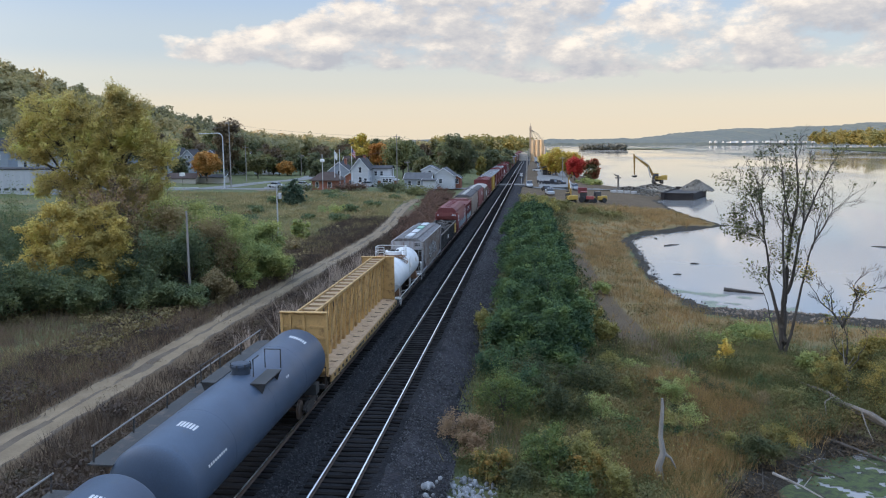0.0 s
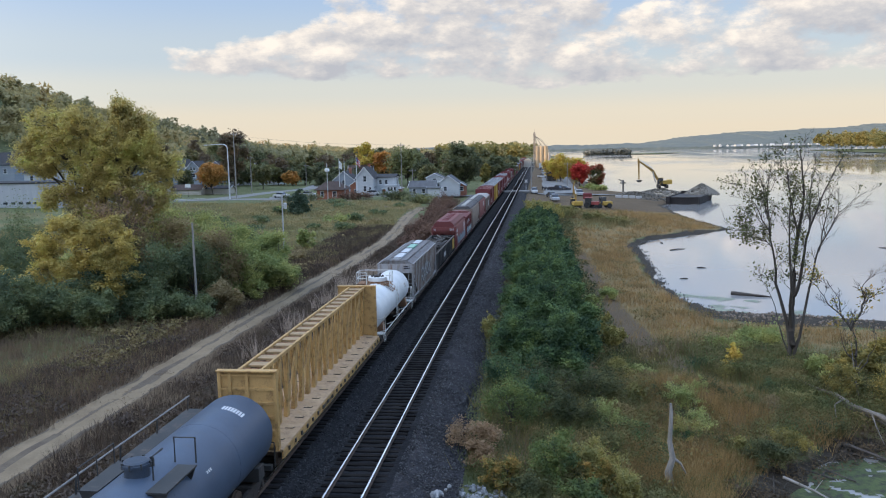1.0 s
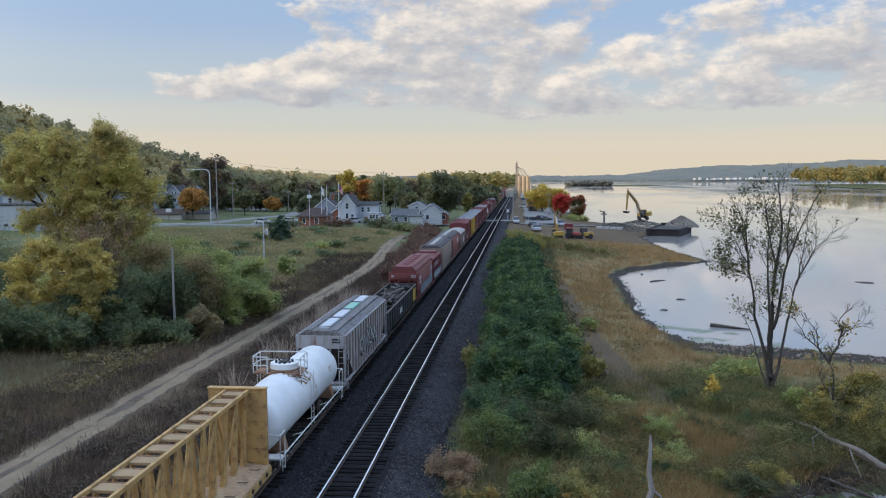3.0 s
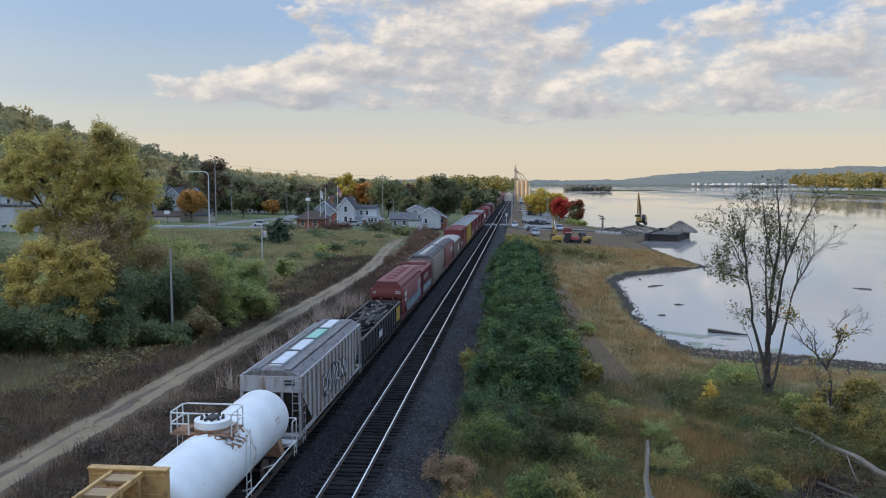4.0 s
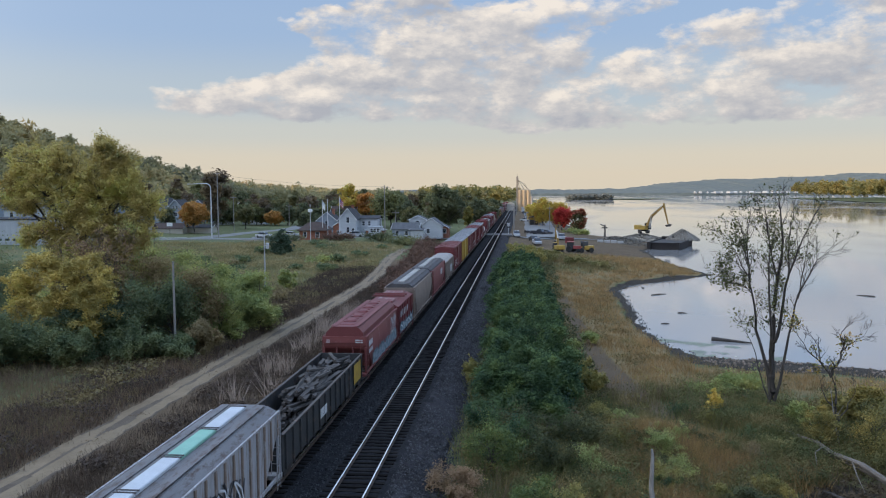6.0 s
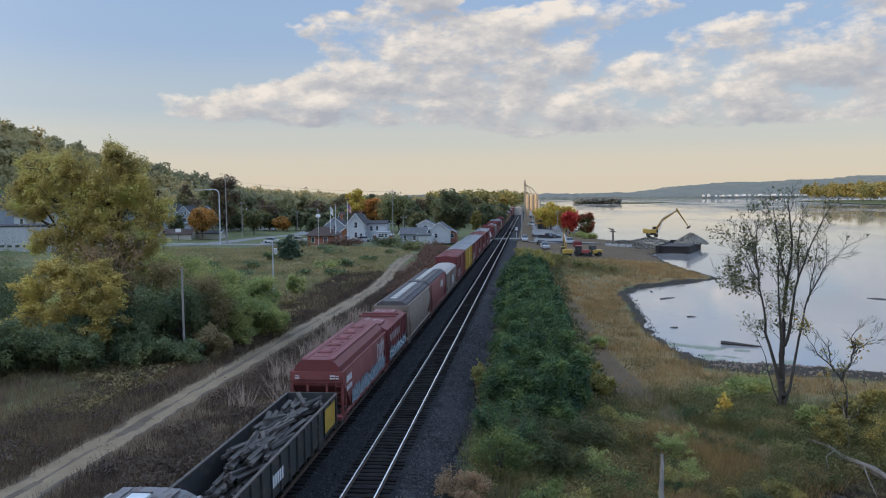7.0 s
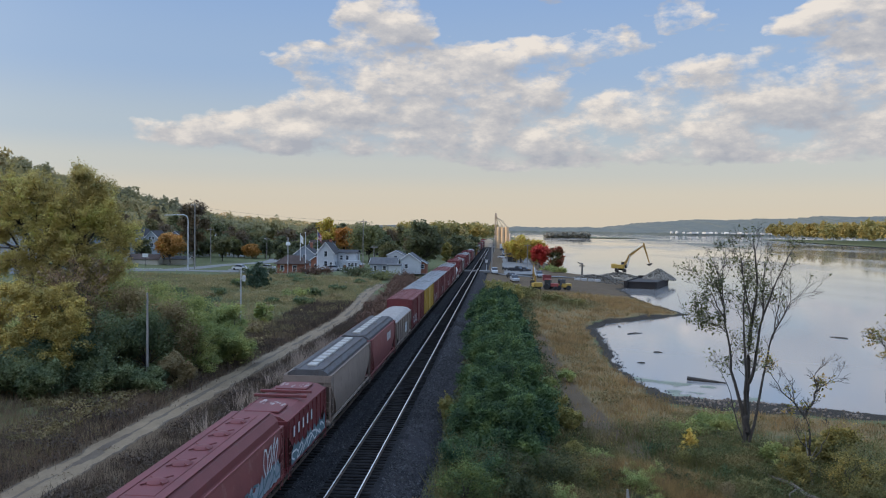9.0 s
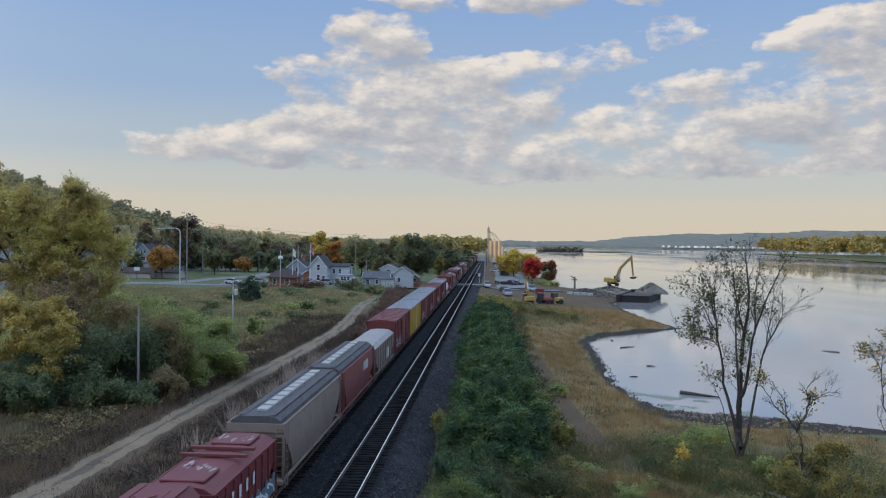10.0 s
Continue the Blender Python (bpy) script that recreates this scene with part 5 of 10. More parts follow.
M_WEED_GREY = foliage("grey_weeds", [(0.052, 0.041, 0.035), (0.08, 0.063, 0.052), (0.12, 0.095, 0.075), (0.078, 0.07, 0.042)], patch=0.5, boost=0.72, each=0.25)
M_WEED_BROWN = foliage("brown_purple_weeds", [(0.08, 0.062, 0.047), (0.12, 0.092, 0.067), (0.17, 0.13, 0.09), (0.135, 0.12, 0.06)], patch=0.35, boost=1.12, each=0.25)
M_CROWN = foliage("road_crown_leaves", [(0.10, 0.078, 0.05), (0.135, 0.105, 0.068), (0.16, 0.128, 0.085)], patch=0.5, boost=1.0)
M_WEED_OLIVE = foliage("olive_weeds", [(0.07, 0.075, 0.035), (0.11, 0.10, 0.045), (0.16, 0.135, 0.065), (0.10, 0.105, 0.04)], patch=0.3, boost=1.3, each=0.25)
M_FIELD = foliage("field_grass_blades", [(0.078, 0.086, 0.042), (0.115, 0.114, 0.056), (0.165, 0.145, 0.078), (0.10, 0.108, 0.05)], patch=0.10, boost=1.9, each=0.18)
M_WEED_MIX = foliage("slope_weed_leaves", [(0.044, 0.070, 0.027), (0.085, 0.113, 0.038), (0.15, 0.148, 0.057), (0.24, 0.19, 0.085)], patch=0.45, boost=1.0, each=0.2)
M_STRAW = foliage("straw_blades", [(0.125, 0.092, 0.042), (0.20, 0.145, 0.066), (0.30, 0.215, 0.10), (0.135, 0.125, 0.05)], patch=0.3, boost=1.25, each=0.25)
M_LITTER = foliage("rotting_litter", [(0.04, 0.032, 0.022), (0.07, 0.055, 0.036), (0.11, 0.085, 0.05), (0.06, 0.06, 0.03)], patch=0.7, boost=1.1)
M_STRAW_DULL = foliage("dull_straw_blades", [(0.13, 0.095, 0.042), (0.21, 0.15, 0.065), (0.30, 0.22, 0.10), (0.14, 0.12, 0.05)], patch=0.5, boost=1.25, each=0.3)
M_STALK_DARK = foliage("dead_stalks", [(0.10, 0.08, 0.055), (0.17, 0.135, 0.09), (0.23, 0.19, 0.13)], boost=1.1)
M_STALK = foliage("pale_stalk", [(0.22, 0.195, 0.175), (0.30, 0.27, 0.24), (0.18, 0.155, 0.135)])


def leafy_weeds(name, label, material, n, area, keep, h, size, seed, near=1.4):
    """Low leafy growth: loose leaves in patches above the ground."""
    rng = np.random.default_rng(seed)
    x, y = scatter(rng, n, *area, keep, near)
    per = 9
    x, y = np.repeat(x, per) + rng.normal(0, 0.22, len(x) * per), np.repeat(y, per) + rng.normal(0, 0.22, len(y) * per)
    z = height(x, y) + h * rng.random(len(x)) ** 0.8 * (0.7 + 0.6 * smooth(-0.6, 0.9, wavy(x, y, 2.2, seed)))
    v, f = leaf_quads(np.stack([x, y, z], -1), size * rng.uniform(0.6, 1.4, len(x)), rng)
    return tagged(soup(name, v, f, material), label, "weeds", kind="stuff")


def dirt_x(y):
    """The middle of the dirt road."""
    y = np.asarray(y, float)
    return -24.95 + 0.7 * smooth(60, 112, y) - 4.2 * smooth(122, 184, y)


def dirt_road():
    ys = np.arange(-10, 196, 0.4)
    offs = np.linspace(-1.25, 1.25, 22)
    Y, O = np.meshgrid(ys, offs, indexing="ij")
    rag = (0.12 * wavy(Y * 0 + 3, Y, 1.1) + 0.06 * wavy(Y * 0 + 1, Y, 0.45)) * (np.abs(O) > 0.95)
    X = dirt_x(Y) + O + rag * np.sign(O)
    rut = 0.05 * (np.exp(-((np.abs(O) - 0.75) / 0.3) ** 2))
    Z = height(X, Y) + 0.07 - rut - 0.12 * (np.abs(O) > 1.22)
    n, k = len(offs), len(ys)
    i = (np.arange(k - 1)[:, None] * n + np.arange(n - 1)[None, :]).ravel()
    m = surface("road_dirt", (0.168, 0.12, 0.072), (0.225, 0.167, 0.104), scale=0.5, fine=7, bump=0.4, wear=(0.13, 0.10, 0.066), wear_amount=0.4)
    ob = soup("dirt_road", np.stack([X, Y, Z], -1).reshape(-1, 3), np.stack([i, i + n, i + n + 1, i + 1], -1), m)
    worn = surface("road_crown", (0.085, 0.062, 0.043), (0.125, 0.095, 0.064), scale=0.9, fine=9, bump=0.5)
    ob.data.materials.append(worn)
    off, yy = (O[:-1, :-1] + O[1:, 1:]).ravel() / 2, Y[:-1, :-1].ravel()
    crown = (np.abs(off + 0.05) < 0.17 + 0.20 * wavy(yy, off * 2, 2.6, 1.0)) | (np.abs(off) > 1.06 + 0.16 * wavy(yy, off, 1.7, 2.0))
    ob.data.polygons.foreach_set("material_index", crown.astype(np.int32))
    tagged(ob, "pale dirt track with wheel ruts beside the railway", "dirt road", kind="structure")
    # a branch that turns off across the field
    xs = np.linspace(-27, -75, 40)
    P = [(x, 188 + 26 * smooth(-27, -60, x)) for x in xs]
    v = [(x, float(y) + s * 1.4, ground_z(x, float(y) + s * 1.4) + 0.06) for x, y in P for s in (-1, 1)]
    ob2 = soup("dirt_road", v, [(2 * j, 2 * j + 2, 2 * j + 3, 2 * j + 1) for j in range(len(P) - 1)], m)
    tagged(ob2, "pale dirt branch track across the field", "dirt road", kind="structure")


dirt_road()
left_growth()
field_scrub()
hedge_row()
slope_bushes()
shore_trees()
grasses()
leafy_ground()

# ---- the freight train ----
SPEED = 9.35
M_STEEL_DARK = surface("grimy_steel", (0.035, 0.032, 0.03), (0.06, 0.05, 0.045), scale=3, rough=0.7, bump=0.2)
M_WHEEL = surface("wheel_steel", (0.10, 0.075, 0.06), (0.16, 0.12, 0.10), scale=5, rough=0.55, metal=0.6)
M_TANK_GREY = paint("blue_grey_tank_paint", (0.068, 0.094, 0.138), rough=0.42, dirt=(0.07, 0.082, 0.105), amount=0.4, scale=0.6)
M_RAIL_PALE = surface("weathered_rail", (0.17, 0.16, 0.15), (0.24, 0.225, 0.21), scale=3, bump=0.2)
M_TANK_DARK = paint("dark_blue_grey_paint", (0.045, 0.06, 0.085), rough=0.5, dirt=(0.05, 0.05, 0.055), amount=0.5)
M_TANK_WHITE = paint("white_tank_paint", (0.70, 0.70, 0.69), rough=0.45, dirt=(0.50, 0.46, 0.41), amount=0.35, scale=0.5)
M_WHITE_METAL = paint("white_railing_paint", (0.62, 0.61, 0.58), rough=0.5, dirt=(0.35, 0.22, 0.14), amount=0.4)
M_RUST = surface("rust", (0.20, 0.10, 0.055), (0.30, 0.17, 0.10), scale=3, rough=0.85, bump=0.3, wear=(0.42, 0.34, 0.27), wear_amount=0.5)
M_RUST_PALE = surface("rust_streak", (0.46, 0.38, 0.31), (0.56, 0.51, 0.46), scale=2.2, rough=0.8, bump=0.1, wear=(0.34, 0.21, 0.13), wear_amount=0.5)
M_BEAM = paint("tan_yellow_paint", (0.50, 0.305, 0.118), rough=0.6, dirt=(0.22, 0.13, 0.055), amount=0.75, scale=0.8)
M_BEAM_DECK = surface("pale_deck", (0.35, 0.225, 0.125), (0.44, 0.30, 0.18), scale=1.5, fine=16, bump=0.3, wear=(0.27, 0.18, 0.115), wear_amount=0.8)
M_BEAM_TOP = paint("worn_plate_paint", (0.36, 0.24, 0.125), rough=0.65, dirt=(0.26, 0.18, 0.10), amount=0.7, scale=1.0)
M_HOP_GREY = paint("weathered_grey_paint", (0.37, 0.36, 0.36), rough=0.65, dirt=(0.20, 0.135, 0.105), amount=0.75, scale=1.3, stretch=(1, 1.6, 0.16))
M_HOP_ROOF = paint("grey_roof", (0.105, 0.10, 0.102), rough=0.85, dirt=(0.075, 0.058, 0.052), amount=0.8, scale=0.7, stretch=(2.5, 0.5, 1))
M_PALE_ROOF = paint("weathered_pale_roof", (0.175, 0.168, 0.168), rough=0.8, dirt=(0.085, 0.058, 0.046), amount=0.75, scale=0.8, stretch=(2.2, 0.6, 1))
M_RIB_RUST = paint("rusty_rib", (0.24, 0.175, 0.135), rough=0.75, dirt=(0.36, 0.33, 0.31), amount=0.6, scale=1.2, stretch=(1, 1, 0.3))
M_HATCH_WHITE = paint("white_hatch", (0.52, 0.54, 0.56), rough=0.5, dirt=(0.45, 0.45, 0.46), amount=0.4)
M_HATCH_CREAM = paint("cream_hatch", (0.40, 0.38, 0.35), rough=0.7, dirt=(0.27, 0.25, 0.23), amount=0.5)
M_HATCH_GREEN = paint("green_hatch", (0.24, 0.46, 0.36), rough=0.5, dirt=(0.3, 0.42, 0.36), amount=0.4)
M_CAR_RED = paint("oxide_red_paint", (0.17, 0.045, 0.045), rough=0.55, dirt=(0.14, 0.055, 0.05), amount=0.5, scale=0.5)
M_CAR_RED_FADED = paint("faded_red_paint", (0.215, 0.064, 0.06), rough=0.6, dirt=(0.26, 0.13, 0.115), amount=0.45, scale=0.5)
M_CAR_RED_DARK = paint("dark_red_paint", (0.165, 0.036, 0.038), rough=0.55, dirt=(0.24, 0.09, 0.08), amount=0.45, scale=0.6)
M_CAR_TAN = paint("dusty_tan_paint", (0.25, 0.19, 0.155), rough=0.65, dirt=(0.17, 0.13, 0.10), amount=0.6, scale=0.5)
M_CAR_BLACK = paint("black_car_paint", (0.045, 0.045, 0.045), rough=0.6, dirt=(0.11, 0.085, 0.07), amount=0.6, scale=0.7)
M_CAR_YELLOW = paint("yellow_car_paint", (0.46, 0.29, 0.05), rough=0.55, dirt=(0.27, 0.17, 0.06), amount=0.5)
M_SILVER_ROOF = paint("galvanised_roof", (0.27, 0.285, 0.305), rough=0.5, dirt=(0.19, 0.17, 0.16), amount=0.5, metal=0.25)
M_DUSTY_ROOF = paint("dusty_roof", (0.34, 0.31, 0.285), rough=0.7, dirt=(0.22, 0.19, 0.165), amount=0.6)
M_MARK_WHITE = paint("white_lettering", (0.62, 0.62, 0.62), rough=0.6)
M_REFLECTOR = paint("reflector_strip", (0.5, 0.46, 0.30), rough=0.4)
M_SPILL = paint("dried_spill", (0.38, 0.33, 0.32), rough=0.8, dirt=(0.24, 0.13, 0.12), amount=0.9, scale=3)
M_MARK_BLACK = paint("black_spray", (0.03, 0.03, 0.035), rough=0.6)
M_MARK_TEAL = paint("teal_spray", (0.10, 0.16, 0.185), rough=0.6)
M_MARK_BLUE = paint("pale_blue_spray", (0.26, 0.295, 0.325), rough=0.6)
M_RIM_SHADE = paint("scuffed_rim_and_shade_paint", (0.07, 0.062, 0.056), rough=0.65, dirt=(0.15, 0.10, 0.075), amount=0.7, scale=1.5)
M_TIMBER = surface("old_tie_wood", (0.06, 0.053, 0.049), (0.115, 0.10, 0.09), scale=2, fine=20, bump=0.4, island=0.4, stretch=(3, 0.5, 3))


def wheelset():
    g = Geo()
    for s in (-1, 1):
        g.lathe([(0.0, s * 0.80), (0.36, s * 0.80), (0.44, s * 0.785), (0.455, s * 0.70), (0.48, s * 0.69), (0.48, s * 0.665), (0.40, s * 0.66), (0.34, s * 0.70), (0.16, s * 0.71), (0.09, s * 0.66), (0.09, 0.0)], 20, "x")
        for k in range(4):
            a = k * math.pi / 2
            g.box(s * 0.80 - 0.012, s * 0.80 + 0.012, math.cos(a) * 0.2 - 0.05, math.cos(a) * 0.2 + 0.05, math.sin(a) * 0.2 - 0.05, math.sin(a) * 0.2 + 0.05)
    return g.mesh("wheelset", M_WHEEL, True)


def truck_frame():
    g = Geo()
    for s in (-1, 1):
        x0, x1 = s * 0.98 - 0.07, s * 0.98 + 0.07
        g.prism([(-1.15, 0.42), (-1.15, 0.56), (-0.55, 0.72), (0.55, 0.72), (1.15, 0.56), (1.15, 0.42), (0.75, 0.42), (0.40, 0.26), (-0.40, 0.26), (-0.75, 0.42)], x0, x1, "x")
        for k in (-0.16, 0, 0.16):
            g.tube([(s * 1.0, k, 0.30), (s * 1.0, k, 0.60)], 0.06, 8)
        for y in (-0.89, 0.89):
            g.tube([(s * 1.02, y, 0.47), (s * 1.12, y, 0.47)], 0.12, 10)
    g.box(-1.05, 1.05, -0.2, 0.2, 0.5, 0.78, 0.02)
    return g.mesh("truck", M_STEEL_DARK)


WHEELSET, TRUCK = wheelset(), truck_frame()
AXLES = []


def running_gear(car, length, inset, turning):
    """Two trucks with two wheelsets each, couplers and a centre sill."""
    for s in (-1, 1):
        truck = new("truck", TRUCK)
        truck.parent = car
        truck.matrix_basis = pose(0, s * (length / 2 - inset), 0)
        for y in (-0.89, 0.89):
            w = new("wheelset", WHEELSET)
            w.parent = truck
            w.matrix_basis = pose(0, y, 0.47)
            if turning:
                AXLES.append((w, y))
        g = Geo().box(-0.11, 0.11, s * (length / 2) - 0.1, s * (length / 2) + 0.38, 0.78, 0.98, 0.02).box(-0.17, 0.17, s * (length / 2) + 0.26, s * (length / 2) + 0.5, 0.74, 1.02, 0.03)
        part("coupler", g, M_STEEL_DARK, car)


def ladder(g, x, y, z0, z1, width=0.42, along="y", rungs=6, r=0.018):
    a, b = ((x, y - width / 2), (x, y + width / 2)) if along == "y" else ((x - width / 2, y), (x + width / 2, y))
    for p in (a, b):
        g.tube([(*p, z0), (*p, z1)], r, 5)
    for i in range(rungs):
        z = z0 + (z1 - z0) * (i + 0.5) / rungs
        g.tube([(*a, z), (*b, z)], r * 0.9, 5)


def marks(parent, name, x, rows, material, out=1):
    """Bars in the place of lettering on a side wall: (y0, y1, z0, z1)."""
    g = Geo()
    for y0, y1, z0, z1 in rows:
        g.box(min(x, x + 0.004 * out), max(x, x + 0.004 * out), y0, y1, z0, z1)
    return part(name, g, material, parent)


def letter_bars(y, z, count, w, h, gap=0.35):
    return [(y + i * w * (1 + gap), y + i * w * (1 + gap) + w, z, z + h) for i in range(count)]


def spray(parent, x, y0, y1, z0, z1, material, seed, strokes=9, r=0.035):
    """Painted scrawl on a side wall, as flat strokes."""
    rng = random.Random(seed)
    g = Geo()
    for i in range(strokes):
        cy = y0 + (y1 - y0) * (i + 0.5) / strokes
        w = (y1 - y0) / strokes * 0.62
        pts = []
        for k in range(6):
            a = rng.uniform(0.8, 1.2) * k * 1.1 + i
            pts.append((cy + w * math.cos(a), (z0 + z1) / 2 + (z1 - z0) * 0.5 * math.sin(a * 0.9 + i) * rng.uniform(0.6, 1)))
        for (ya, za), (yb, zb) in zip(pts, pts[1:]):
            d = math.hypot(yb - ya, zb - za) or 1
            ny, nz = -(zb - za) / d * r, (yb - ya) / d * r
            g.add([(x, ya + ny, za + nz), (x, yb + ny, zb + nz), (x, yb - ny, zb - nz), (x, ya - ny, za - nz)], [(0, 1, 2, 3)])
    return part("sprayed_lettering", g, material, parent)


def spray_patch(parent, x, y0, y1, z0, z1, material, seed, cells=9):
    """A ragged painted block on a side wall."""
    rng = random.Random(seed)
    top, bottom = [], []
    for i in range(cells * 3 + 1):
        y = y0 + (y1 - y0) * i / (cells * 3)
        top.append((x, y, z1 - (z1 - z0) * rng.uniform(0, 0.45)))
        bottom.append((x, y, z0 + (z1 - z0) * rng.uniform(0, 0.12)))
    n = len(top)
    return part("sprayed_block", Geo().add(top + bottom, [(i, i + 1, n + i + 1, n + i) for i in range(n - 1)]), material, parent)


def shell_profile(length, r, head=0.36):
    """Radius and place along a tank: a cylinder with domed heads."""
    half = length / 2
    out = [(0.0, -half)]
    for k in range(1, 9):
        a = k / 8 * math.pi / 2
        out.append((r * math.sin(a) ** 0.62, -half + head * (1 - math.cos(a))))
    return out + [(q, -y) for q, y in out[::-1]]


def grey_tank_car(m, length, label, turning=True):
    car = thing("tank_car", m, label, "tank car", "freight cars")
    r, cz = 1.48, 2.44
    shell = part("tank", Geo().lathe(shell_profile(length - 0.7, r), 48, "y", (0, 0, cz)), M_TANK_GREY, car, "smooth blue-grey tank", True)
    for y in (-length * 0.26, 0.0, length * 0.26):
        part("weld_seam", Geo().lathe([(r - 0.01, y - 0.012), (r + 0.003, y - 0.012), (r + 0.003, y + 0.012), (r - 0.01, y + 0.012)], 48, "y", (0, 0, cz)), M_TANK_GREY, shell)
    manway = part("manway", Geo().lathe([(0.0, 0.44), (0.30, 0.43), (0.38, 0.40), (0.40, 0.35), (0.44, 0.35), (0.44, 0.27), (0.36, 0.26), (0.38, -0.12)], 28, "z", (0, 0.1, cz + r)), M_TANK_DARK, car, "round domed hatch")
    g = Geo()
    for k in range(8):
        a = k * math.pi / 4
        part("hatch_bolt", Geo().tube([(0.42 * math.cos(a), 0.1 + 0.42 * math.sin(a), cz + r + 0.24), (0.42 * math.cos(a), 0.1 + 0.42 * math.sin(a), cz + r + 0.42)], 0.03, 6), M_CAR_BLACK, manway)
    g.tube([(-0.15, 0.75, cz + r - 0.1), (-0.15, 0.75, cz + r + 0.3)], 0.09, 10).tube([(0.15, 0.75, cz + r - 0.1), (0.15, 0.75, cz + r + 0.25)], 0.07, 10)
    part("vent_valve", g, M_CAR_BLACK, manway)
    for s in (-1, 1):
        g = Geo()
        g.box(min(s * 0.72, s * 1.34), max(s * 0.72, s * 1.34), -0.85, 1.25, cz + r - 0.20, cz + r - 0.15)
        for y in (-0.75, 1.15):
            g.prism([(s * 0.75, cz + r - 0.20), (s * 1.33, cz + r - 0.20), (s * 1.18, cz + r - 0.60), (s * 1.05, cz + r - 0.5)], y - 0.03, y + 0.03)
        part("platform", g, M_CAR_BLACK, car, "black steel walkway beside the hatch")
        g = Geo()
        for y in (-0.8, 0.2, 1.2):
            g.tube([(s * 1.31, y, cz + r - 0.18), (s * 1.31, y, cz + r + 0.5)], 0.022, 6)
        for z in (0.5,):
            g.tube([(s * 1.31, -0.8, cz + r + z), (s * 1.31, 1.2, cz + r + z)], 0.02, 6)
        if s > 0:
            part("handrail", Geo().tube([(s * 0.60, -0.1, cz + r - 0.1), (s * 0.60, -0.1, cz + r + 0.62), (s * 0.60, 0.55, cz + r + 0.62)], 0.03, 6), M_CAR_BLACK, car)
            g = Geo().tube([(s * 1.30, 1.3, cz + r - 0.1), (s * 1.30, 1.3, cz + r + 0.7), (s * 0.62, 1.3, cz + r + 0.7), (s * 0.62, 1.3, cz + r - 0.1)], 0.03, 6)
        part("handrail", g, M_CAR_BLACK, car)
        part("saddle", Geo().box(-1.3, 1.3, s * (length / 2 - 1.6) - 0.3, s * (length / 2 - 1.6) + 0.3, 0.9, 1.45, 0.02), M_CAR_BLACK, car)
        g = Geo().box(-1.35, 1.35, s * (length / 2 - 0.55) - 0.1, s * (length / 2 - 0.55) + 0.1, 0.85, 1.05)
        g.tube([(-1.4, s * (length / 2 - 0.35), 1.9), (-1.4, s * (length / 2 - 0.35), 0.9)], 0.025, 6).tube([(1.4, s * (length / 2 - 0.35), 1.9), (1.4, s * (length / 2 - 0.35), 0.9)], 0.025, 6)
        g.tube([(-1.4, s * (length / 2 - 0.35), 1.9), (1.4, s * (length / 2 - 0.35), 1.9)], 0.025, 6)
        g.tube([(-0.12, s * (length / 2 - 0.3), 2.0), (0.12, s * (length / 2 - 0.3), 2.0)], 0.28, 14)
        part("end_platform", g, M_CAR_BLACK, car)
    # the walkway and railing along the far side
    walkway = part("side_walkway", Geo().box(-2.02, -1.18, -length / 2 + 0.5, length / 2 - 0.5, 3.22, 3.27), M_CAR_BLACK, car, "narrow black walkway along the tank")
    for i in range(7):
        y = -length / 2 + 0.7 + i * (length - 1.4) / 6
        part("rail_post", Geo().tube([(-1.92, y, 3.25), (-1.88, y, 3.84)], 0.03, 6), M_CAR_BLACK, walkway)
    part("side_handrail", Geo().tube([(-1.88, -length / 2 + 0.6, 3.82), (-1.88, 0, 3.84), (-1.88, length / 2 - 0.6, 3.82)], 0.032, 6), M_RAIL_PALE, walkway, "thin pale handrail")
    part("centre_sill", Geo().box(-0.25, 0.25, -length / 2 + 0.3, length / 2 - 0.3, 0.78, 1.08), M_STEEL_DARK, car)
    # lettering on the tank's top and side, as bars along its curve
    for y0, count, a0, w in ((length * 0.36, 8, 0.10, 0.16), (-length * 0.36, 6, 0.05, 0.2), (length * 0.12, 3, 1.02, 0.09), (-length * 0.40, 9, 1.28, 0.12)):
        for i in range(count):
            a = a0 + i * (0.075 if a0 < 1 else 0.0)
            yy = y0 + (0 if a0 < 1 else i * w * 1.5)
            for da in ((0.0, 0.05),) if a0 < 1 else ((0.0, 0.06),):
                pts = [((r + 0.006) * math.sin(b), q, cz + (r + 0.006) * math.cos(b)) for b, q in ((a + da[0], yy), (a + da[1], yy), (a + da[1], yy + w * (2.2 if a0 < 1 else 1)), (a + da[0], yy + w * (2.2 if a0 < 1 else 1)))]
                part("letter", Geo().add(pts, [(0, 1, 2, 3)]), M_MARK_WHITE, shell)
    for k in range(7):
        y = -length * 0.36 + k * length * 0.12
        part("reflector", Geo().box(1.28, 1.30, y - 0.04, y + 0.04, 1.72, 2.0), M_REFLECTOR, car, "small pale yellow reflector strip")
    running_gear(car, length, 1.9, turning)
    return car


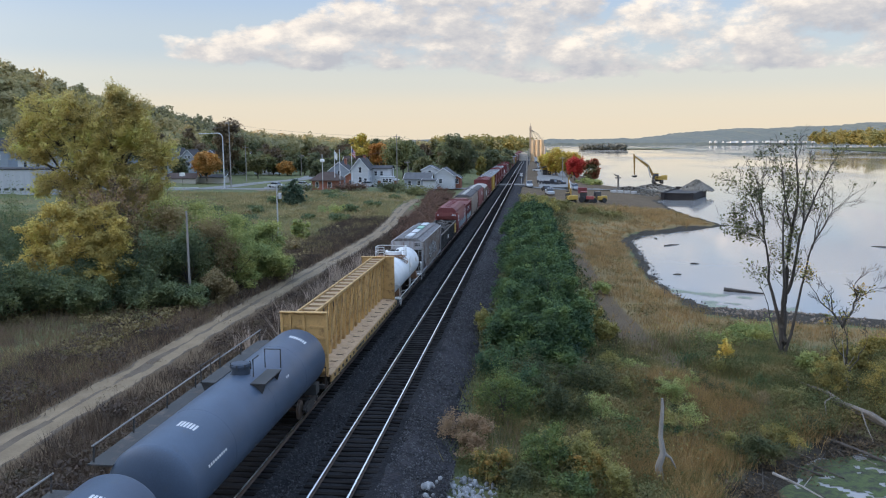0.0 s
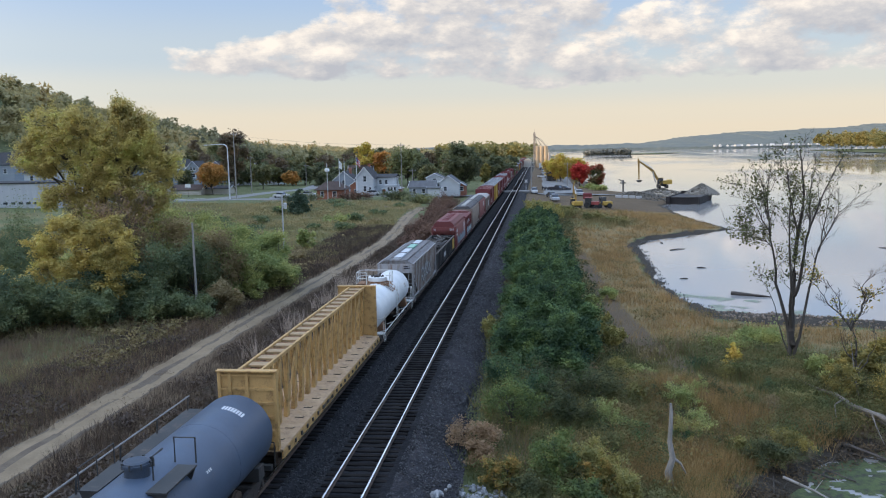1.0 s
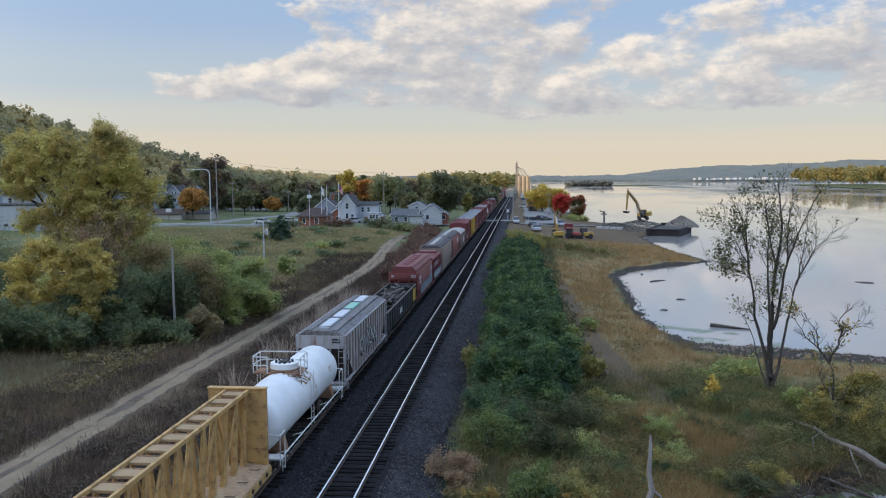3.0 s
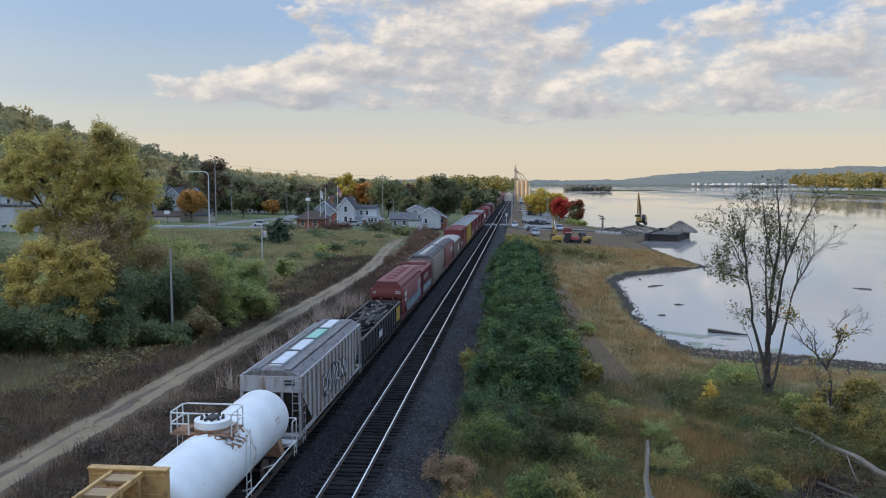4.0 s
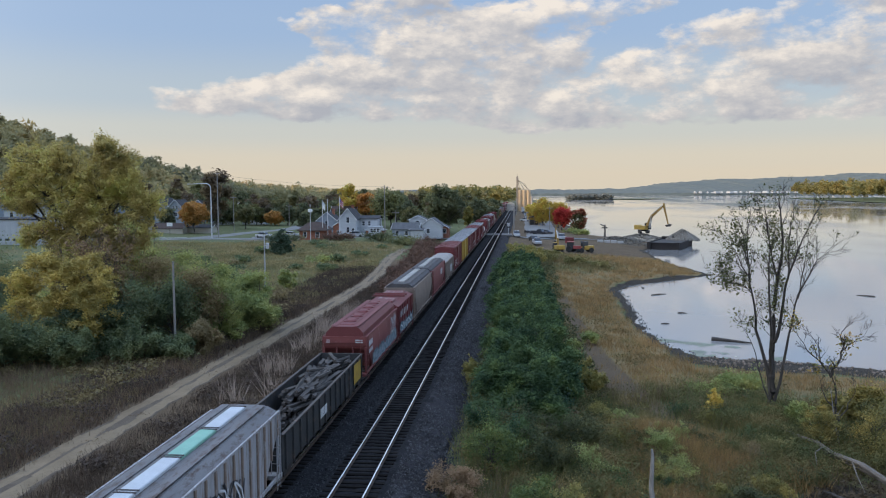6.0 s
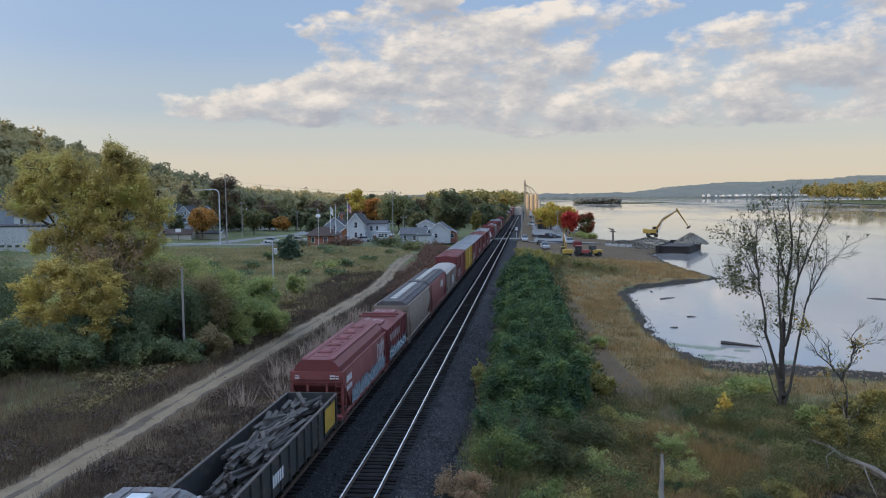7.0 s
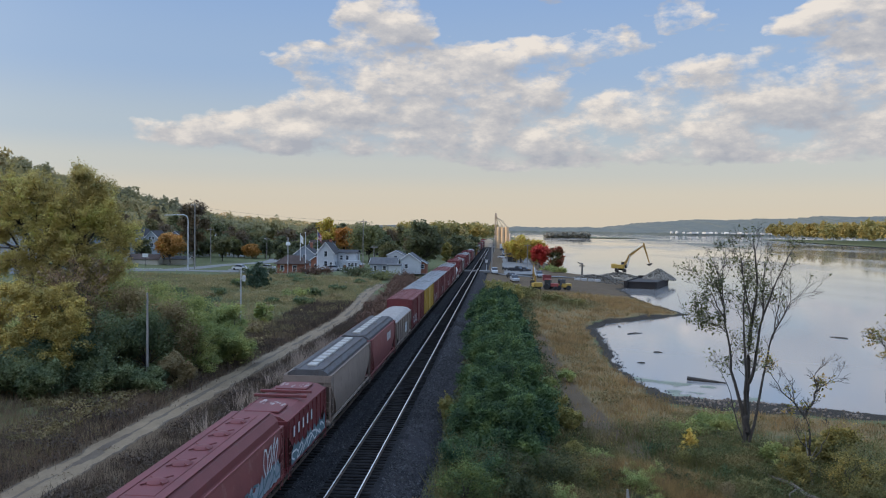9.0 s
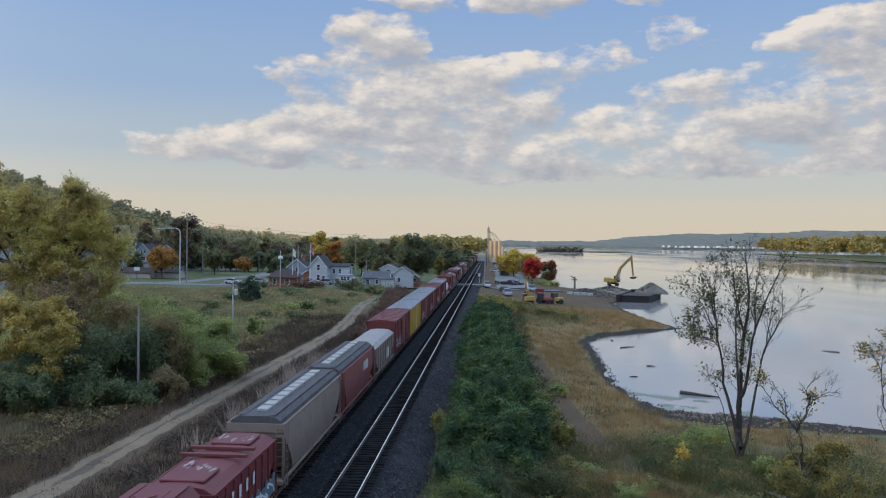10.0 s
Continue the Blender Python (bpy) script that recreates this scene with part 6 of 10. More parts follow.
def white_tank_car(m, length):
    car = thing("tank_car", m, "white tank car with rust stains and white railings", "tank car", "freight cars")
    r, cz = 1.32, 2.30
    shell = part("tank", Geo().lathe(shell_profile(length - 0.9, r, 0.6), 48, "y", (0, 0, cz)), M_TANK_WHITE, car, "white tank with grimy seams", True)
    # a rusty apron under the hatch, which stands short of the middle
    my = -0.45
    ys, arc = np.linspace(-0.85, 0.95, 10), np.linspace(-1.05, 1.05, 22)
    rag = random.Random(4)
    v = [((r + 0.006) * math.sin(a * (1 + 0.10 * rag.uniform(-1, 1))), my + y + 0.25 * rag.uniform(-1, 1) * (j in (0, 9)), cz + (r + 0.006) * math.cos(a)) for j, y in enumerate(ys) for a in arc]
    part("rust_stain", Geo().add(v, [(j * 22 + i, j * 22 + i + 1, (j + 1) * 22 + i + 1, (j + 1) * 22 + i) for j in range(9) for i in range(21) if 6 <= i <= 14 or (j * 7 + i * 5) % 4]), M_RUST, shell, "rust washed down from the hatch", True)
    # a rusty seam all round behind the hatch, and a patch on the side
    seam = [((r + 0.008) * math.sin(a), 0.62 + 0.10 * math.sin(a * 9.0) + w * (0.10 + 0.05 * math.sin(a * 23.0)), cz + (r + 0.008) * math.cos(a)) for a in np.linspace(-1.9, 1.9, 60) for w in (-1, 1)]
    part("rust_seam", Geo().add(seam, [(2 * i, 2 * i + 2, 2 * i + 3, 2 * i + 1) for i in range(59)]), M_RUST_PALE, shell, "rust streak along a girth weld", True)
    part("rust_patch", Geo().add([((r + 0.008) * math.sin(a), y, cz + (r + 0.008) * math.cos(a)) for a in (1.18, 1.42) for y in (3.6, 4.2)], [(0, 1, 3, 2)]), M_RUST_PALE, shell)
    housing = part("hatch_housing", Geo().lathe([(0.0, 0.40), (0.50, 0.40), (0.62, 0.42), (0.70, 0.38), (0.70, 0.12), (0.64, 0.10), (0.64, -0.25)], 28, "z", (0, my, cz + r)), M_TANK_WHITE, car, "white round valve housing", True)
    part("housing_band", Geo().lathe([(0.66, 0.0), (0.72, 0.02), (0.72, 0.10), (0.66, 0.12)], 28, "z", (0, my, cz + r)), M_RUST, housing, "rusty band round the housing")
    for a in range(10):
        part("valve", Geo().lathe([(0.0, 0.50), (0.05, 0.50), (0.07, 0.40)], 8, "z", (0.42 * math.cos(a * 0.628), my + 0.42 * math.sin(a * 0.628), cz + r)), M_STEEL_DARK, housing)
    part("valve_block", Geo().box(-0.2, 0.2, my - 0.28, my + 0.28, cz + r + 0.38, cz + r + 0.50, 0.03), M_STEEL_DARK, housing)
    px0, px1, py0, py1, pz = -1.42, 1.02, my - 0.72, my + 0.66, cz + r - 0.08
    part("platform", Geo().box(px0, px1, py0, py0 + 0.30, pz, pz + 0.05).box(px0, px1, py1 - 0.25, py1, pz, pz + 0.05).box(px0, px0 + 0.55, py0, py1, pz, pz + 0.05).box(px1 - 0.25, px1, py0, py1, pz, pz + 0.05), M_RUST, car, "rusty walkway plates")
    # a railing with rounded corners on three sides, open in front of the hatch
    g = Geo()
    for z in (0.44, 0.86):
        g.tube([(px0 + 0.75, py0, pz + z), (px0 + 0.1, py0, pz + z), (px0, py0 + 0.12, pz + z), (px0, py1 - 0.15, pz + z), (px0 + 0.15, py1, pz + z), (px1 - 0.12, py1, pz + z), (px1, py1 - 0.12, pz + z), (px1, py0, pz + z)], 0.032, 6)
    for x, y in ((px0 + 0.75, py0), (px0, py0 + 0.12), (px0, py1 - 0.15), (px1, py1 - 0.12), (px1, py0), (px1, (py0 + py1) / 2), (px0, (py0 + py1) / 2)):
        g.tube([(x, y, pz), (x, y, pz + 0.86)], 0.032, 6)
    part("handrail", g, M_WHITE_METAL, car)
    for x in (-1.38, 1.38):
        g = Geo()
        ladder(g, x, -0.35, 0.8, cz + r - 0.1, 0.5)
        part("ladder", g, M_WHITE_METAL, car)
    for s in (-1, 1):
        g = Geo()
        yy = s * (length / 2 - 0.25)
        for x in (-1.45, 1.45):
            g.tube([(x, yy, 0.75), (x, yy, 2.1), (x, yy - s * 0.7, 2.1), (x, yy - s * 0.7, 1.0)], 0.03, 6)
        g.tube([(-1.45, yy, 2.1), (1.45, yy, 2.1)], 0.03, 6)
        g.box(-1.5, 1.5, min(yy, yy - s * 0.6), max(yy, yy - s * 0.6), 0.98, 1.06)
        for x in (-1.5, 1.5):
            ladder(g, x, yy - s * 0.35, 0.45, 1.0, 0.4, rungs=2)
        part("end_railing", g, M_WHITE_METAL, car, "white tubular end railing")
        part("saddle", Geo().prism([(-1.3, 0.85), (1.3, 0.85), (1.1, 1.6), (-1.1, 1.6)], yy - s * 1.6 - 0.25, yy - s * 1.6 + 0.25), M_RUST, car)
    g = Geo()
    for s in (-1, 1):
        g.tube([(s * 1.5, -length / 2 + 0.7, 1.12), (s * 1.5, length / 2 - 0.7, 1.12)], 0.035, 6)
        for k in range(5):
            y = -length / 2 + 1.2 + k * (length - 2.4) / 4
            g.tube([(s * 1.5, y, 1.12), (s * 1.0, y, 0.95)], 0.03, 5)
    part("side_rail", g, M_WHITE_METAL, car)
    part("centre_sill", Geo().box(-0.28, 0.28, -length / 2 + 0.2, length / 2 - 0.2, 0.78, 1.1), M_STEEL_DARK, car)
    running_gear(car, length, 1.9, True)
    return car


def centre_beam_car(m, length):
    car = thing("centre_beam_flat_car", m, "empty yellow centre-beam flat car with bulkheads", "flat car", "freight cars")
    h, deck, half = 4.44, 1.22, length / 2
    part("deck", Geo().prism([(-1.36, 1.05), (1.36, 1.05), (1.36, 1.17), (0.25, 1.30), (-0.25, 1.30), (-1.36, 1.17)], -half, half), M_BEAM_DECK, car, "pale worn deck")
    for s in (-1, 1):
        part("side_sill", Geo().box(min(s * 1.32, s * 1.39), max(s * 1.32, s * 1.39), -half, half, 0.78, 1.12), M_BEAM, car)
    part("centre_sill", Geo().box(-0.35, 0.35, -half, half, 0.75, 1.05), M_STEEL_DARK, car)
    for s in (-1, 1):
        y0, y1 = sorted((s * half, s * (half - 0.14)))
        bulk = part("bulkhead", Geo().box(-1.24, 1.24, y0, y1, deck - 0.1, h, 0.015), M_BEAM, car, "riveted end wall with stiffeners")
        yo, yi = (half, half + 0.10) if s > 0 else (-half - 0.10, -half)
        for x in (-1.24, 1.10, -0.80, -0.07):
            part("stiffener", Geo().box(x, x + 0.14, yo, yi, deck - 0.1, h, 0.01), M_BEAM, bulk)
        for k in range(6):
            z = deck + 0.15 + k * (h - deck - 0.3) / 5
            part("stiffener", Geo().box(-1.10, 1.10, yo if s > 0 else yo + 0.03, yi - 0.03 if s > 0 else yi, z - 0.05, z + 0.05), M_BEAM, bulk)
        part("stiffener", Geo().box(-1.27, 1.27, s * half - 0.2, s * half + 0.12, h, h + 0.07, 0.015), M_BEAM, bulk)
        g = Geo()
        for k in range(6):
            z = deck + 0.15 + k * (h - deck - 0.3) / 5
            a, b = sorted((s * (half - 0.14), s * (half - 0.17)))
            g.box(-1.2, 1.2, a, b, z - 0.015, z + 0.015)
        part("seam", g, M_BEAM, bulk)
    # the truss down the middle
    bays = 17
    pitch = (length - 0.9) / bays
    for s in (-1, 1):
        part("top_chord", Geo().box(min(s * 0.42, s * 0.54), max(s * 0.42, s * 0.54), -half + 0.1, half - 0.1, h - 0.16, h, 0.012), M_BEAM, car)
    for i in range(bays + 1):
        y = -half + 0.45 + i * pitch
        part("rung", Geo().box(-0.43, 0.43, y - 0.36, y + 0.20, h - 0.17, h - 0.07, 0.01), M_BEAM_TOP, car, "pale plate between the top chords")
        part("cross_bar", Geo().box(-0.43, 0.43, y + 0.20, y + 0.25, h - 0.16, h - 0.05), M_RUST, car)
    for i in range(bays + 1):
        y = -half + 0.45 + i * pitch
        g = Geo()
        for s in (-1, 1):
            xs = [s * 0.46, s * 0.54, s * 0.40, s * 0.22]
            v = [(x, y + e * d, z) for e in (-1, 1) for x, z, d in zip(xs, (h - 0.1, h - 0.1, deck + 0.05, deck + 0.05), (0.09, 0.09, 0.19, 0.19))]
            g.add(v, [(0, 1, 2, 3), (7, 6, 5, 4), (0, 4, 5, 1), (1, 5, 6, 2), (2, 6, 7, 3), (3, 7, 4, 0)])
        part("column", g, M_BEAM, car)
    for i in range(bays):
        y0, y1 = -half + 0.45 + i * pitch, -half + 0.45 + (i + 1) * pitch
        if i % 2:
            y0, y1 = y1, y0
        for s in (-1, 1):
            part("brace", Geo().tube([(s * 0.49, y0, h - 0.2), (s * 0.36, y1, deck + 0.25)], 0.05, 4), M_BEAM, car)
    g = Geo()
    for i in range(14):
        y = -half + 0.9 + i * (length - 1.8) / 13
        for s in (-1, 1):
            part("strap_hook", Geo().tube([(s * 0.72, y, 1.26), (s * 1.05, y + 0.06, 1.235), (s * 1.1, y + 0.2, 1.235)], 0.018, 5), M_STEEL_DARK, car)
    g = Geo()
    for i in range(22):
        y = -half + 0.7 + i * (length - 1.4) / 21
        for s in (-1, 1):
            part("winch", Geo().box(min(s * 1.385, s * 1.45), max(s * 1.385, s * 1.45), y - 0.07, y + 0.07, 0.9, 1.08, 0.015), M_STEEL_DARK, car)
    marks(car, "lettering", 1.392, letter_bars(-4, 0.86, 8, 0.16, 0.18), M_CAR_BLACK)
    running_gear(car, length, 2.2, True)
    return car


def hopper_body(ribbed, roof_h, eave, sill=1.05):
    """The outline of a covered hopper across: (x, z)."""
    return [(-1.44, sill), (-1.48, sill + 0.25), (-1.48, eave - 0.72), (-1.48, eave), (-1.05, eave + (roof_h - eave) * 0.75), (-0.5, roof_h), (0.5, roof_h), (1.05, eave + (roof_h - eave) * 0.75), (1.48, eave), (1.48, eave - 0.72), (1.48, sill + 0.25), (1.44, sill)]


def covered_hopper(m, length, label, side, roof, hatches, ribs=0, eave=3.86, top=4.16, curved=False, end_sheet=True, turning=True, rails=True, rib_paint=None):
    car = thing("covered_hopper_car", m, label, "hopper car", "freight cars")
    half = length / 2
    if curved:
        n = 12
        right = [(1.52 * (1 - 0.10 * (1 - math.sin(k / n * math.pi)) - 0.05 * (k == n)), 1.1 + (eave - 1.1) * k / n) for k in range(n + 1)]
        outline = right + [(1.26, eave + (top - eave) * 0.42), (1.0, eave + (top - eave) * 0.82), (0.78, top), (-0.78, top), (-1.0, eave + (top - eave) * 0.82), (-1.26, eave + (top - eave) * 0.42)] + [(-x, z) for x, z in right[::-1]]
    else:
        outline = hopper_body(ribs, top, eave)[::-1]
    # the body, with slope sheets below its two ends
    side_out = [(x, z) for x, z in outline if z <= eave + 0.01]
    roof_out = [(x, z) for x, z in outline if z >= eave - 0.01]
    def end_at(z):
        return half - 0.12 - 2.1 * min(1.0, max(0.0, (eave - 0.72 - z) / (eave - 1.9)))
    right = sorted([p for p in side_out if p[0] > 0], key=lambda p: p[1])
    k, v = len(right), []
    for sx in (1, -1):
        for sy in (-1, 1):
            v += [(sx * x, sy * end_at(z), z) for x, z in right]
    faces = []
    for i in range(k - 1):
        faces += [(i, i + 1, k + i + 1, k + i), (2 * k + i, 3 * k + i, 3 * k + i + 1, 2 * k + i + 1), (k + i, k + i + 1, 3 * k + i + 1, 3 * k + i)][:2]
    faces += [(0, k, 3 * k, 2 * k), (k - 1, 3 * k - 1, 4 * k - 1, 2 * k - 1)]
    part("body", Geo().add(v, faces), side, car, "", curved)
    for a in (0, k):
        # flat-sided hoppers: dark rim paint imitates shade in the recess below the end wall
        part("slope_sheet", Geo().add(v[a:a + k] + v[a + 2 * k:a + 3 * k], [(i, k + i, k + i + 1, i + 1) for i in range(k - 1)]), side if curved else M_RIM_SHADE, car, "sloping end sheet in shadow" if curved else "sloping end sheet, darkened to imitate recess shade")
    # end walls reach down only part of the way; below them the ends slope inwards
    part("roof", Geo().prism(roof_out, -half + 0.06, half - 0.06), roof, car)
    for s in (-1, 1):
        g = Geo()
        yo = s * half
        g.box(-1.48, 1.48, min(yo, yo - s * 0.14), max(yo, yo - s * 0.14), eave - (0.42 if curved else 0.75), eave + 0.03, 0.01)
        for x in (-1.42, 1.42, -0.55, 0.55):
            g.box(x - 0.05, x + 0.05, min(yo, yo - s * 0.12), max(yo, yo - s * 0.12), 0.95, eave - 0.7)
        g.box(-1.48, 1.48, min(yo + s * 0.35, yo - s * 0.2), max(yo + s * 0.35, yo - s * 0.2), 0.9, 1.08)
        part("end_frame", g, side, car)
    if ribs:
        for i in range(ribs):
            y = -half + 0.35 + i * (length - 0.7) / (ribs - 1)
            low = max(1.1, (eave - 0.72) - (eave - 1.9) * (half - 0.12 - abs(y)) / 2.1) if abs(y) > half - 2.2 else 1.1
            for s in (-1, 1):
                part("rib", Geo().box(min(s * 1.47, s * 1.55), max(s * 1.47, s * 1.55), y - 0.06, y + 0.06, low, eave - 0.05, 0.01), rib_paint or side, car)
    for s in (-1, 1):
        part("eave_rail", Geo().box(min(s * 1.44, s * 1.52), max(s * 1.44, s * 1.52), -half, half, eave - 0.05, eave + 0.05, 0.01), side, car)
        part("side_sill", Geo().box(min(s * 1.42, s * 1.50), max(s * 1.42, s * 1.50), -half, half, 0.98, 1.16, 0.01), side, car)
    if rails:
        g = Geo()
        for s in (-1, 1):
            g.box(min(s * 0.62, s * 0.95), max(s * 0.62, s * 0.95), -half + 0.2, half - 0.2, top + 0.0, top + 0.03)
            for k in range(9):
                y = -half + 0.5 + k * (length - 1.0) / 8
                g.box(min(s * 0.62, s * 0.66), max(s * 0.62, s * 0.66), y - 0.04, y + 0.04, top - 0.12, top + 0.02)
        part("running_board", g, roof, car, "steel grating walkway along the roof")
    hatches(car, half, top)
    for s in (-1, 1):
        for x, y, z, way in ((1.54, s * (half - 0.35), 0.6, "y"), (-1.54, s * (half - 0.35), 0.6, "y"), (1.3, s * (half + 0.06), 1.0, "x")):
            g = Geo()
            ladder(g, x, y, z, eave, 0.42, way, rungs=8)
            part("ladder", g, side, car)
    for k in (-1, 0, 1):
        y = k * length * 0.23
        part("discharge_gate", Geo().prism([(y - length * 0.1, 1.05), (y + length * 0.1, 1.05), (y + 0.45, 0.42), (y - 0.45, 0.42)], -0.9, 0.9, "x"), M_STEEL_DARK, car)
    running_gear(car, length, 2.0, turning)
    return car


def trough_hatches(materials, width=0.31, sections=4):
    def build(car, half, top):
        span = 2 * half - 1.6
        for i in range(sections):
            y0 = -half + 0.8 + i * span / sections
            g = Geo().box(-width, width, y0 + 0.04, y0 + span / sections - 0.04, top - 0.02, top + 0.13, 0.03)
            hatch = part("hatch_cover", g, materials[i % len(materials)], car, "long roof hatch cover")
            for y in (y0 + 0.1, y0 + span / sections - 0.1):
                part("hatch_bar", Geo().box(-width - 0.05, width + 0.05, y - 0.03, y + 0.03, top + 0.12, top + 0.16), M_HOP_ROOF, hatch)
    return build


def square_hatches(material, count, width=0.30):
    def build(car, half, top):
        pitch = (2 * half - 2.0) / count
        for i in range(count):
            y = -half + 1.0 + (i + 0.5) * pitch
            part("hatch_cover", Geo().box(-width, width, y - pitch * 0.34, y + pitch * 0.34, top - 0.02, top + 0.14, 0.03), material, car, "pale square roof hatch")
    return build


def round_hatches(material, count):
    def build(car, half, top):
        pitch = (2 * half - 2.4) / count
        for i in range(count):
            y = -half + 1.2 + (i + 0.5) * pitch
            hatch = part("hatch_cover", Geo().lathe([(0.0, 0.15), (0.28, 0.13), (0.40, 0.05), (0.42, -0.05)], 16, "z", (0, y, top)), material, car, "round roof hatch", True)
            part("hatch_bar", Geo().tube([(-0.42, y - 0.42, top + 0.05), (0.42, y + 0.42, top + 0.14)], 0.03, 6).tube([(-0.42, y + 0.42, top + 0.1), (0.42, y - 0.42, top + 0.1)], 0.03, 6), material, hatch)
        part("hatch_coaming", Geo().box(-0.52, 0.52, -half + 0.9, half - 0.9, top - 0.05, top + 0.02, 0.01), material, car)
    return build


def no_hatches(car, half, top):
    pass


def gondola_car(m, length):
    car = thing("gondola_car", m, "black open gondola loaded with old wooden ties", "gondola car", "freight cars")
    half, h = length / 2, 2.55
    part("floor_plate", Geo().box(-1.33, 1.33, -half + 0.1, half - 0.1, 1.05, 1.2), M_CAR_BLACK, car)
    for s in (-1, 1):
        side = part("side_wall", Geo().box(min(s * 1.33, s * 1.39), max(s * 1.33, s * 1.39), -half, half, 0.95, h, 0.01), M_CAR_BLACK, car)
        part("top_rail", Geo().box(min(s * 1.29, s * 1.44), max(s * 1.29, s * 1.44), -half, half, h, h + 0.08, 0.015), M_RIM_SHADE, side, "worn dark top edge")
        for i in range(15):
            y = -half + 0.4 + i * (length - 0.8) / 14
            part("stake", Geo().box(min(s * 1.39, s * 1.48), max(s * 1.39, s * 1.48), y - 0.07, y + 0.07, 0.95, h, 0.01), M_CAR_BLACK, side)
        y0, y1 = sorted((s * half, s * (half - 0.12)))
        part("end_wall", Geo().box(-1.35, 1.35, y0, y1, 0.95, h + 0.1, 0.01), M_CAR_BLACK, car)
    marks(car, "yellow_panel", 1.483, [(half - 3.0, half - 0.9, 1.25, 2.45)], M_CAR_YELLOW)
    spray_patch(car, 1.486, half - 2.9, half - 1.0, 1.3, 2.4, M_RUST, 44, 4)
    marks(car, "lettering", 1.485, letter_bars(-2.5, 1.5, 5, 0.22, 0.5), M_MARK_WHITE)
    part("centre_sill", Geo().box(-0.3, 0.3, -half, half, 0.75, 1.05), M_STEEL_DARK, car)
    running_gear(car, length, 2.0, True)
    rng = random.Random(12)
    shape = Geo().box(-0.10, 0.10, -1.15, 1.15, -0.08, 0.08, 0.012).mesh("timber", M_TIMBER)
    for i in range(170):
        y = rng.uniform(-half + 5.6, half - 1.4)
        lvl = rng.random()
        top = 2.72 - 0.9 * float(smooth(-1.0, -half + 5.0, y)) - 0.2 * (math.sin(y * 1.3) > 0.4)
        ob = new("timber", shape)
        ob.parent = car
        ob.matrix_basis = pose(rng.uniform(-0.9, 0.9), y, 1.4 + (top - 1.4) * lvl ** 0.6, rng.uniform(-9, 9), rng.uniform(-40, 40), rng.gauss(0, 11))
    return car


def short_red_car(m, length):
    car = covered_hopper(m, length, "short red ribbed hopper car with pale stains on its roof", M_CAR_RED_DARK, M_CAR_RED, no_hatches, ribs=9, eave=3.5, top=3.82, rails=False)
    half = length / 2
    for y in (-half + 4.2, -half + 5.4):
        part("roof_beam", Geo().box(-1.46, 1.46, y - 0.10, y + 0.10, 3.85, 4.0, 0.02), M_CAR_RED, car, "raised red beam across the roof")
    for y in (-half + 1.5, half - 1.5):
        part("hatch_cover", Geo().box(-0.9, 0.9, y - 0.9, y + 0.9, 3.80, 3.90, 0.03), M_CAR_RED, car)
    v = random.Random(9)
    g = Geo()
    for y in (-half + 2.6, half - 1.4):
        for k in range(14):
            x, yy, r = v.uniform(-0.8, 0.8), y + v.uniform(-0.5, 0.5), v.uniform(0.03, 0.13)
            g.add([(x + r * math.cos(a) * v.uniform(0.6, 1), yy + r * math.sin(a) * v.uniform(1.6, 4.2), 3.906 + 0.0004 * k if abs(yy - y) < 0.9 else 3.826 + 0.0004 * k) for a in (0, 1.05, 2.1, 3.15, 4.2, 5.25)], [(0, 1, 2, 3, 4, 5)])
    part("pale_spill", g, M_SPILL, car, "pale dried spill on the roof")
    marks(car, "lettering", 1.554, [(-half + 1.0 + k * 0.95, -half + 1.28 + k * 0.95, 2.5, 3.05) for k in range(5)], M_MARK_WHITE)
    spray_patch(car, 1.556, -half + 0.6, half - 0.4, 1.1, 2.2, M_MARK_TEAL, 6)
    spray(car, 1.559, -half + 0.8, half - 0.6, 1.15, 1.9, M_MARK_WHITE, 7, 7, 0.05)
    return car


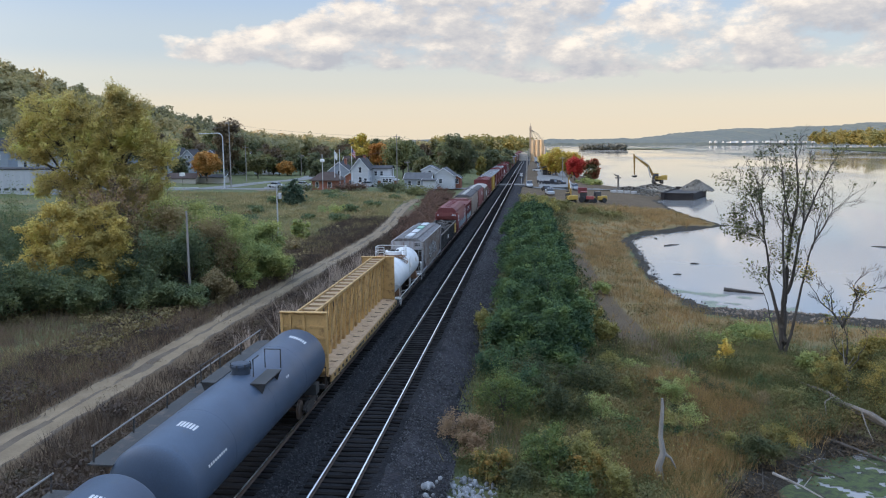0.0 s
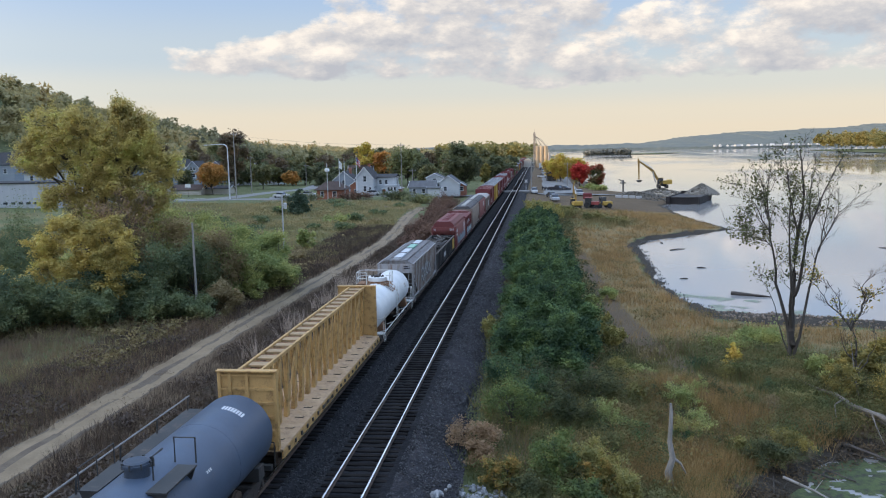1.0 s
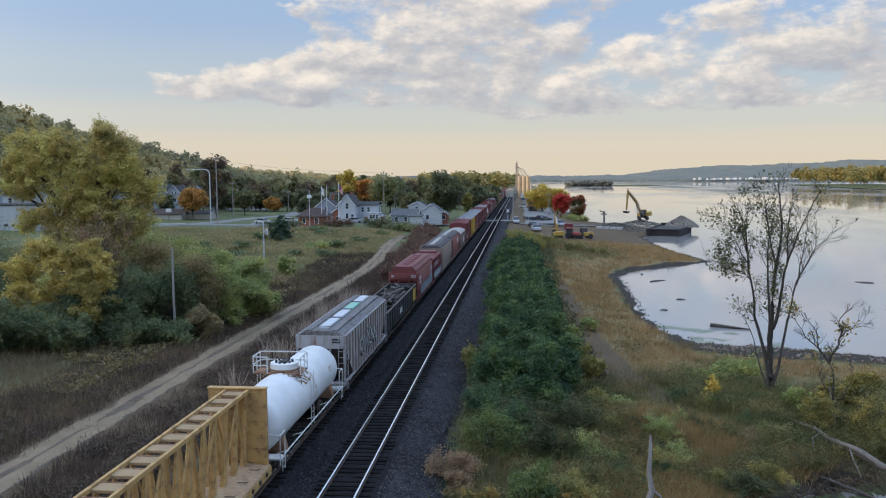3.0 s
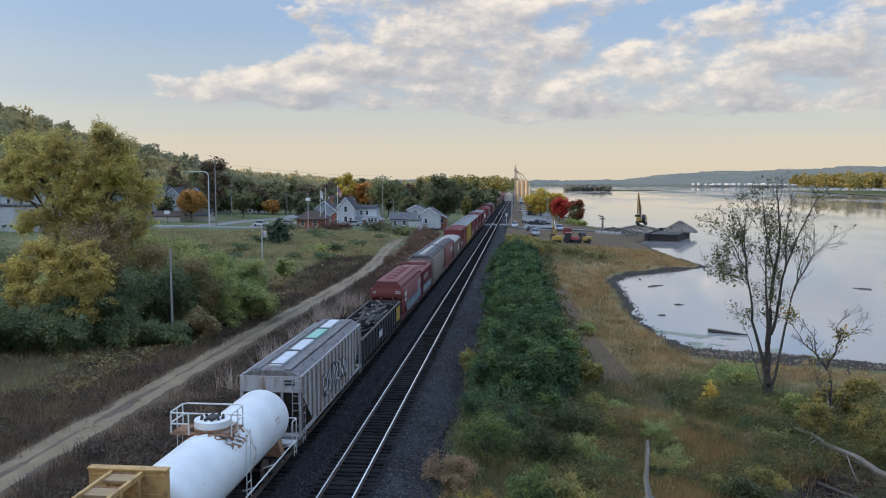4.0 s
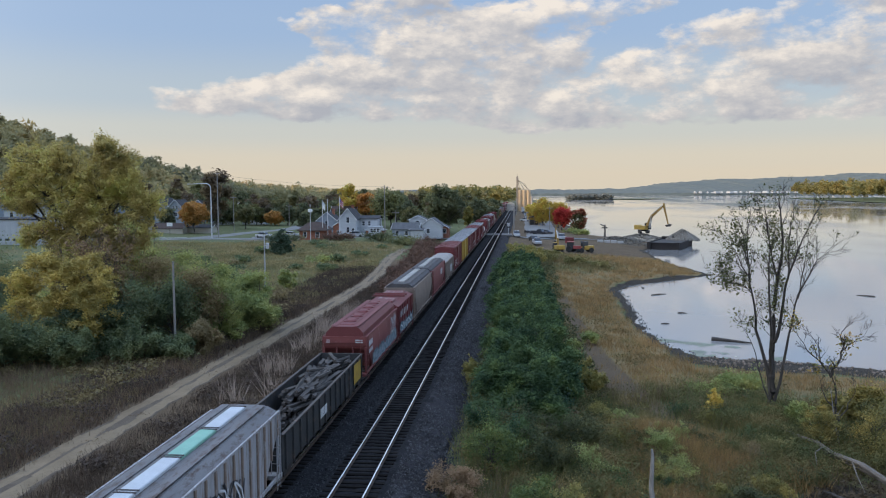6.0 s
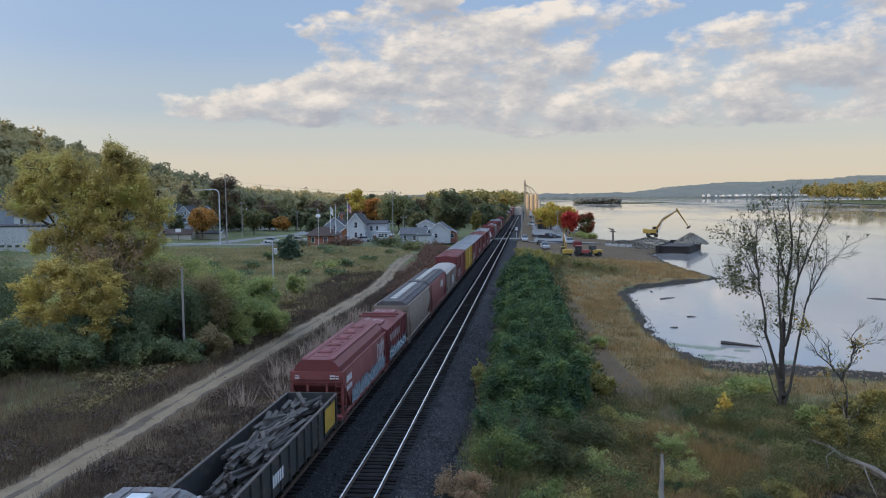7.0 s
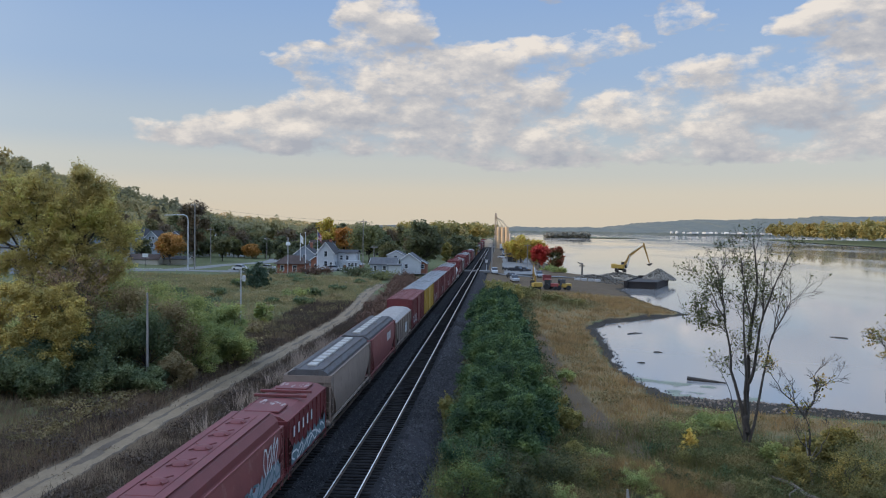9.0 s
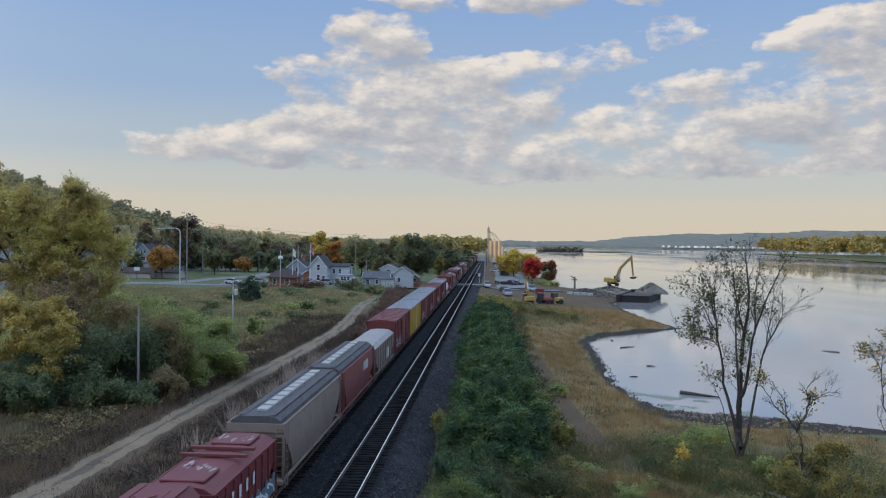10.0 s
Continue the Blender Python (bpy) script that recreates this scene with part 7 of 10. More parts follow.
def box_car(m, length, label, side, roof, doors=None, turning=False, h=4.55):
    car = thing("box_car", m, label, "box car", "freight cars")
    half = length / 2
    part("body", Geo().box(-1.50, 1.50, -half, half, 1.0, h - 0.12, 0.03), side, car)
    part("roof", Geo().prism([(-1.56, h - 0.14), (-1.56, h - 0.06), (0, h + 0.1), (1.56, h - 0.06), (1.56, h - 0.14)], -half - 0.03, half + 0.03), roof, car)
    for i in range(10):
        y = -half + (i + 0.5) * length / 10
        part("roof_seam", Geo().prism([(-1.54, h - 0.06), (-1.54, h - 0.02), (0, h + 0.14), (1.54, h - 0.02), (1.54, h - 0.06), (0, h + 0.09)], y - 0.04, y + 0.04), roof, car)
    for s in (-1, 1):
        for i in range(11):
            y = -half + 0.25 + i * (length - 0.5) / 10
            if abs(y) > 1.7:
                part("rib", Geo().box(min(s * 1.49, s * 1.56), max(s * 1.49, s * 1.56), y - 0.07, y + 0.07, 1.05, h - 0.2, 0.012), side, car)
        door = part("door", Geo().box(min(s * 1.50, s * 1.60), max(s * 1.50, s * 1.60), -1.5, 1.5, 1.1, h - 0.3, 0.012), doors or side, car, "sliding side door")
        g = Geo()
        for k in range(4):
            g.box(min(s * 1.6, s * 1.62), max(s * 1.6, s * 1.62), -1.45, 1.45, 1.4 + k * 0.75, 1.48 + k * 0.75)
        part("door_bar", g, doors or side, door)
        g = Geo()
        for k in range(4):
            z = 1.3 + k * 0.8
            a, b = sorted((s * half, s * (half + 0.04)))
            g.box(-1.45, 1.45, a, b, z, z + 0.25, 0.01)
        part("end_rib", g, side, car)
    part("centre_sill", Geo().box(-0.3, 0.3, -half, half, 0.72, 1.0), M_STEEL_DARK, car)
    running_gear(car, length, 2.0, turning)
    return car


TRAIN = []


def couple(make, y0, y1, *a, **k):
    """Builds a car between two places along the track, as they are at the clip's start."""
    mid, length = (y0 + y1) / 2, y1 - y0
    car = make(pose(TRAIN_X, mid, 0), length, *a, **k)
    TRAIN.append((car, mid))
    return car


def build_train():
    couple(grey_tank_car, 4.6, 21.7, "blue-grey tank car with a dark hatch platform")
    couple(grey_tank_car, 22.6, 39.7, "long blue-grey tank car with a dark hatch platform")
    couple(centre_beam_car, 40.5, 60.8)
    couple(white_tank_car, 61.6, 74.5)
    c = couple(covered_hopper, 75.0, 89.7, "weathered grey ribbed hopper car with sprayed lettering", M_HOP_GREY, M_PALE_ROOF, trough_hatches([M_HATCH_WHITE, M_HATCH_WHITE, M_HATCH_GREEN, M_HATCH_WHITE]), ribs=17, rib_paint=M_RIB_RUST)
    spray(c, 1.556, -3.2, 2.6, 1.5, 3.2, M_MARK_BLACK, 2, 9, 0.07)
    spray(c, 1.559, -3.1, 2.5, 1.6, 3.1, M_MARK_WHITE, 3, 7, 0.045)
    part("end_lettering", Geo().box(0.7, 1.2, -7.37, -7.365, 3.62, 3.72).box(0.7, 1.2, -7.37, -7.365, 3.46, 3.56), M_MARK_BLACK, c)
    couple(gondola_car, 90.4, 108.3)
    c = couple(covered_hopper, 109.4, 122.8, "oxide-red covered hopper car with a sprayed lower side", M_CAR_RED_FADED, M_CAR_RED, round_hatches(M_CAR_RED, 5), eave=3.5, top=4.2, curved=True)
    spray_patch(c, 1.526, -4.6, 6.2, 1.15, 2.25, M_MARK_BLUE, 21, 14)
    spray(c, 1.532, -4.4, 6.0, 1.2, 2.2, M_MARK_TEAL, 22, 12, 0.06)
    spray(c, 1.531, 3.4, 5.6, 1.7, 3.5, M_MARK_WHITE, 23, 4, 0.06)
    marks(c, "lettering", 1.533, letter_bars(-6.0, 2.75, 4, 0.26, 0.38) + letter_bars(-6.0, 2.3, 6, 0.18, 0.26), M_MARK_WHITE)
    part("end_lettering", Geo().box(0.75, 1.25, -6.71, -6.705, 3.26, 3.34).box(0.75, 1.25, -6.71, -6.705, 3.12, 3.20).box(-1.25, -1.0, -6.71, -6.705, 3.28, 3.32).box(-1.25, -1.0, -6.71, -6.705, 3.20, 3.24).box(-1.25, -1.0, -6.71, -6.705, 3.12, 3.16), M_MARK_WHITE, c)
    couple(short_red_car, 123.6, 132.4)
    couple(covered_hopper, 134.0, 149.2, "dusty tan covered hopper car with pale hatches", M_CAR_TAN, M_HOP_ROOF, square_hatches(M_HATCH_CREAM, 10), eave=3.86, top=4.26, curved=True)
    c = couple(covered_hopper, 149.9, 164.8, "faded red covered hopper car with a dark roof", M_CAR_RED_FADED, M_HOP_ROOF, square_hatches(M_HATCH_CREAM, 8), eave=3.86, top=4.26, curved=True)
    marks(c, "lettering", 1.526, letter_bars(1.6, 2.6, 4, 0.45, 0.75), M_MARK_WHITE)
    c = couple(covered_hopper, 165.6, 179.4, "small grey cement hopper car with a pale dusty roof", M_CAR_TAN, M_DUSTY_ROOF, no_hatches, ribs=9, eave=3.4, top=3.8, rails=False)
    marks(c, "lettering", 1.554, letter_bars(0.5, 1.6, 3, 0.5, 1.0), M_MARK_WHITE)
    red = couple(box_car, 180.4, 195.3, "dark red box car", M_CAR_RED_DARK, M_CAR_RED, turning=True)
    spray(red, 1.57, -6.5, -2, 1.3, 2.6, M_MARK_WHITE, 31, 6, 0.06)
    yellow = couple(box_car, 196.2, 211.0, "yellow box car with a galvanised roof", M_CAR_YELLOW, M_SILVER_ROOF)
    silver = couple(box_car, 211.9, 227.0, "red box car with a galvanised roof", M_CAR_RED, M_SILVER_ROOF)
    spray(silver, 1.57, -6.5, -2, 1.3, 2.6, M_MARK_WHITE, 33, 6, 0.06)
    grey = TRAIN[4][0]
    queue = [silver, red, silver, "w", red, grey, red, silver, TRAIN[8][0], red, TRAIN[9][0], grey, silver, yellow, red, TRAIN[6][0], grey, TRAIN[8][0], red, silver, TRAIN[9][0], grey, red, silver, TRAIN[10][0], grey, red]
    y = 228.0
    for q in queue:
        length = 14.9
        if q == "w":
            q = TRAIN[3][0]
            length = 13.0
        car = copy_thing(q, pose(TRAIN_X, y + length / 2, 0))
        TRAIN.append((car, y + length / 2))
        y += length + 0.9


build_train()


def train_motion():
    for car, mid in TRAIN:
        walk(car, [(t, pose(TRAIN_X, mid - SPEED * t, 0)) for t in (0.0, 5.0, 10.0)])
    turn = math.degrees(SPEED / 0.48)
    for axle, y in AXLES[:48]:
        walk(axle, [(0.1 * k / 1.5, pose(0, y, 0.47, turn * 0.1 * k / 1.5)) for k in range(0, 151)])

# ---- the town beyond the field ----
M_ASPHALT = surface("old_asphalt", (0.155, 0.15, 0.145), (0.20, 0.195, 0.185), scale=0.3, fine=6, bump=0.2, wear=(0.15, 0.15, 0.15), wear_amount=0.5)
M_CONCRETE = surface("concrete", (0.36, 0.35, 0.34), (0.44, 0.43, 0.41), scale=0.6, fine=8, bump=0.15, wear=(0.27, 0.26, 0.25), wear_amount=0.4)
M_SIDING = surface("white_siding", (0.43, 0.445, 0.46), (0.50, 0.51, 0.52), scale=0.7, fine=7, bump=0.1, stretch=(0.2, 0.2, 4))
M_SIDING_BLUE = surface("blue_grey_siding", (0.25, 0.28, 0.32), (0.30, 0.33, 0.365), scale=0.7, fine=7, bump=0.1, stretch=(0.2, 0.2, 4))
M_SIDING_TAN = surface("tan_siding", (0.42, 0.38, 0.32), (0.49, 0.45, 0.38), scale=0.7, fine=7, bump=0.1, stretch=(0.2, 0.2, 4))
M_BRICK = surface("red_brick", (0.27, 0.10, 0.065), (0.34, 0.145, 0.09), scale=2, fine=9, bump=0.3)
M_SHINGLE = surface("dark_shingles", (0.035, 0.034, 0.036), (0.055, 0.053, 0.056), scale=1.0, fine=9, bump=0.3)
M_SHINGLE_BROWN = surface("brown_shingles", (0.055, 0.036, 0.03), (0.08, 0.055, 0.045), scale=1.0, fine=9, bump=0.3)
M_SHINGLE_GREY = surface("grey_shingles", (0.075, 0.077, 0.082), (0.105, 0.105, 0.11), scale=1.0, fine=9, bump=0.3)
M_TRIM = paint("white_trim", (0.74, 0.74, 0.73), rough=0.5)
M_PANE = surface("window_glass", (0.03, 0.035, 0.045), (0.045, 0.05, 0.06), scale=0.5, rough=0.08, bump=0.0, spec=0.6)
M_POLE_WOOD = surface("weathered_pole", (0.23, 0.205, 0.185), (0.31, 0.285, 0.26), scale=2, fine=15, bump=0.3, stretch=(2, 2, 0.2))
M_PALE_POLE = surface("bleached_pole", (0.38, 0.38, 0.38), (0.46, 0.46, 0.45), scale=2, fine=15, bump=0.2, stretch=(2, 2, 0.2))
M_GALV = surface("galvanised_steel", (0.52, 0.53, 0.54), (0.60, 0.61, 0.62), scale=1, rough=0.45, metal=0.5, bump=0.05)
M_WIRE = surface("wire", (0.05, 0.05, 0.05), (0.07, 0.07, 0.07), rough=0.6, bump=0.0)


def strip(name, label, points, width, material, lift=0.05, category="road"):
    """A flat strip laid along a line of places on the ground."""
    pts = []
    for (ax, ay), (bx, by) in zip(points, points[1:]):
        n = max(2, int(math.hypot(bx - ax, by - ay) / 5))
        pts += [(ax + (bx - ax) * k / n, ay + (by - ay) * k / n) for k in range(n)]
    pts.append(points[-1])
    v = []
    for i, (x, y) in enumerate(pts):
        a, b = pts[max(0, i - 1)], pts[min(len(pts) - 1, i + 1)]
        d = math.hypot(b[0] - a[0], b[1] - a[1])
        nx, ny = -(b[1] - a[1]) / d, (b[0] - a[0]) / d
        for s in np.linspace(-0.5, 0.5, 5):
            px, py = x + nx * s * width, y + ny * s * width
            v.append((px, py, max(ground_z(px, py), ground_z(x, y)) + lift))
    g = Geo().add(v, [(5 * i + k, 5 * i + k + 1, 5 * i + k + 6, 5 * i + k + 5) for i in range(len(pts) - 1) for k in range(4)])
    return tagged(part(name, g, material), label, category, kind="structure")


def window(house, wall, x, z, w, h, face, at):
    """A sash window on a wall: face 'y-' looks towards -y, 'x+' towards +x; at is the wall's plane."""
    def put(a0, a1, z0, z1, d0, d1):
        if face == "y-":
            return (a0, a1, at - d1, at - d0, z0, z1)
        if face == "x+":
            return (at + d0, at + d1, a0, a1, z0, z1)
        return (at - d1, at - d0, a0, a1, z0, z1)
    win = part("window", Geo().box(*put(x - w / 2 - 0.1, x + w / 2 + 0.1, z - 0.1, z + h + 0.1, 0.0, 0.05)), M_TRIM, house)
    part("pane", Geo().box(*put(x - w / 2, x + w / 2, z, z + h / 2 - 0.03, 0.05, 0.06)).box(*put(x - w / 2, x + w / 2, z + h / 2 + 0.03, z + h, 0.05, 0.07)), M_PANE, win)
    part("sill", Geo().box(*put(x - w / 2 - 0.14, x + w / 2 + 0.14, z - 0.16, z - 0.1, 0.0, 0.12)), M_TRIM, win)


def gable_house(m, label, w, d, eave, ridge, wall_m, roof_m, windows=(), along="y", over=0.35, chimney=None, door=None, hip=0.0, name="house"):
    """A house on a rectangle w by d about its origin; the ridge runs along y or x. windows: (face, place along, sill height, width, height)."""
    house = thing(name, m, label, "house", "houses")
    hw, hd = w / 2, d / 2
    if along == "y":
        wall = Geo().prism([(-hw, -0.6), (hw, -0.6), (hw, eave), (0, ridge - 0.15), (-hw, eave)] if not hip else [(-hw, -0.6), (hw, -0.6), (hw, eave), (-hw, eave)], -hd, hd)
    else:
        wall = Geo().prism([(-hd, -0.6), (hd, -0.6), (hd, eave), (0, ridge - 0.15), (-hd, eave)] if not hip else [(-hd, -0.6), (hd, -0.6), (hd, eave), (-hd, eave)], -hw, hw, "x")
    part("wall", wall, wall_m, house)
    a, b = (hw, hd) if along == "y" else (hd, hw)
    slope = (ridge - eave) / a
    lo = eave - slope * over

    def spot(p, q, z):
        return (p, q, z) if along == "y" else (q, p, z)
    t = 0.14
    in_ = hip
    v = [spot(-a - over, -b - over, lo), spot(0, -b - over + in_, ridge), spot(a + over, -b - over, lo), spot(-a - over, b + over, lo), spot(0, b + over - in_, ridge), spot(a + over, b + over, lo)]
    v += [(x, y, z + t) for x, y, z in v]
    faces = [(6, 7, 10, 9), (7, 8, 11, 10), (0, 3, 4, 1), (1, 4, 5, 2), (0, 1, 7, 6), (1, 2, 8, 7), (3, 9, 10, 4), (4, 10, 11, 5), (0, 6, 9, 3), (2, 5, 11, 8)]
    if hip:
        faces += [(6, 8, 7), (9, 10, 11)]
    part("roof", Geo().add(v, faces), roof_m, house)
    g = Geo()
    if not hip:
        for e in (-1, 1):
            g = Geo()
            for s in (-1, 1):
                p0, p1 = spot(s * (a + over), e * (b + over + 0.02), lo + 0.02), spot(0, e * (b + over + 0.02), ridge + 0.02)
                g.tube([p0, p1], 0.09, 4)
            part("bargeboard", g, M_TRIM, house)
    for face, x, z, ww, hh in windows:
        window(house, None, x, z, ww, hh, face, -hd if face == "y-" else hw if face == "x+" else -hw)
    if chimney:
        part("chimney", Geo().box(chimney[0] - 0.35, chimney[0] + 0.35, chimney[1] - 0.35, chimney[1] + 0.35, eave, ridge + 0.9, 0.02).box(chimney[0] - 0.42, chimney[0] + 0.42, chimney[1] - 0.42, chimney[1] + 0.42, ridge + 0.75, ridge + 0.85), M_BRICK, house)
    if door is not None:
        dr = part("door", Geo().box(door - 0.5, door + 0.5, -hd - 0.06, -hd, 0.0, 2.1, 0.01), M_TRIM, house)
        part("door_panel", Geo().box(door - 0.38, door + 0.38, -hd - 0.075, -hd - 0.06, 0.15, 1.95, 0.01), M_SHINGLE_BROWN, dr)
    return house


def utility_pole(x, y, h, label, material=None, arm=True, box=False, r=0.15, base=None):
    pole = thing("utility_pole", pose(x, y, ground_z(x, y) if base is None else base), label, "pole", "utility poles")
    part("shaft", Geo().tube([(0, 0, -0.5), (0, 0, h * 0.5), (0, 0, h)], [r, r * 0.85, r * 0.65], 10), material or M_POLE_WOOD, pole, smooth=True)
    if arm:
        part("crossarm", Geo().box(-1.1, 1.1, -0.06, 0.06, h - 0.75, h - 0.6, 0.01), M_POLE_WOOD, pole)
        for k in (-0.95, -0.45, 0.45, 0.95):
            part("insulator", Geo().lathe([(0.0, 0.18), (0.05, 0.16), (0.06, 0.06), (0.03, 0.0)], 8, "z", (k, 0, h - 0.6)), M_GALV, pole)
    if box:
        part("transformer", Geo().lathe([(0.0, 0.85), (0.2, 0.82), (0.24, 0.75), (0.24, 0.02), (0.0, 0.0)], 12, "z", (0.42, 0, h - 1.9)), M_GALV, pole, "grey drum transformer")
        part("bracket", Geo().box(0.1, 0.3, -0.05, 0.05, h - 1.5, h - 1.4), M_GALV, pole)
    return pole


def wire(a, b, sag=0.8, r=0.018):
    pts = [(a[0] + (b[0] - a[0]) * k / 10, a[1] + (b[1] - a[1]) * k / 10, a[2] + (b[2] - a[2]) * k / 10 - sag * 4 * (k / 10) * (1 - k / 10)) for k in range(11)]
    ob = part("power_line", Geo().tube(pts, r, 4, False), M_WIRE)
    return tagged(ob, "thin dark power line strung between poles", "cable", "power lines")


def street_lamp(x, y, h, reach):
    lamp = thing("street_lamp", pose(x, y, ground_z(x, y)), "tall grey street lamp with a long curved arm", "street lamp")
    pts = [(0, 0, -0.3), (0, 0, h * 0.5), (0, 0, h - 1.4)]
    pts += [(-1.4 * (1 - math.cos(k * 0.393)), 0, h - 1.4 + 1.4 * math.sin(k * 0.393)) for k in range(1, 5)] + [(-reach, 0, h - 0.15)]
    part("mast", Geo().tube(pts, [0.22, 0.18, 0.14, 0.13, 0.12, 0.11, 0.1, 0.08], 10, up=(0, 1, 0)), M_GALV, lamp, smooth=True)
    part("lamp_head", Geo().box(-reach - 0.75, -reach, -0.17, 0.17, h - 0.26, h - 0.06, 0.05), M_GALV, lamp)
    part("base_plate", Geo().box(-0.3, 0.3, -0.3, 0.3, 0.0, 0.12, 0.02), M_CONCRETE, lamp)


M_FLAG_RED = surface("flag_red", (0.45, 0.05, 0.06), (0.38, 0.04, 0.05), bump=0.0)
M_FLAG_BLUE = surface("flag_blue", (0.05, 0.07, 0.22), (0.04, 0.06, 0.18), bump=0.0)


def flag_pole(x, y, h, kind):
    pole = thing("flagpole", pose(x, y, ground_z(x, y)), "white flagpole with a striped flag" if kind == "striped" else "white flagpole with a pale hanging flag" if kind else "bare white flagpole beside the brick building", "flagpole", "flagpoles")
    part("shaft", Geo().tube([(0, 0, -0.3), (0, 0, h)], [0.11, 0.06], 8), M_TRIM, pole)
    part("finial", Geo().lathe([(0.0, 0.2), (0.09, 0.1), (0.0, 0.0)], 8, "z", (0, 0, h)), M_TRIM, pole)
    if kind:
        def cloth(t0, t1, z0, z1, out):
            n = 8
            v = []
            for k in range(n + 1):
                t = t0 + (t1 - t0) * k / n
                for z in (z0, z1):
                    v.append((0.1 + 0.95 * t, 0.22 * math.sin(t * 6) - out, h - 0.3 + z - 0.9 * t))
            return [(2 * k, 2 * k + 2, 2 * k + 3, 2 * k + 1) for k in range(n)], v
        if kind == "striped":
            for i in range(7):
                f, v = cloth(0, 1, -0.28 * (i + 1), -0.28 * i, 0)
                part("stripe", Geo().add(v, f), M_FLAG_RED if i % 2 == 0 else M_TRIM, pole)
            f, v = cloth(0, 0.42, -1.1, 0, 0.01)
            part("canton", Geo().add(v, f), M_FLAG_BLUE, pole)
        else:
            f, v = cloth(0, 0.8, -1.9, 0, 0)
            part("flag", Geo().add(v, f), M_TRIM, pole)


def wheel_geo(x, y, r, w):
    return Geo().lathe([(0.0, -w / 2), (r * 0.9, -w / 2), (r, -w / 3), (r, w / 3), (r * 0.9, w / 2), (0.0, w / 2)], 14, "x", (x, y, r))


M_TYRE = surface("tyre_rubber", (0.025, 0.025, 0.025), (0.04, 0.04, 0.04), bump=0.1)
M_CAR_GLASS = M_PANE


def vehicle(m, label, body_m, kind="car"):
    car = thing("parked_car" if kind == "car" else "pickup_truck", m, label, "car" if kind == "car" else "pickup truck", "parked vehicles")
    L = 2.3 if kind == "car" else 2.8
    side = [(-L, 0.35), (-L, 0.85), (-L + 0.2, 0.95), (-0.55 * L, 1.0), (0.62 * L, 1.0), (L - 0.05, 0.92), (L, 0.4)]
    part("body", Geo().prism(side, -0.9, 0.9, "x"), body_m, car)
    cab = [(-0.55 * L, 0.98), (-0.30 * L, 1.5), (0.35 * L, 1.52), (0.66 * L, 0.98)] if kind == "car" else [(-0.5 * L, 0.98), (-0.30 * L, 1.75), (0.15 * L, 1.75), (0.2 * L, 0.98)]
    part("cabin", Geo().prism(cab, -0.78, 0.78, "x"), M_CAR_GLASS, car, "dark glazed cabin")
    part("cabin_roof", Geo().box(-0.76, 0.76, cab[1][0] + 0.05, cab[2][0] - 0.05, cab[1][1] - 0.03, cab[1][1] + 0.05, 0.03), body_m, car)
    if kind != "car":
        part("load_bed", Geo().box(-0.88, 0.88, 0.25 * L, L - 0.05, 1.0, 1.25, 0.03), body_m, car)
    for x in (-0.8, 0.8):
        for y in (-0.62 * L, 0.62 * L):
            part("wheel", wheel_geo(x, y, 0.34, 0.22), M_TYRE, car)
    return car


M_PAINT_WHITE = paint("white_car_paint", (0.58, 0.58, 0.58), rough=0.25)
M_PAINT_DARK = paint("dark_car_paint", (0.04, 0.042, 0.05), rough=0.25)
M_PAINT_RED = paint("red_machine_paint", (0.33, 0.075, 0.07), rough=0.45, dirt=(0.25, 0.1, 0.08), amount=0.4)
M_PAINT_YELLOW = paint("machine_yellow", (0.48, 0.31, 0.07), rough=0.45, dirt=(0.30, 0.2, 0.08), amount=0.45)
M_PAINT_SILVER = paint("silver_car_paint", (0.42, 0.43, 0.45), rough=0.3)


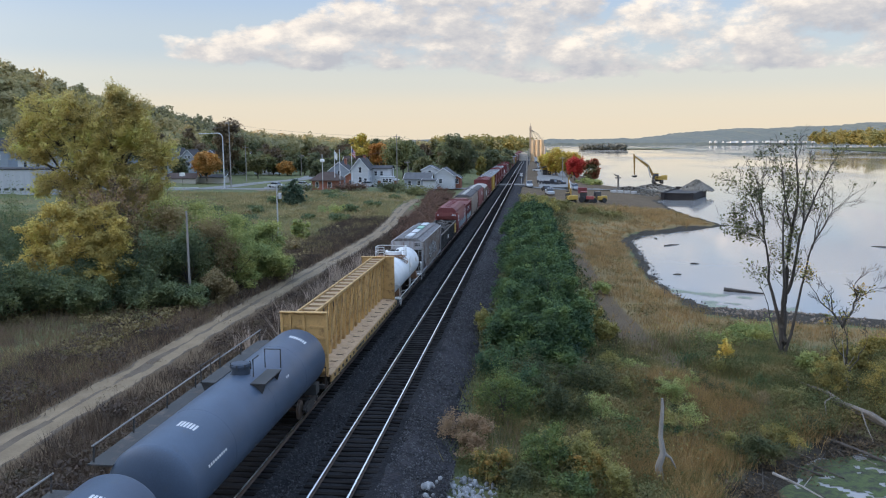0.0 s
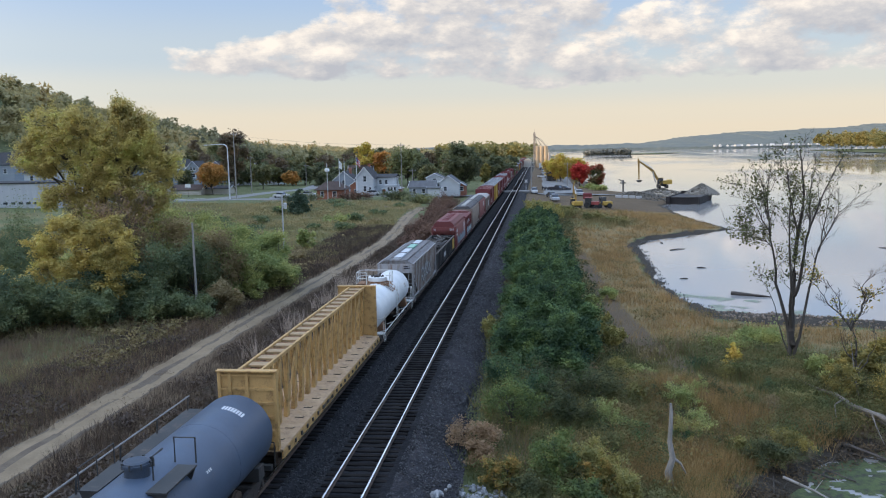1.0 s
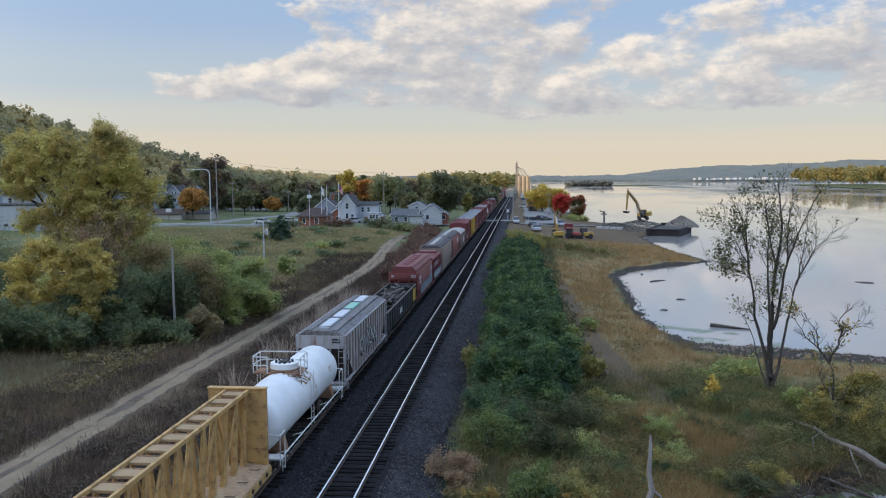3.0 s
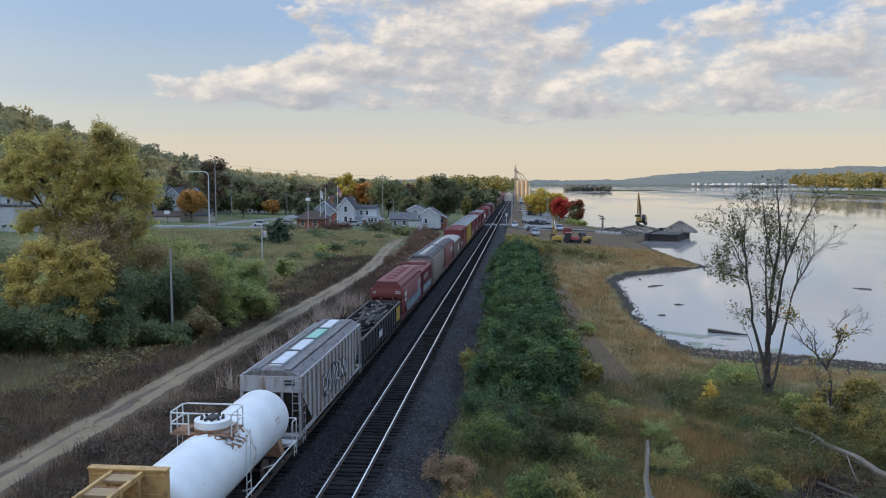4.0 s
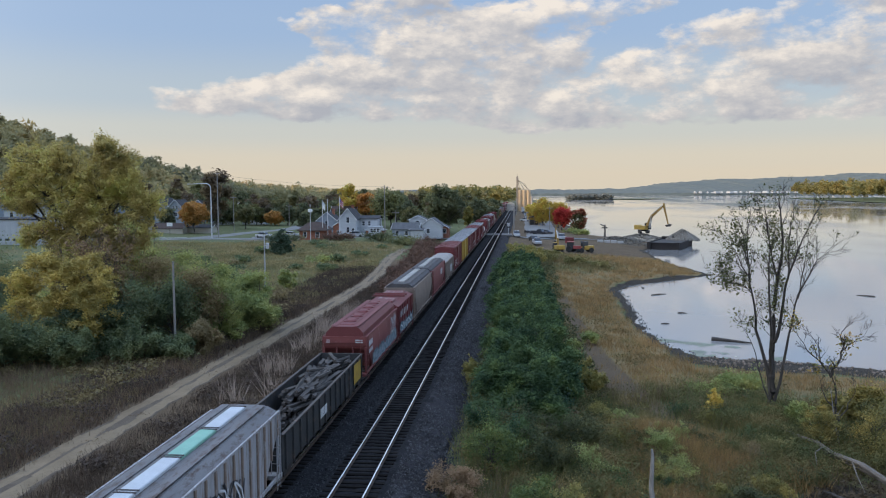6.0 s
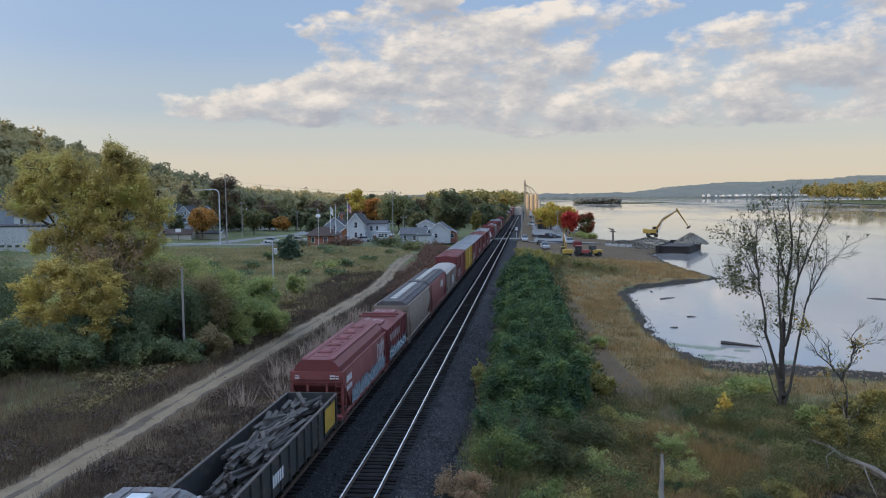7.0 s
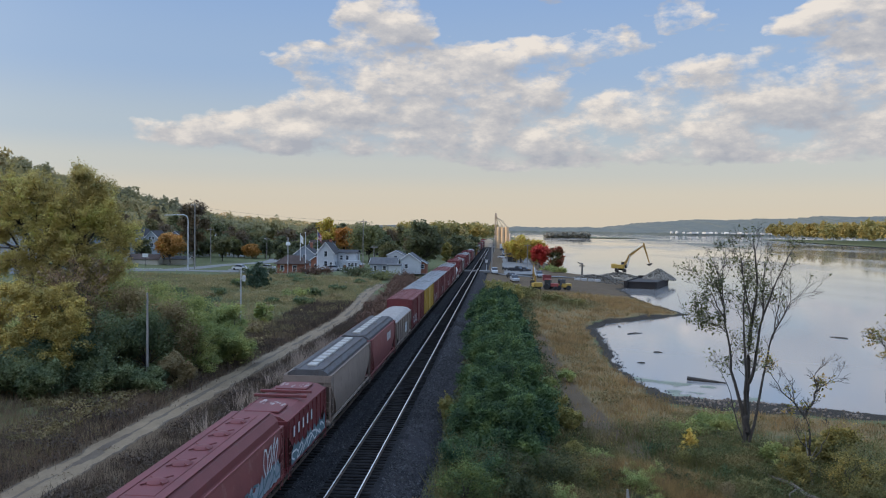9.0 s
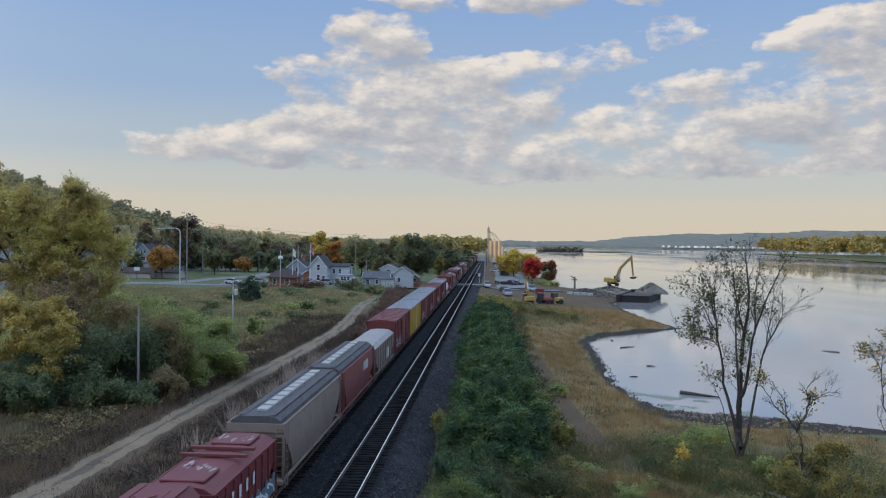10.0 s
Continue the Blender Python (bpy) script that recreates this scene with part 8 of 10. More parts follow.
def town():
    strip("street", "pale asphalt street along the edge of the field", [(-190, 211), (-120, 217), (-88, 220), (-60, 222), (-36, 226)], 7.0, M_ASPHALT)
    strip("street", "pale asphalt side street between lawns", [(-92, 224), (-86, 250), (-80, 285), (-84, 330), (-95, 400)], 7.5, M_ASPHALT)
    strip("sidewalk", "narrow concrete sidewalk beside the street", [(-125, 224), (-96, 226)], 1.6, M_CONCRETE, 0.08, "sidewalk")
    strip("parking_lot", "pale gravel lot beside the brick building", [(-76, 224), (-58, 231)], 12, M_ASPHALT, 0.06, "parking lot")
    z = 0.0
    # the white house with its wing
    h = gable_house(pose(-49.2, 231.5, z), "white two-storey house with a steep dark roof", 5.0, 9.0, 5.3, 8.3, M_SIDING, M_SHINGLE,
                    [("y-", 0.1, 4.3, 0.8, 1.5), ("y-", 0.1, 1.5, 0.8, 1.5), ("y-", 1.6, 1.4, 0.7, 1.3), ("x+", -2.6, 1.4, 0.8, 1.5)], chimney=(0, 2.5))
    wing = part("wing_wall", Geo().box(2.5, 8.0, 0.0, 5.5, -0.6, 5.3), M_SIDING, h, "white side wing")
    part("wing_roof", Geo().prism([(-0.4, 5.2), (2.75, 6.0), (5.9, 5.2), (5.9, 5.35), (2.75, 6.15), (-0.4, 5.35)], 0.2, 8.4, "x"), M_SHINGLE, h)
    for x in (3.7, 5.4):
        window(h, None, x, 3.3, 0.7, 1.2, "y-", 0.0)
    part("porch", Geo().box(5.6, 9.2, -2.6, 0.0, 0, 2.9).box(5.4, 9.4, -2.8, 0.2, 2.9, 3.1), M_SIDING, h, "white enclosed back porch")
    for x in (6.5, 7.4, 8.3):
        window(h, None, x, 1.5, 0.6, 1.0, "y-", -2.6)
    gable_house(pose(-55.8, 216.8, z), "small brick building with a brown hipped roof", 7.4, 6.0, 3.0, 4.8, M_BRICK, M_SHINGLE_BROWN, [("y-", 1.2, 0.9, 1.0, 1.4), ("y-", -2.2, 0.9, 0.8, 1.4)], along="x", hip=2.6, over=0.6)
    gable_house(pose(-42.0, 232.0, z), "low brick annex with a pale roof", 5.2, 4.5, 2.0, 2.7, M_BRICK, M_CONCRETE, [("y-", -1.0, 0.8, 0.7, 0.7), ("y-", 1.3, 0.8, 0.7, 0.7)], along="x", hip=1.5)
    gable_house(pose(-57.5, 240, z), "grey house with a red porch behind the flagpoles", 6.0, 7.0, 4.6, 7.0, M_SIDING_BLUE, M_SHINGLE, [("y-", 0, 3.2, 0.8, 1.2)], chimney=(1, 1))
    gable_house(pose(-52.8, 233, z), "low red-brick outbuilding behind the flagpoles", 3.0, 4.0, 3.2, 4.2, M_BRICK, M_SHINGLE_BROWN, [("y-", 0, 1.0, 0.7, 0.9)])
    # the blue-grey houses near the crossing
    gable_house(pose(-32.3, 227.0, z), "blue-grey bungalow with a grey roof", 7.2, 7.0, 2.6, 4.2, M_SIDING_BLUE, M_SHINGLE_GREY, [("y-", -2.2, 0.9, 0.8, 1.2), ("y-", 0.4, 0.9, 0.8, 1.2)], along="x", door=2.2)
    gable_house(pose(-26.2, 238.0, z), "white cottage with a grey roof and a red side wall", 6.5, 9.0, 3.0, 5.3, M_SIDING, M_SHINGLE_GREY, [("y-", -0.8, 1.0, 0.8, 1.2), ("x+", -2.5, 1.0, 0.9, 1.2)])
    gable_house(pose(-22.8, 239.0, z), "low brick lean-to beside the white cottage", 2.6, 5.0, 2.4, 3.2, M_BRICK, M_SHINGLE_GREY, [("y-", 0.2, 0.9, 0.9, 1.1)])
    gable_house(pose(-31.0, 243.0, z), "small upper-storey house with white dormer", 5.0, 5.0, 4.6, 5.8, M_SIDING, M_SHINGLE_GREY, [("y-", 0, 3.4, 0.9, 0.9)])
    gable_house(pose(-28.6, 221.5, z), "small white garden shed with a flat roof", 3.4, 2.6, 2.5, 2.8, M_SIDING, M_SHINGLE_GREY, (), along="x", name="shed")
    # houses to the west
    gable_house(pose(-112.5, 252.5, ground_z(-112, 252)), "long low tan garage with a dark roof", 10.0, 5.0, 1.6, 3.0, M_SIDING_TAN, M_SHINGLE_BROWN, (), along="x", name="garage")
    gable_house(pose(-103.5, 256, ground_z(-103, 256)), "low tan outbuilding beside the orange maple", 8.0, 5.0, 1.8, 2.6, M_SIDING_TAN, M_SHINGLE, (), along="x", name="garage")
    gable_house(pose(-121.5, 250, ground_z(-121, 250)), "low tan outbuilding behind the street", 8.0, 5.0, 2.0, 3.2, M_SIDING_TAN, M_SHINGLE, (), along="x", name="garage")
    gable_house(pose(-131.5, 292, 2.5), "blue-grey house with white gable trim", 5.2, 9.0, 5.6, 8.4, M_SIDING_BLUE, M_SHINGLE, [("y-", 0, 5.0, 0.8, 1.1), ("y-", -1.2, 2.4, 0.8, 1.3)])
    gable_house(pose(-125.8, 291, 2.5), "blue-grey house with a pointed white-trimmed gable", 5.4, 9.0, 5.0, 7.8, M_SIDING_BLUE, M_SHINGLE, [("y-", 0.6, 4.6, 0.7, 1.0), ("y-", -0.6, 4.6, 0.7, 1.0), ("y-", 0, 2.0, 1.6, 1.3)])
    gable_house(pose(-121, 300, 2.5), "dark-roofed house among trees", 8, 8, 4.5, 7.6, M_SIDING_BLUE, M_SHINGLE, ())
    gable_house(pose(-106.5, 318, 0.5), "white two-storey house with a brown roof", 8.0, 8.0, 4.2, 6.2, M_SIDING, M_SHINGLE_BROWN, [("y-", -2.4, 2.8, 0.8, 1.1), ("y-", 0, 2.8, 0.8, 1.1), ("y-", 2.4, 2.8, 0.8, 1.1), ("y-", -2.4, 0.6, 0.8, 1.2), ("y-", 2.4, 0.6, 0.8, 1.2)], along="x", door=0.2)
    gable_house(pose(-117.5, 312, 0.4), "white house with a porch behind the trees", 6.0, 8.0, 3.4, 5.6, M_SIDING, M_SHINGLE, [("y-", 0, 1, 1.6, 1.3)])
    for i, (x, y, s) in enumerate([(-76, 360, 1.0), (-128, 345, 1.1), (-150, 300, 1.0), (-66, 300, 1.0), (-98, 388, 1.1), (-170, 280, 1.1), (-142, 262, 1.0), (-84, 345, 0.9)]):
        gable_house(pose(x, y, ground_z(x, y), 0, 0, 90 * (i % 2)), "pale house with a dark roof among the trees", 8 * s, 9 * s, 4.5 * s, 7.2 * s, (M_SIDING, M_SIDING_TAN, M_SIDING_BLUE)[i % 3], (M_SHINGLE, M_SHINGLE_BROWN)[i % 2], [("y-", -1.5, 2.6, 0.9, 1.2), ("y-", 1.5, 2.6, 0.9, 1.2), ("y-", 0, 0.6, 0.9, 1.2)])
    gable_house(pose(-168, 243, 6.0), "house with a dark roof on the hillside", 10, 9, 5.0, 8.6, M_SIDING_BLUE, M_SHINGLE, [("y-", -2, 2.2, 1, 1.3), ("y-", 2, 2.2, 1, 1.3)], along="x")
    gable_house(pose(-152, 238, 4.0), "white house on the hillside", 9, 9, 4.4, 7.0, M_SIDING, M_SHINGLE, [("y-", -2, 2.0, 1, 1.3), ("y-", 2, 2.0, 1, 1.3)], along="x")
    # the long metal building
    shed = thing("warehouse", pose(-143, 196, 1.0), "long pale grey metal building with a flat roof", "warehouse")
    part("wall", Geo().box(-30, 24, -6, 8, -1.2, 5.6, 0.03), M_WAREHOUSE, shed)
    part("roof_edge", Geo().box(-30.2, 24.2, -6.2, 8.2, 5.6, 5.9, 0.02), M_SHINGLE, shed)
    part("base_band", Geo().box(-30, 24, -6.06, -6.0, 0.2, 1.15), M_SIDING, shed, "white band with dark openings")
    for k in range(26):
        part("opening", Geo().box(-29.4 + k * 2.05, -28.2 + k * 2.05, -6.09, -6.06, 0.45, 1.0), M_PANE, shed)
    # lamps, poles and wires
    street_lamp(-86.6, 221.0, 15.4, 6.0)
    utility_pole(-85.6, 223.5, 18.8, "very tall weathered utility pole by the street", r=0.2)
    utility_pole(-107.0, 220.5, 15.8, "tall pale street pole", M_GALV, arm=False, r=0.16)
    for x, y, h in ((-39.0, 229.8, 15.0), (-87.3, 300, 8.2), (-106.8, 330, 7.8), (-38.4, 246, 7.4), (-40.9, 233, 5.6), (-95, 262, 12), (-70, 330, 11)):
        utility_pole(x, y, h, "weathered wooden utility pole with a crossarm")
    p = utility_pole(-56.3, 213.2, 9.6, "pale pole with a round loudspeaker box", M_GALV, arm=False, r=0.12)
    part("siren", Geo().lathe([(0.0, 0.9), (0.5, 0.85), (0.62, 0.5), (0.62, 0.1), (0.0, 0.0)], 16, "z", (0, 0, 7.4)), M_TRIM, p, "white round siren drum")
    utility_pole(-30.2, 68.0, 8.4, "short bare wooden pole in the thicket", arm=False, r=0.12)
    utility_pole(-36.0, 111.2, 8.2, "pale grey pole with a small transformer in the field", M_PALE_POLE, arm=False, box=True, r=0.13)
    for a, b in (((-85.6, 223.5, 18.0), (-39, 229.8, 14.4)), ((-107, 330, 7.2), (-87.3, 300, 7.6)), ((-87.3, 300, 7.6), (-38.4, 246, 6.8)), ((-39, 229.8, 14.3), (-15, 290, 11)), ((-85.6, 223.5, 17.4), (-150, 216, 16)), ((-56.3, 213.2, 9.0), (-39, 229.8, 11.0))):
        wire(a, b)
    for x, h, k in ((-53.3, 10.6, "plain"), (-51.9, 10.8, ""), (-48.6, 11.4, "striped")):
        flag_pole(x, 214.5, h, k)
    sign = thing("basketball_hoop", pose(-107.5, 240.5, ground_z(-107.5, 240.5)), "white basketball backboard on a dark pole", "basketball hoop")
    part("pole", Geo().tube([(0, 0, -0.2), (0, 0, 3.4)], 0.07, 8), M_STEEL_DARK, sign)
    part("backboard", Geo().box(-0.9, 0.9, -0.1, -0.05, 2.9, 4.0, 0.01), M_TRIM, sign)
    part("hoop", Geo().lathe([(0.21, -0.01), (0.23, 0.0), (0.21, 0.01)], 14, "z", (0, -0.35, 3.05)), M_ORANGE_METAL, sign)
    vehicle(pose(-73.5, 226.5, ground_z(-73, 226) + 0.06, 0, 0, 75), "white parked car in the gravel lot", M_PAINT_WHITE)
    vehicle(pose(-66.5, 229.5, ground_z(-66, 229) + 0.06, 0, 0, 85), "silver parked car in the gravel lot", M_PAINT_SILVER)
    vehicle(pose(-46.5, 225.2, ground_z(-46, 225) + 0.06, 0, 0, 90), "silver car parked below the white house", M_PAINT_SILVER)


M_WAREHOUSE = surface("pale_metal_cladding", (0.40, 0.41, 0.43), (0.46, 0.47, 0.48), scale=0.3, fine=5, bump=0.1, stretch=(4, 4, 0.2))
M_ORANGE_METAL = paint("orange_hoop", (0.5, 0.15, 0.04))
town()


def town_trees():
    T = lambda x, y, h, w, mat, tone, n, seed, **k: broadleaf("tree", pose(x, y, ground_z(x, y) - 0.1), f"{tone} tree in the town", "tree", h, w, mat, n, max(0.5, y / 400), seed, group="town trees", lobe=w * 0.13, count=54, **k)
    T(-104.0, 250.5, 10.6, 11.5, M_RUSTY, "round orange maple", 7500, 301, clear=0.28)
    T(-104.5, 272, 24.0, 12.5, M_DARKBROWN, "tall dark purplish", 5200, 302, clear=0.1)
    T(-24.8, 268, 17.6, 16.5, M_TOWN_DARK, "large dark green", 9000, 303, clear=0.06)
    T(-16.2, 300, 12.8, 9.0, M_TOWN_DARK, "dark green", 3200, 304, clear=0.1)
    T(-19.0, 287, 9.0, 5.0, M_TURNING, "yellow-green", 1600, 305, clear=0.1)
    T(-47.5, 292, 14.2, 17.5, M_TOWN, "broad green", 5200, 306, clear=0.12)
    T(-39.5, 284, 11.5, 9.0, M_TOWN_DARK, "dark green", 2800, 307, clear=0.1)
    T(-64.7, 302, 16.0, 11.5, M_YELLOW, "bright yellow", 4200, 308, clear=0.1)
    T(-58.0, 302, 15.0, 10.0, M_ORANGE, "orange-red", 3600, 309, clear=0.1)
    T(-93.5, 302, 5.4, 10.0, M_RUSTY, "low rust-coloured", 2200, 310, clear=0.12)
    rng = random.Random(77)
    # the belt of trees behind the houses
    for i in range(64):
        x = -165 + i * 2.25 + rng.uniform(-2, 2)
        y = rng.uniform(330, 430) if x > -100 else rng.uniform(300, 380)
        mat, tone = rng.choice([(M_TOWN_DARK, "dark green"), (M_TOWN_DARK, "dark green"), (M_TOWN, "green"), (M_OLIVE, "olive"), (M_DARKBROWN, "purplish-brown")])
        T(x, y, rng.uniform(10, 15.5) + (3 if x < -130 else 0), rng.uniform(8, 12), mat, tone, 1500, 400 + i, clear=0.05)
    for i, (x, y, h, w) in enumerate([(-71, 262, 7, 6), (-66, 255, 6, 6), (-36, 262, 9, 8), (-30, 256, 7, 6), (-118, 262, 8, 7), (-98, 282, 9, 8), (-112, 286, 10, 9), (-134, 270, 12, 10), (-146, 276, 13, 11), (-142, 244, 9, 8), (-158, 258, 13, 11), (-174, 262, 14, 12), (-180, 240, 13, 12), (-13, 330, 9, 8), (-13, 360, 9, 9), (-18, 395, 10, 10), (-15, 440, 10, 10)]):
        mat, tone = [(M_TOWN_DARK, "dark green"), (M_TOWN_DARK, "dark green"), (M_OLIVE, "olive")][i % 3]
        T(x, y, h, w, mat, tone, 1500, 470 + i, clear=0.08)
    # lower trees filling the gaps between the houses
    for i in range(20):
        x, y = -116 + i * 3.0 + rng.uniform(-1, 1), rng.uniform(296, 324)
        mat, tone = [(M_TOWN_DARK, "dark green"), (M_TOWN_DARK, "dark green"), (M_TOWN, "green")][i % 3]
        T(x, y, rng.uniform(6.5, 10.5), rng.uniform(7, 10), mat, tone, 1500, 520 + i, clear=0.03)
    bush("shrub", pose(-48, 211.0, ground_z(-48, 211)), "low reddish scrub at the field's far edge", 1.6, 12, M_BRUSH, 1600, 0.4, 501, deep=3)
    bush("shrub", pose(-38, 214, ground_z(-38, 214)), "low green scrub at the field's far edge", 2.0, 12, M_TOWN_DARK, 1600, 0.4, 502, deep=3)
    bush("shrub", pose(-30, 209, ground_z(-30, 209)), "low green scrub beside the railway", 2.2, 12, M_TOWN, 1600, 0.4, 503, deep=5)
    bush("shrub", pose(-61, 207, ground_z(-61, 207)), "low dark scrub below the brick building", 1.6, 12, M_TOWN_DARK, 1200, 0.4, 504, deep=3)


M_OLIVE = foliage("olive_leaves", [(0.06, 0.07, 0.038), (0.085, 0.095, 0.046), (0.12, 0.12, 0.052), (0.155, 0.14, 0.058)], boost=1.6, through_light=0.45, each=0.12)
M_TOWN = foliage("town_green_leaves", [(0.05, 0.062, 0.036), (0.075, 0.09, 0.044), (0.105, 0.118, 0.052), (0.14, 0.142, 0.06)], boost=2.1, patch=0.3, through_light=0.45, each=0.12)
M_TOWN_DARK = foliage("town_dark_leaves", [(0.034, 0.046, 0.032), (0.05, 0.064, 0.038), (0.07, 0.084, 0.044), (0.095, 0.10, 0.048)], boost=2.2, patch=0.3, through_light=0.45, each=0.12)
M_RUSTY = foliage("rusty_leaves", [(0.17, 0.125, 0.045), (0.27, 0.165, 0.052), (0.36, 0.205, 0.06), (0.28, 0.215, 0.065)], patch=0.3, boost=1.35)
M_DARKBROWN = foliage("purplish_leaves", [(0.04, 0.035, 0.03), (0.065, 0.055, 0.04), (0.09, 0.075, 0.045), (0.12, 0.08, 0.04)], boost=2.0, through_light=0.45, each=0.12)
town_trees()


def far_wood(name, label, spots, material, leaves, leaf, seed):
    """A wood too far off to count: crowns of clumped leaves and stems on the given places (x, y, z, height, width)."""
    rng = np.random.default_rng(seed)
    V, F, n = [], [], 0
    for x, y, z, h, w in spots:
        k = 7
        p, r = lobes_in(rng, k, (0, 0, h * 0.58), (w * 0.36, w * 0.36, h * 0.34), w * 0.26)
        v, f = leaves_on(rng, p, r, leaves, leaf * rng.uniform(0.8, 1.2), 0.25)
        V.append(v + np.array([x, y, z]))
        F.append(f + n)
        n += len(v)
    ob = soup(name, np.concatenate(V), np.concatenate(F), material)
    return tagged(ob, label, "wood", kind="stuff")


# autumn tones, lightened and greyed to stand in for haze over the bluff
M_WOOD = foliage("hill_wood_leaves", [(0.062, 0.07, 0.048), (0.09, 0.096, 0.056), (0.13, 0.125, 0.066), (0.175, 0.13, 0.066)], patch=0.02, boost=2.7, each=0.08, through_light=0.5)
M_WOOD_GOLD = foliage("far_golden_leaves", [(0.10, 0.12, 0.052), (0.16, 0.162, 0.06), (0.225, 0.20, 0.07), (0.13, 0.14, 0.06)], patch=0.012, through_light=0.45)

# pale blue-grey tones put the distant haze into the leaf colour
M_WOOD_FAR = foliage("haze_toned_far_leaves", [(0.10, 0.12, 0.115), (0.125, 0.14, 0.13), (0.15, 0.16, 0.14)], patch=0.012)
M_FARTOWN = surface("far_town_walls", (0.50, 0.47, 0.43), (0.64, 0.61, 0.57), scale=0.05)


def far_woods():
    rng = random.Random(91)
    hill = []
    for _ in range(1500):
        x, y = -150 - 330 * rng.random() ** 1.1, rng.uniform(180, 760)
        if y < 300 and x > -190:
            continue
        hill.append((x, y, ground_z(x, y) - 1.0, rng.uniform(10, 17), rng.uniform(9, 14)))
    far_wood("hill_wood", "wooded bluff in green and rust autumn colours", hill, M_WOOD, 110, 2.0, 1)
    plain = []
    for _ in range(420):
        x, y = rng.uniform(-260, -24), rng.uniform(430, 900)
        if x > -115 and y < 650:
            continue
        plain.append((x, y, ground_z(x, y), rng.uniform(10, 15), rng.uniform(9, 13)))
    far_wood("far_tree_belt", "far belt of autumn trees behind the town", plain, M_WOOD, 80, 2.2, 2)
    gold = [(rng.uniform(-85, -2), rng.uniform(650, 900), 0, rng.uniform(12, 19), rng.uniform(12, 17)) for _ in range(90)]
    far_wood("golden_trees", "sunlit golden trees beyond the grain elevator", gold, M_WOOD_GOLD, 110, 2.4, 3)
    island = []
    for i in range(620):
        t = (i + rng.random()) / 620
        x, y = 470 - 70 * t, 1500 - 660 * t ** 0.8
        d = rng.random()
        island.append((x + 330 * d * t ** 0.5 + 60 * d, y + 40 * d, WATER, rng.uniform(23, 36), rng.uniform(13, 20)))
    far_wood("island_wood", "wooded island with golden trees along the water", island, M_WOOD_GOLD, 130, 3.0, 4)
    part_island = Geo().add([(468, 1505, WATER + 0.5), (462, 1490, WATER + 0.5), (425, 1180, WATER + 0.5), (396, 836, WATER + 0.5), (800, 820, WATER + 0.5), (820, 1500, WATER + 0.5)], [(0, 1, 2, 3, 4, 5)])
    tagged(part("island", part_island, bpy.data.materials["ground"]), "low wooded island in the river", "island", kind="structure")
    small = [(rng.uniform(78, 148), rng.uniform(1380, 1440), WATER - 1.5, rng.uniform(6, 9.5), rng.uniform(12, 17)) for _ in range(170)]
    far_wood("far_island_wood", "dark trees on a low far island", small, M_WOOD_FAR, 60, 3.2, 5)
    tagged(part("island", Geo().add([(70, 1370, WATER + 0.6), (190, 1370, WATER + 0.6), (262, 1490, WATER + 0.5), (90, 1480, WATER + 0.6)], [(0, 1, 2, 3)]), bpy.data.materials["ground"]), "low far island ending in a bar", "island", kind="structure")
    # the far bank: wooded hills and a small town along the water
    n = 420
    xs = np.linspace(-900, 3400, n)
    top = np.interp(xs, [-900, 0, 280, 600, 950, 1800, 3400], [12, 10, 12, 38, 56, 78, 90]) + 3.0 * np.sin(xs / 90.0) + 2.0 * np.sin(xs / 37.0) + np.random.default_rng(8).uniform(-1.6, 1.6, n)
    base = 2250 + 0.10 * np.maximum(0, 900 - xs)
    jitter = np.random.default_rng(9).uniform(-1.5, 1.5, (n, 8))
    V = []
    for i in range(n):
        for k, (dy, z) in enumerate(((0, WATER - 1), (8, WATER + 6), (60, WATER + 8), (160, WATER + 6 + 0.18 * top[i]), (300, 0.40 * top[i]), (500, 0.66 * top[i]), (750, 0.92 * top[i]), (1000, top[i]))):
            V.append((xs[i], base[i] + dy, z + (jitter[i, k] if k else 0)))
    F = [(8 * i + k, 8 * i + 8 + k, 8 * i + 9 + k, 8 * i + 1 + k) for i in range(n - 1) for k in range(7)]
    tagged(part("far_hills", Geo().add(V, F), M_FARHILL), "long low wooded hills across the river", "hills", kind="structure")
    shape = [gable.mesh("far_house", M_FARTOWN) for gable in (Geo().prism([(-4, 0), (4, 0), (4, 5), (0, 8), (-4, 5)], -5, 5), Geo().box(-8, 8, -5, 5, 0, 6), Geo().prism([(-5, 0), (5, 0), (5, 4), (0, 7), (-5, 4)], -7, 7, "x"))]
    for i in range(44):
        x = 470 + 480 * (i / 43) ** 0.9 + rng.uniform(-4, 4)
        ob = new("far_house", shape[2 if rng.random() < 0.4 else 0 if rng.random() < 0.7 else 1])
        s = rng.uniform(0.42, 0.85)
        ob.matrix_basis = pose(x, 2250 + 0.10 * max(0, 900 - x) - rng.uniform(1, 6), WATER + 5.0, 0, 0, rng.uniform(-30, 30)) @ Matrix.Scale(s, 4)
        tagged(ob, "small white building in the town across the river", "house", "far town")


M_FARHILL = surface("far_hill", (0.088, 0.098, 0.084), (0.125, 0.13, 0.104), scale=0.02, fine=0.1, bump=0.0, speck=0.22)
far_woods()

# ---- the crossing, the lot and the shore works ----
M_RUBBLE = surface("broken_stone", (0.135, 0.12, 0.10), (0.21, 0.19, 0.16), scale=0.8, fine=6, bump=0.5, island=0.3, vary=0.25)
M_RIPRAP = surface("pale_limestone", (0.21, 0.215, 0.225), (0.30, 0.30, 0.30), scale=2, fine=12, bump=0.4, vary=0.25)
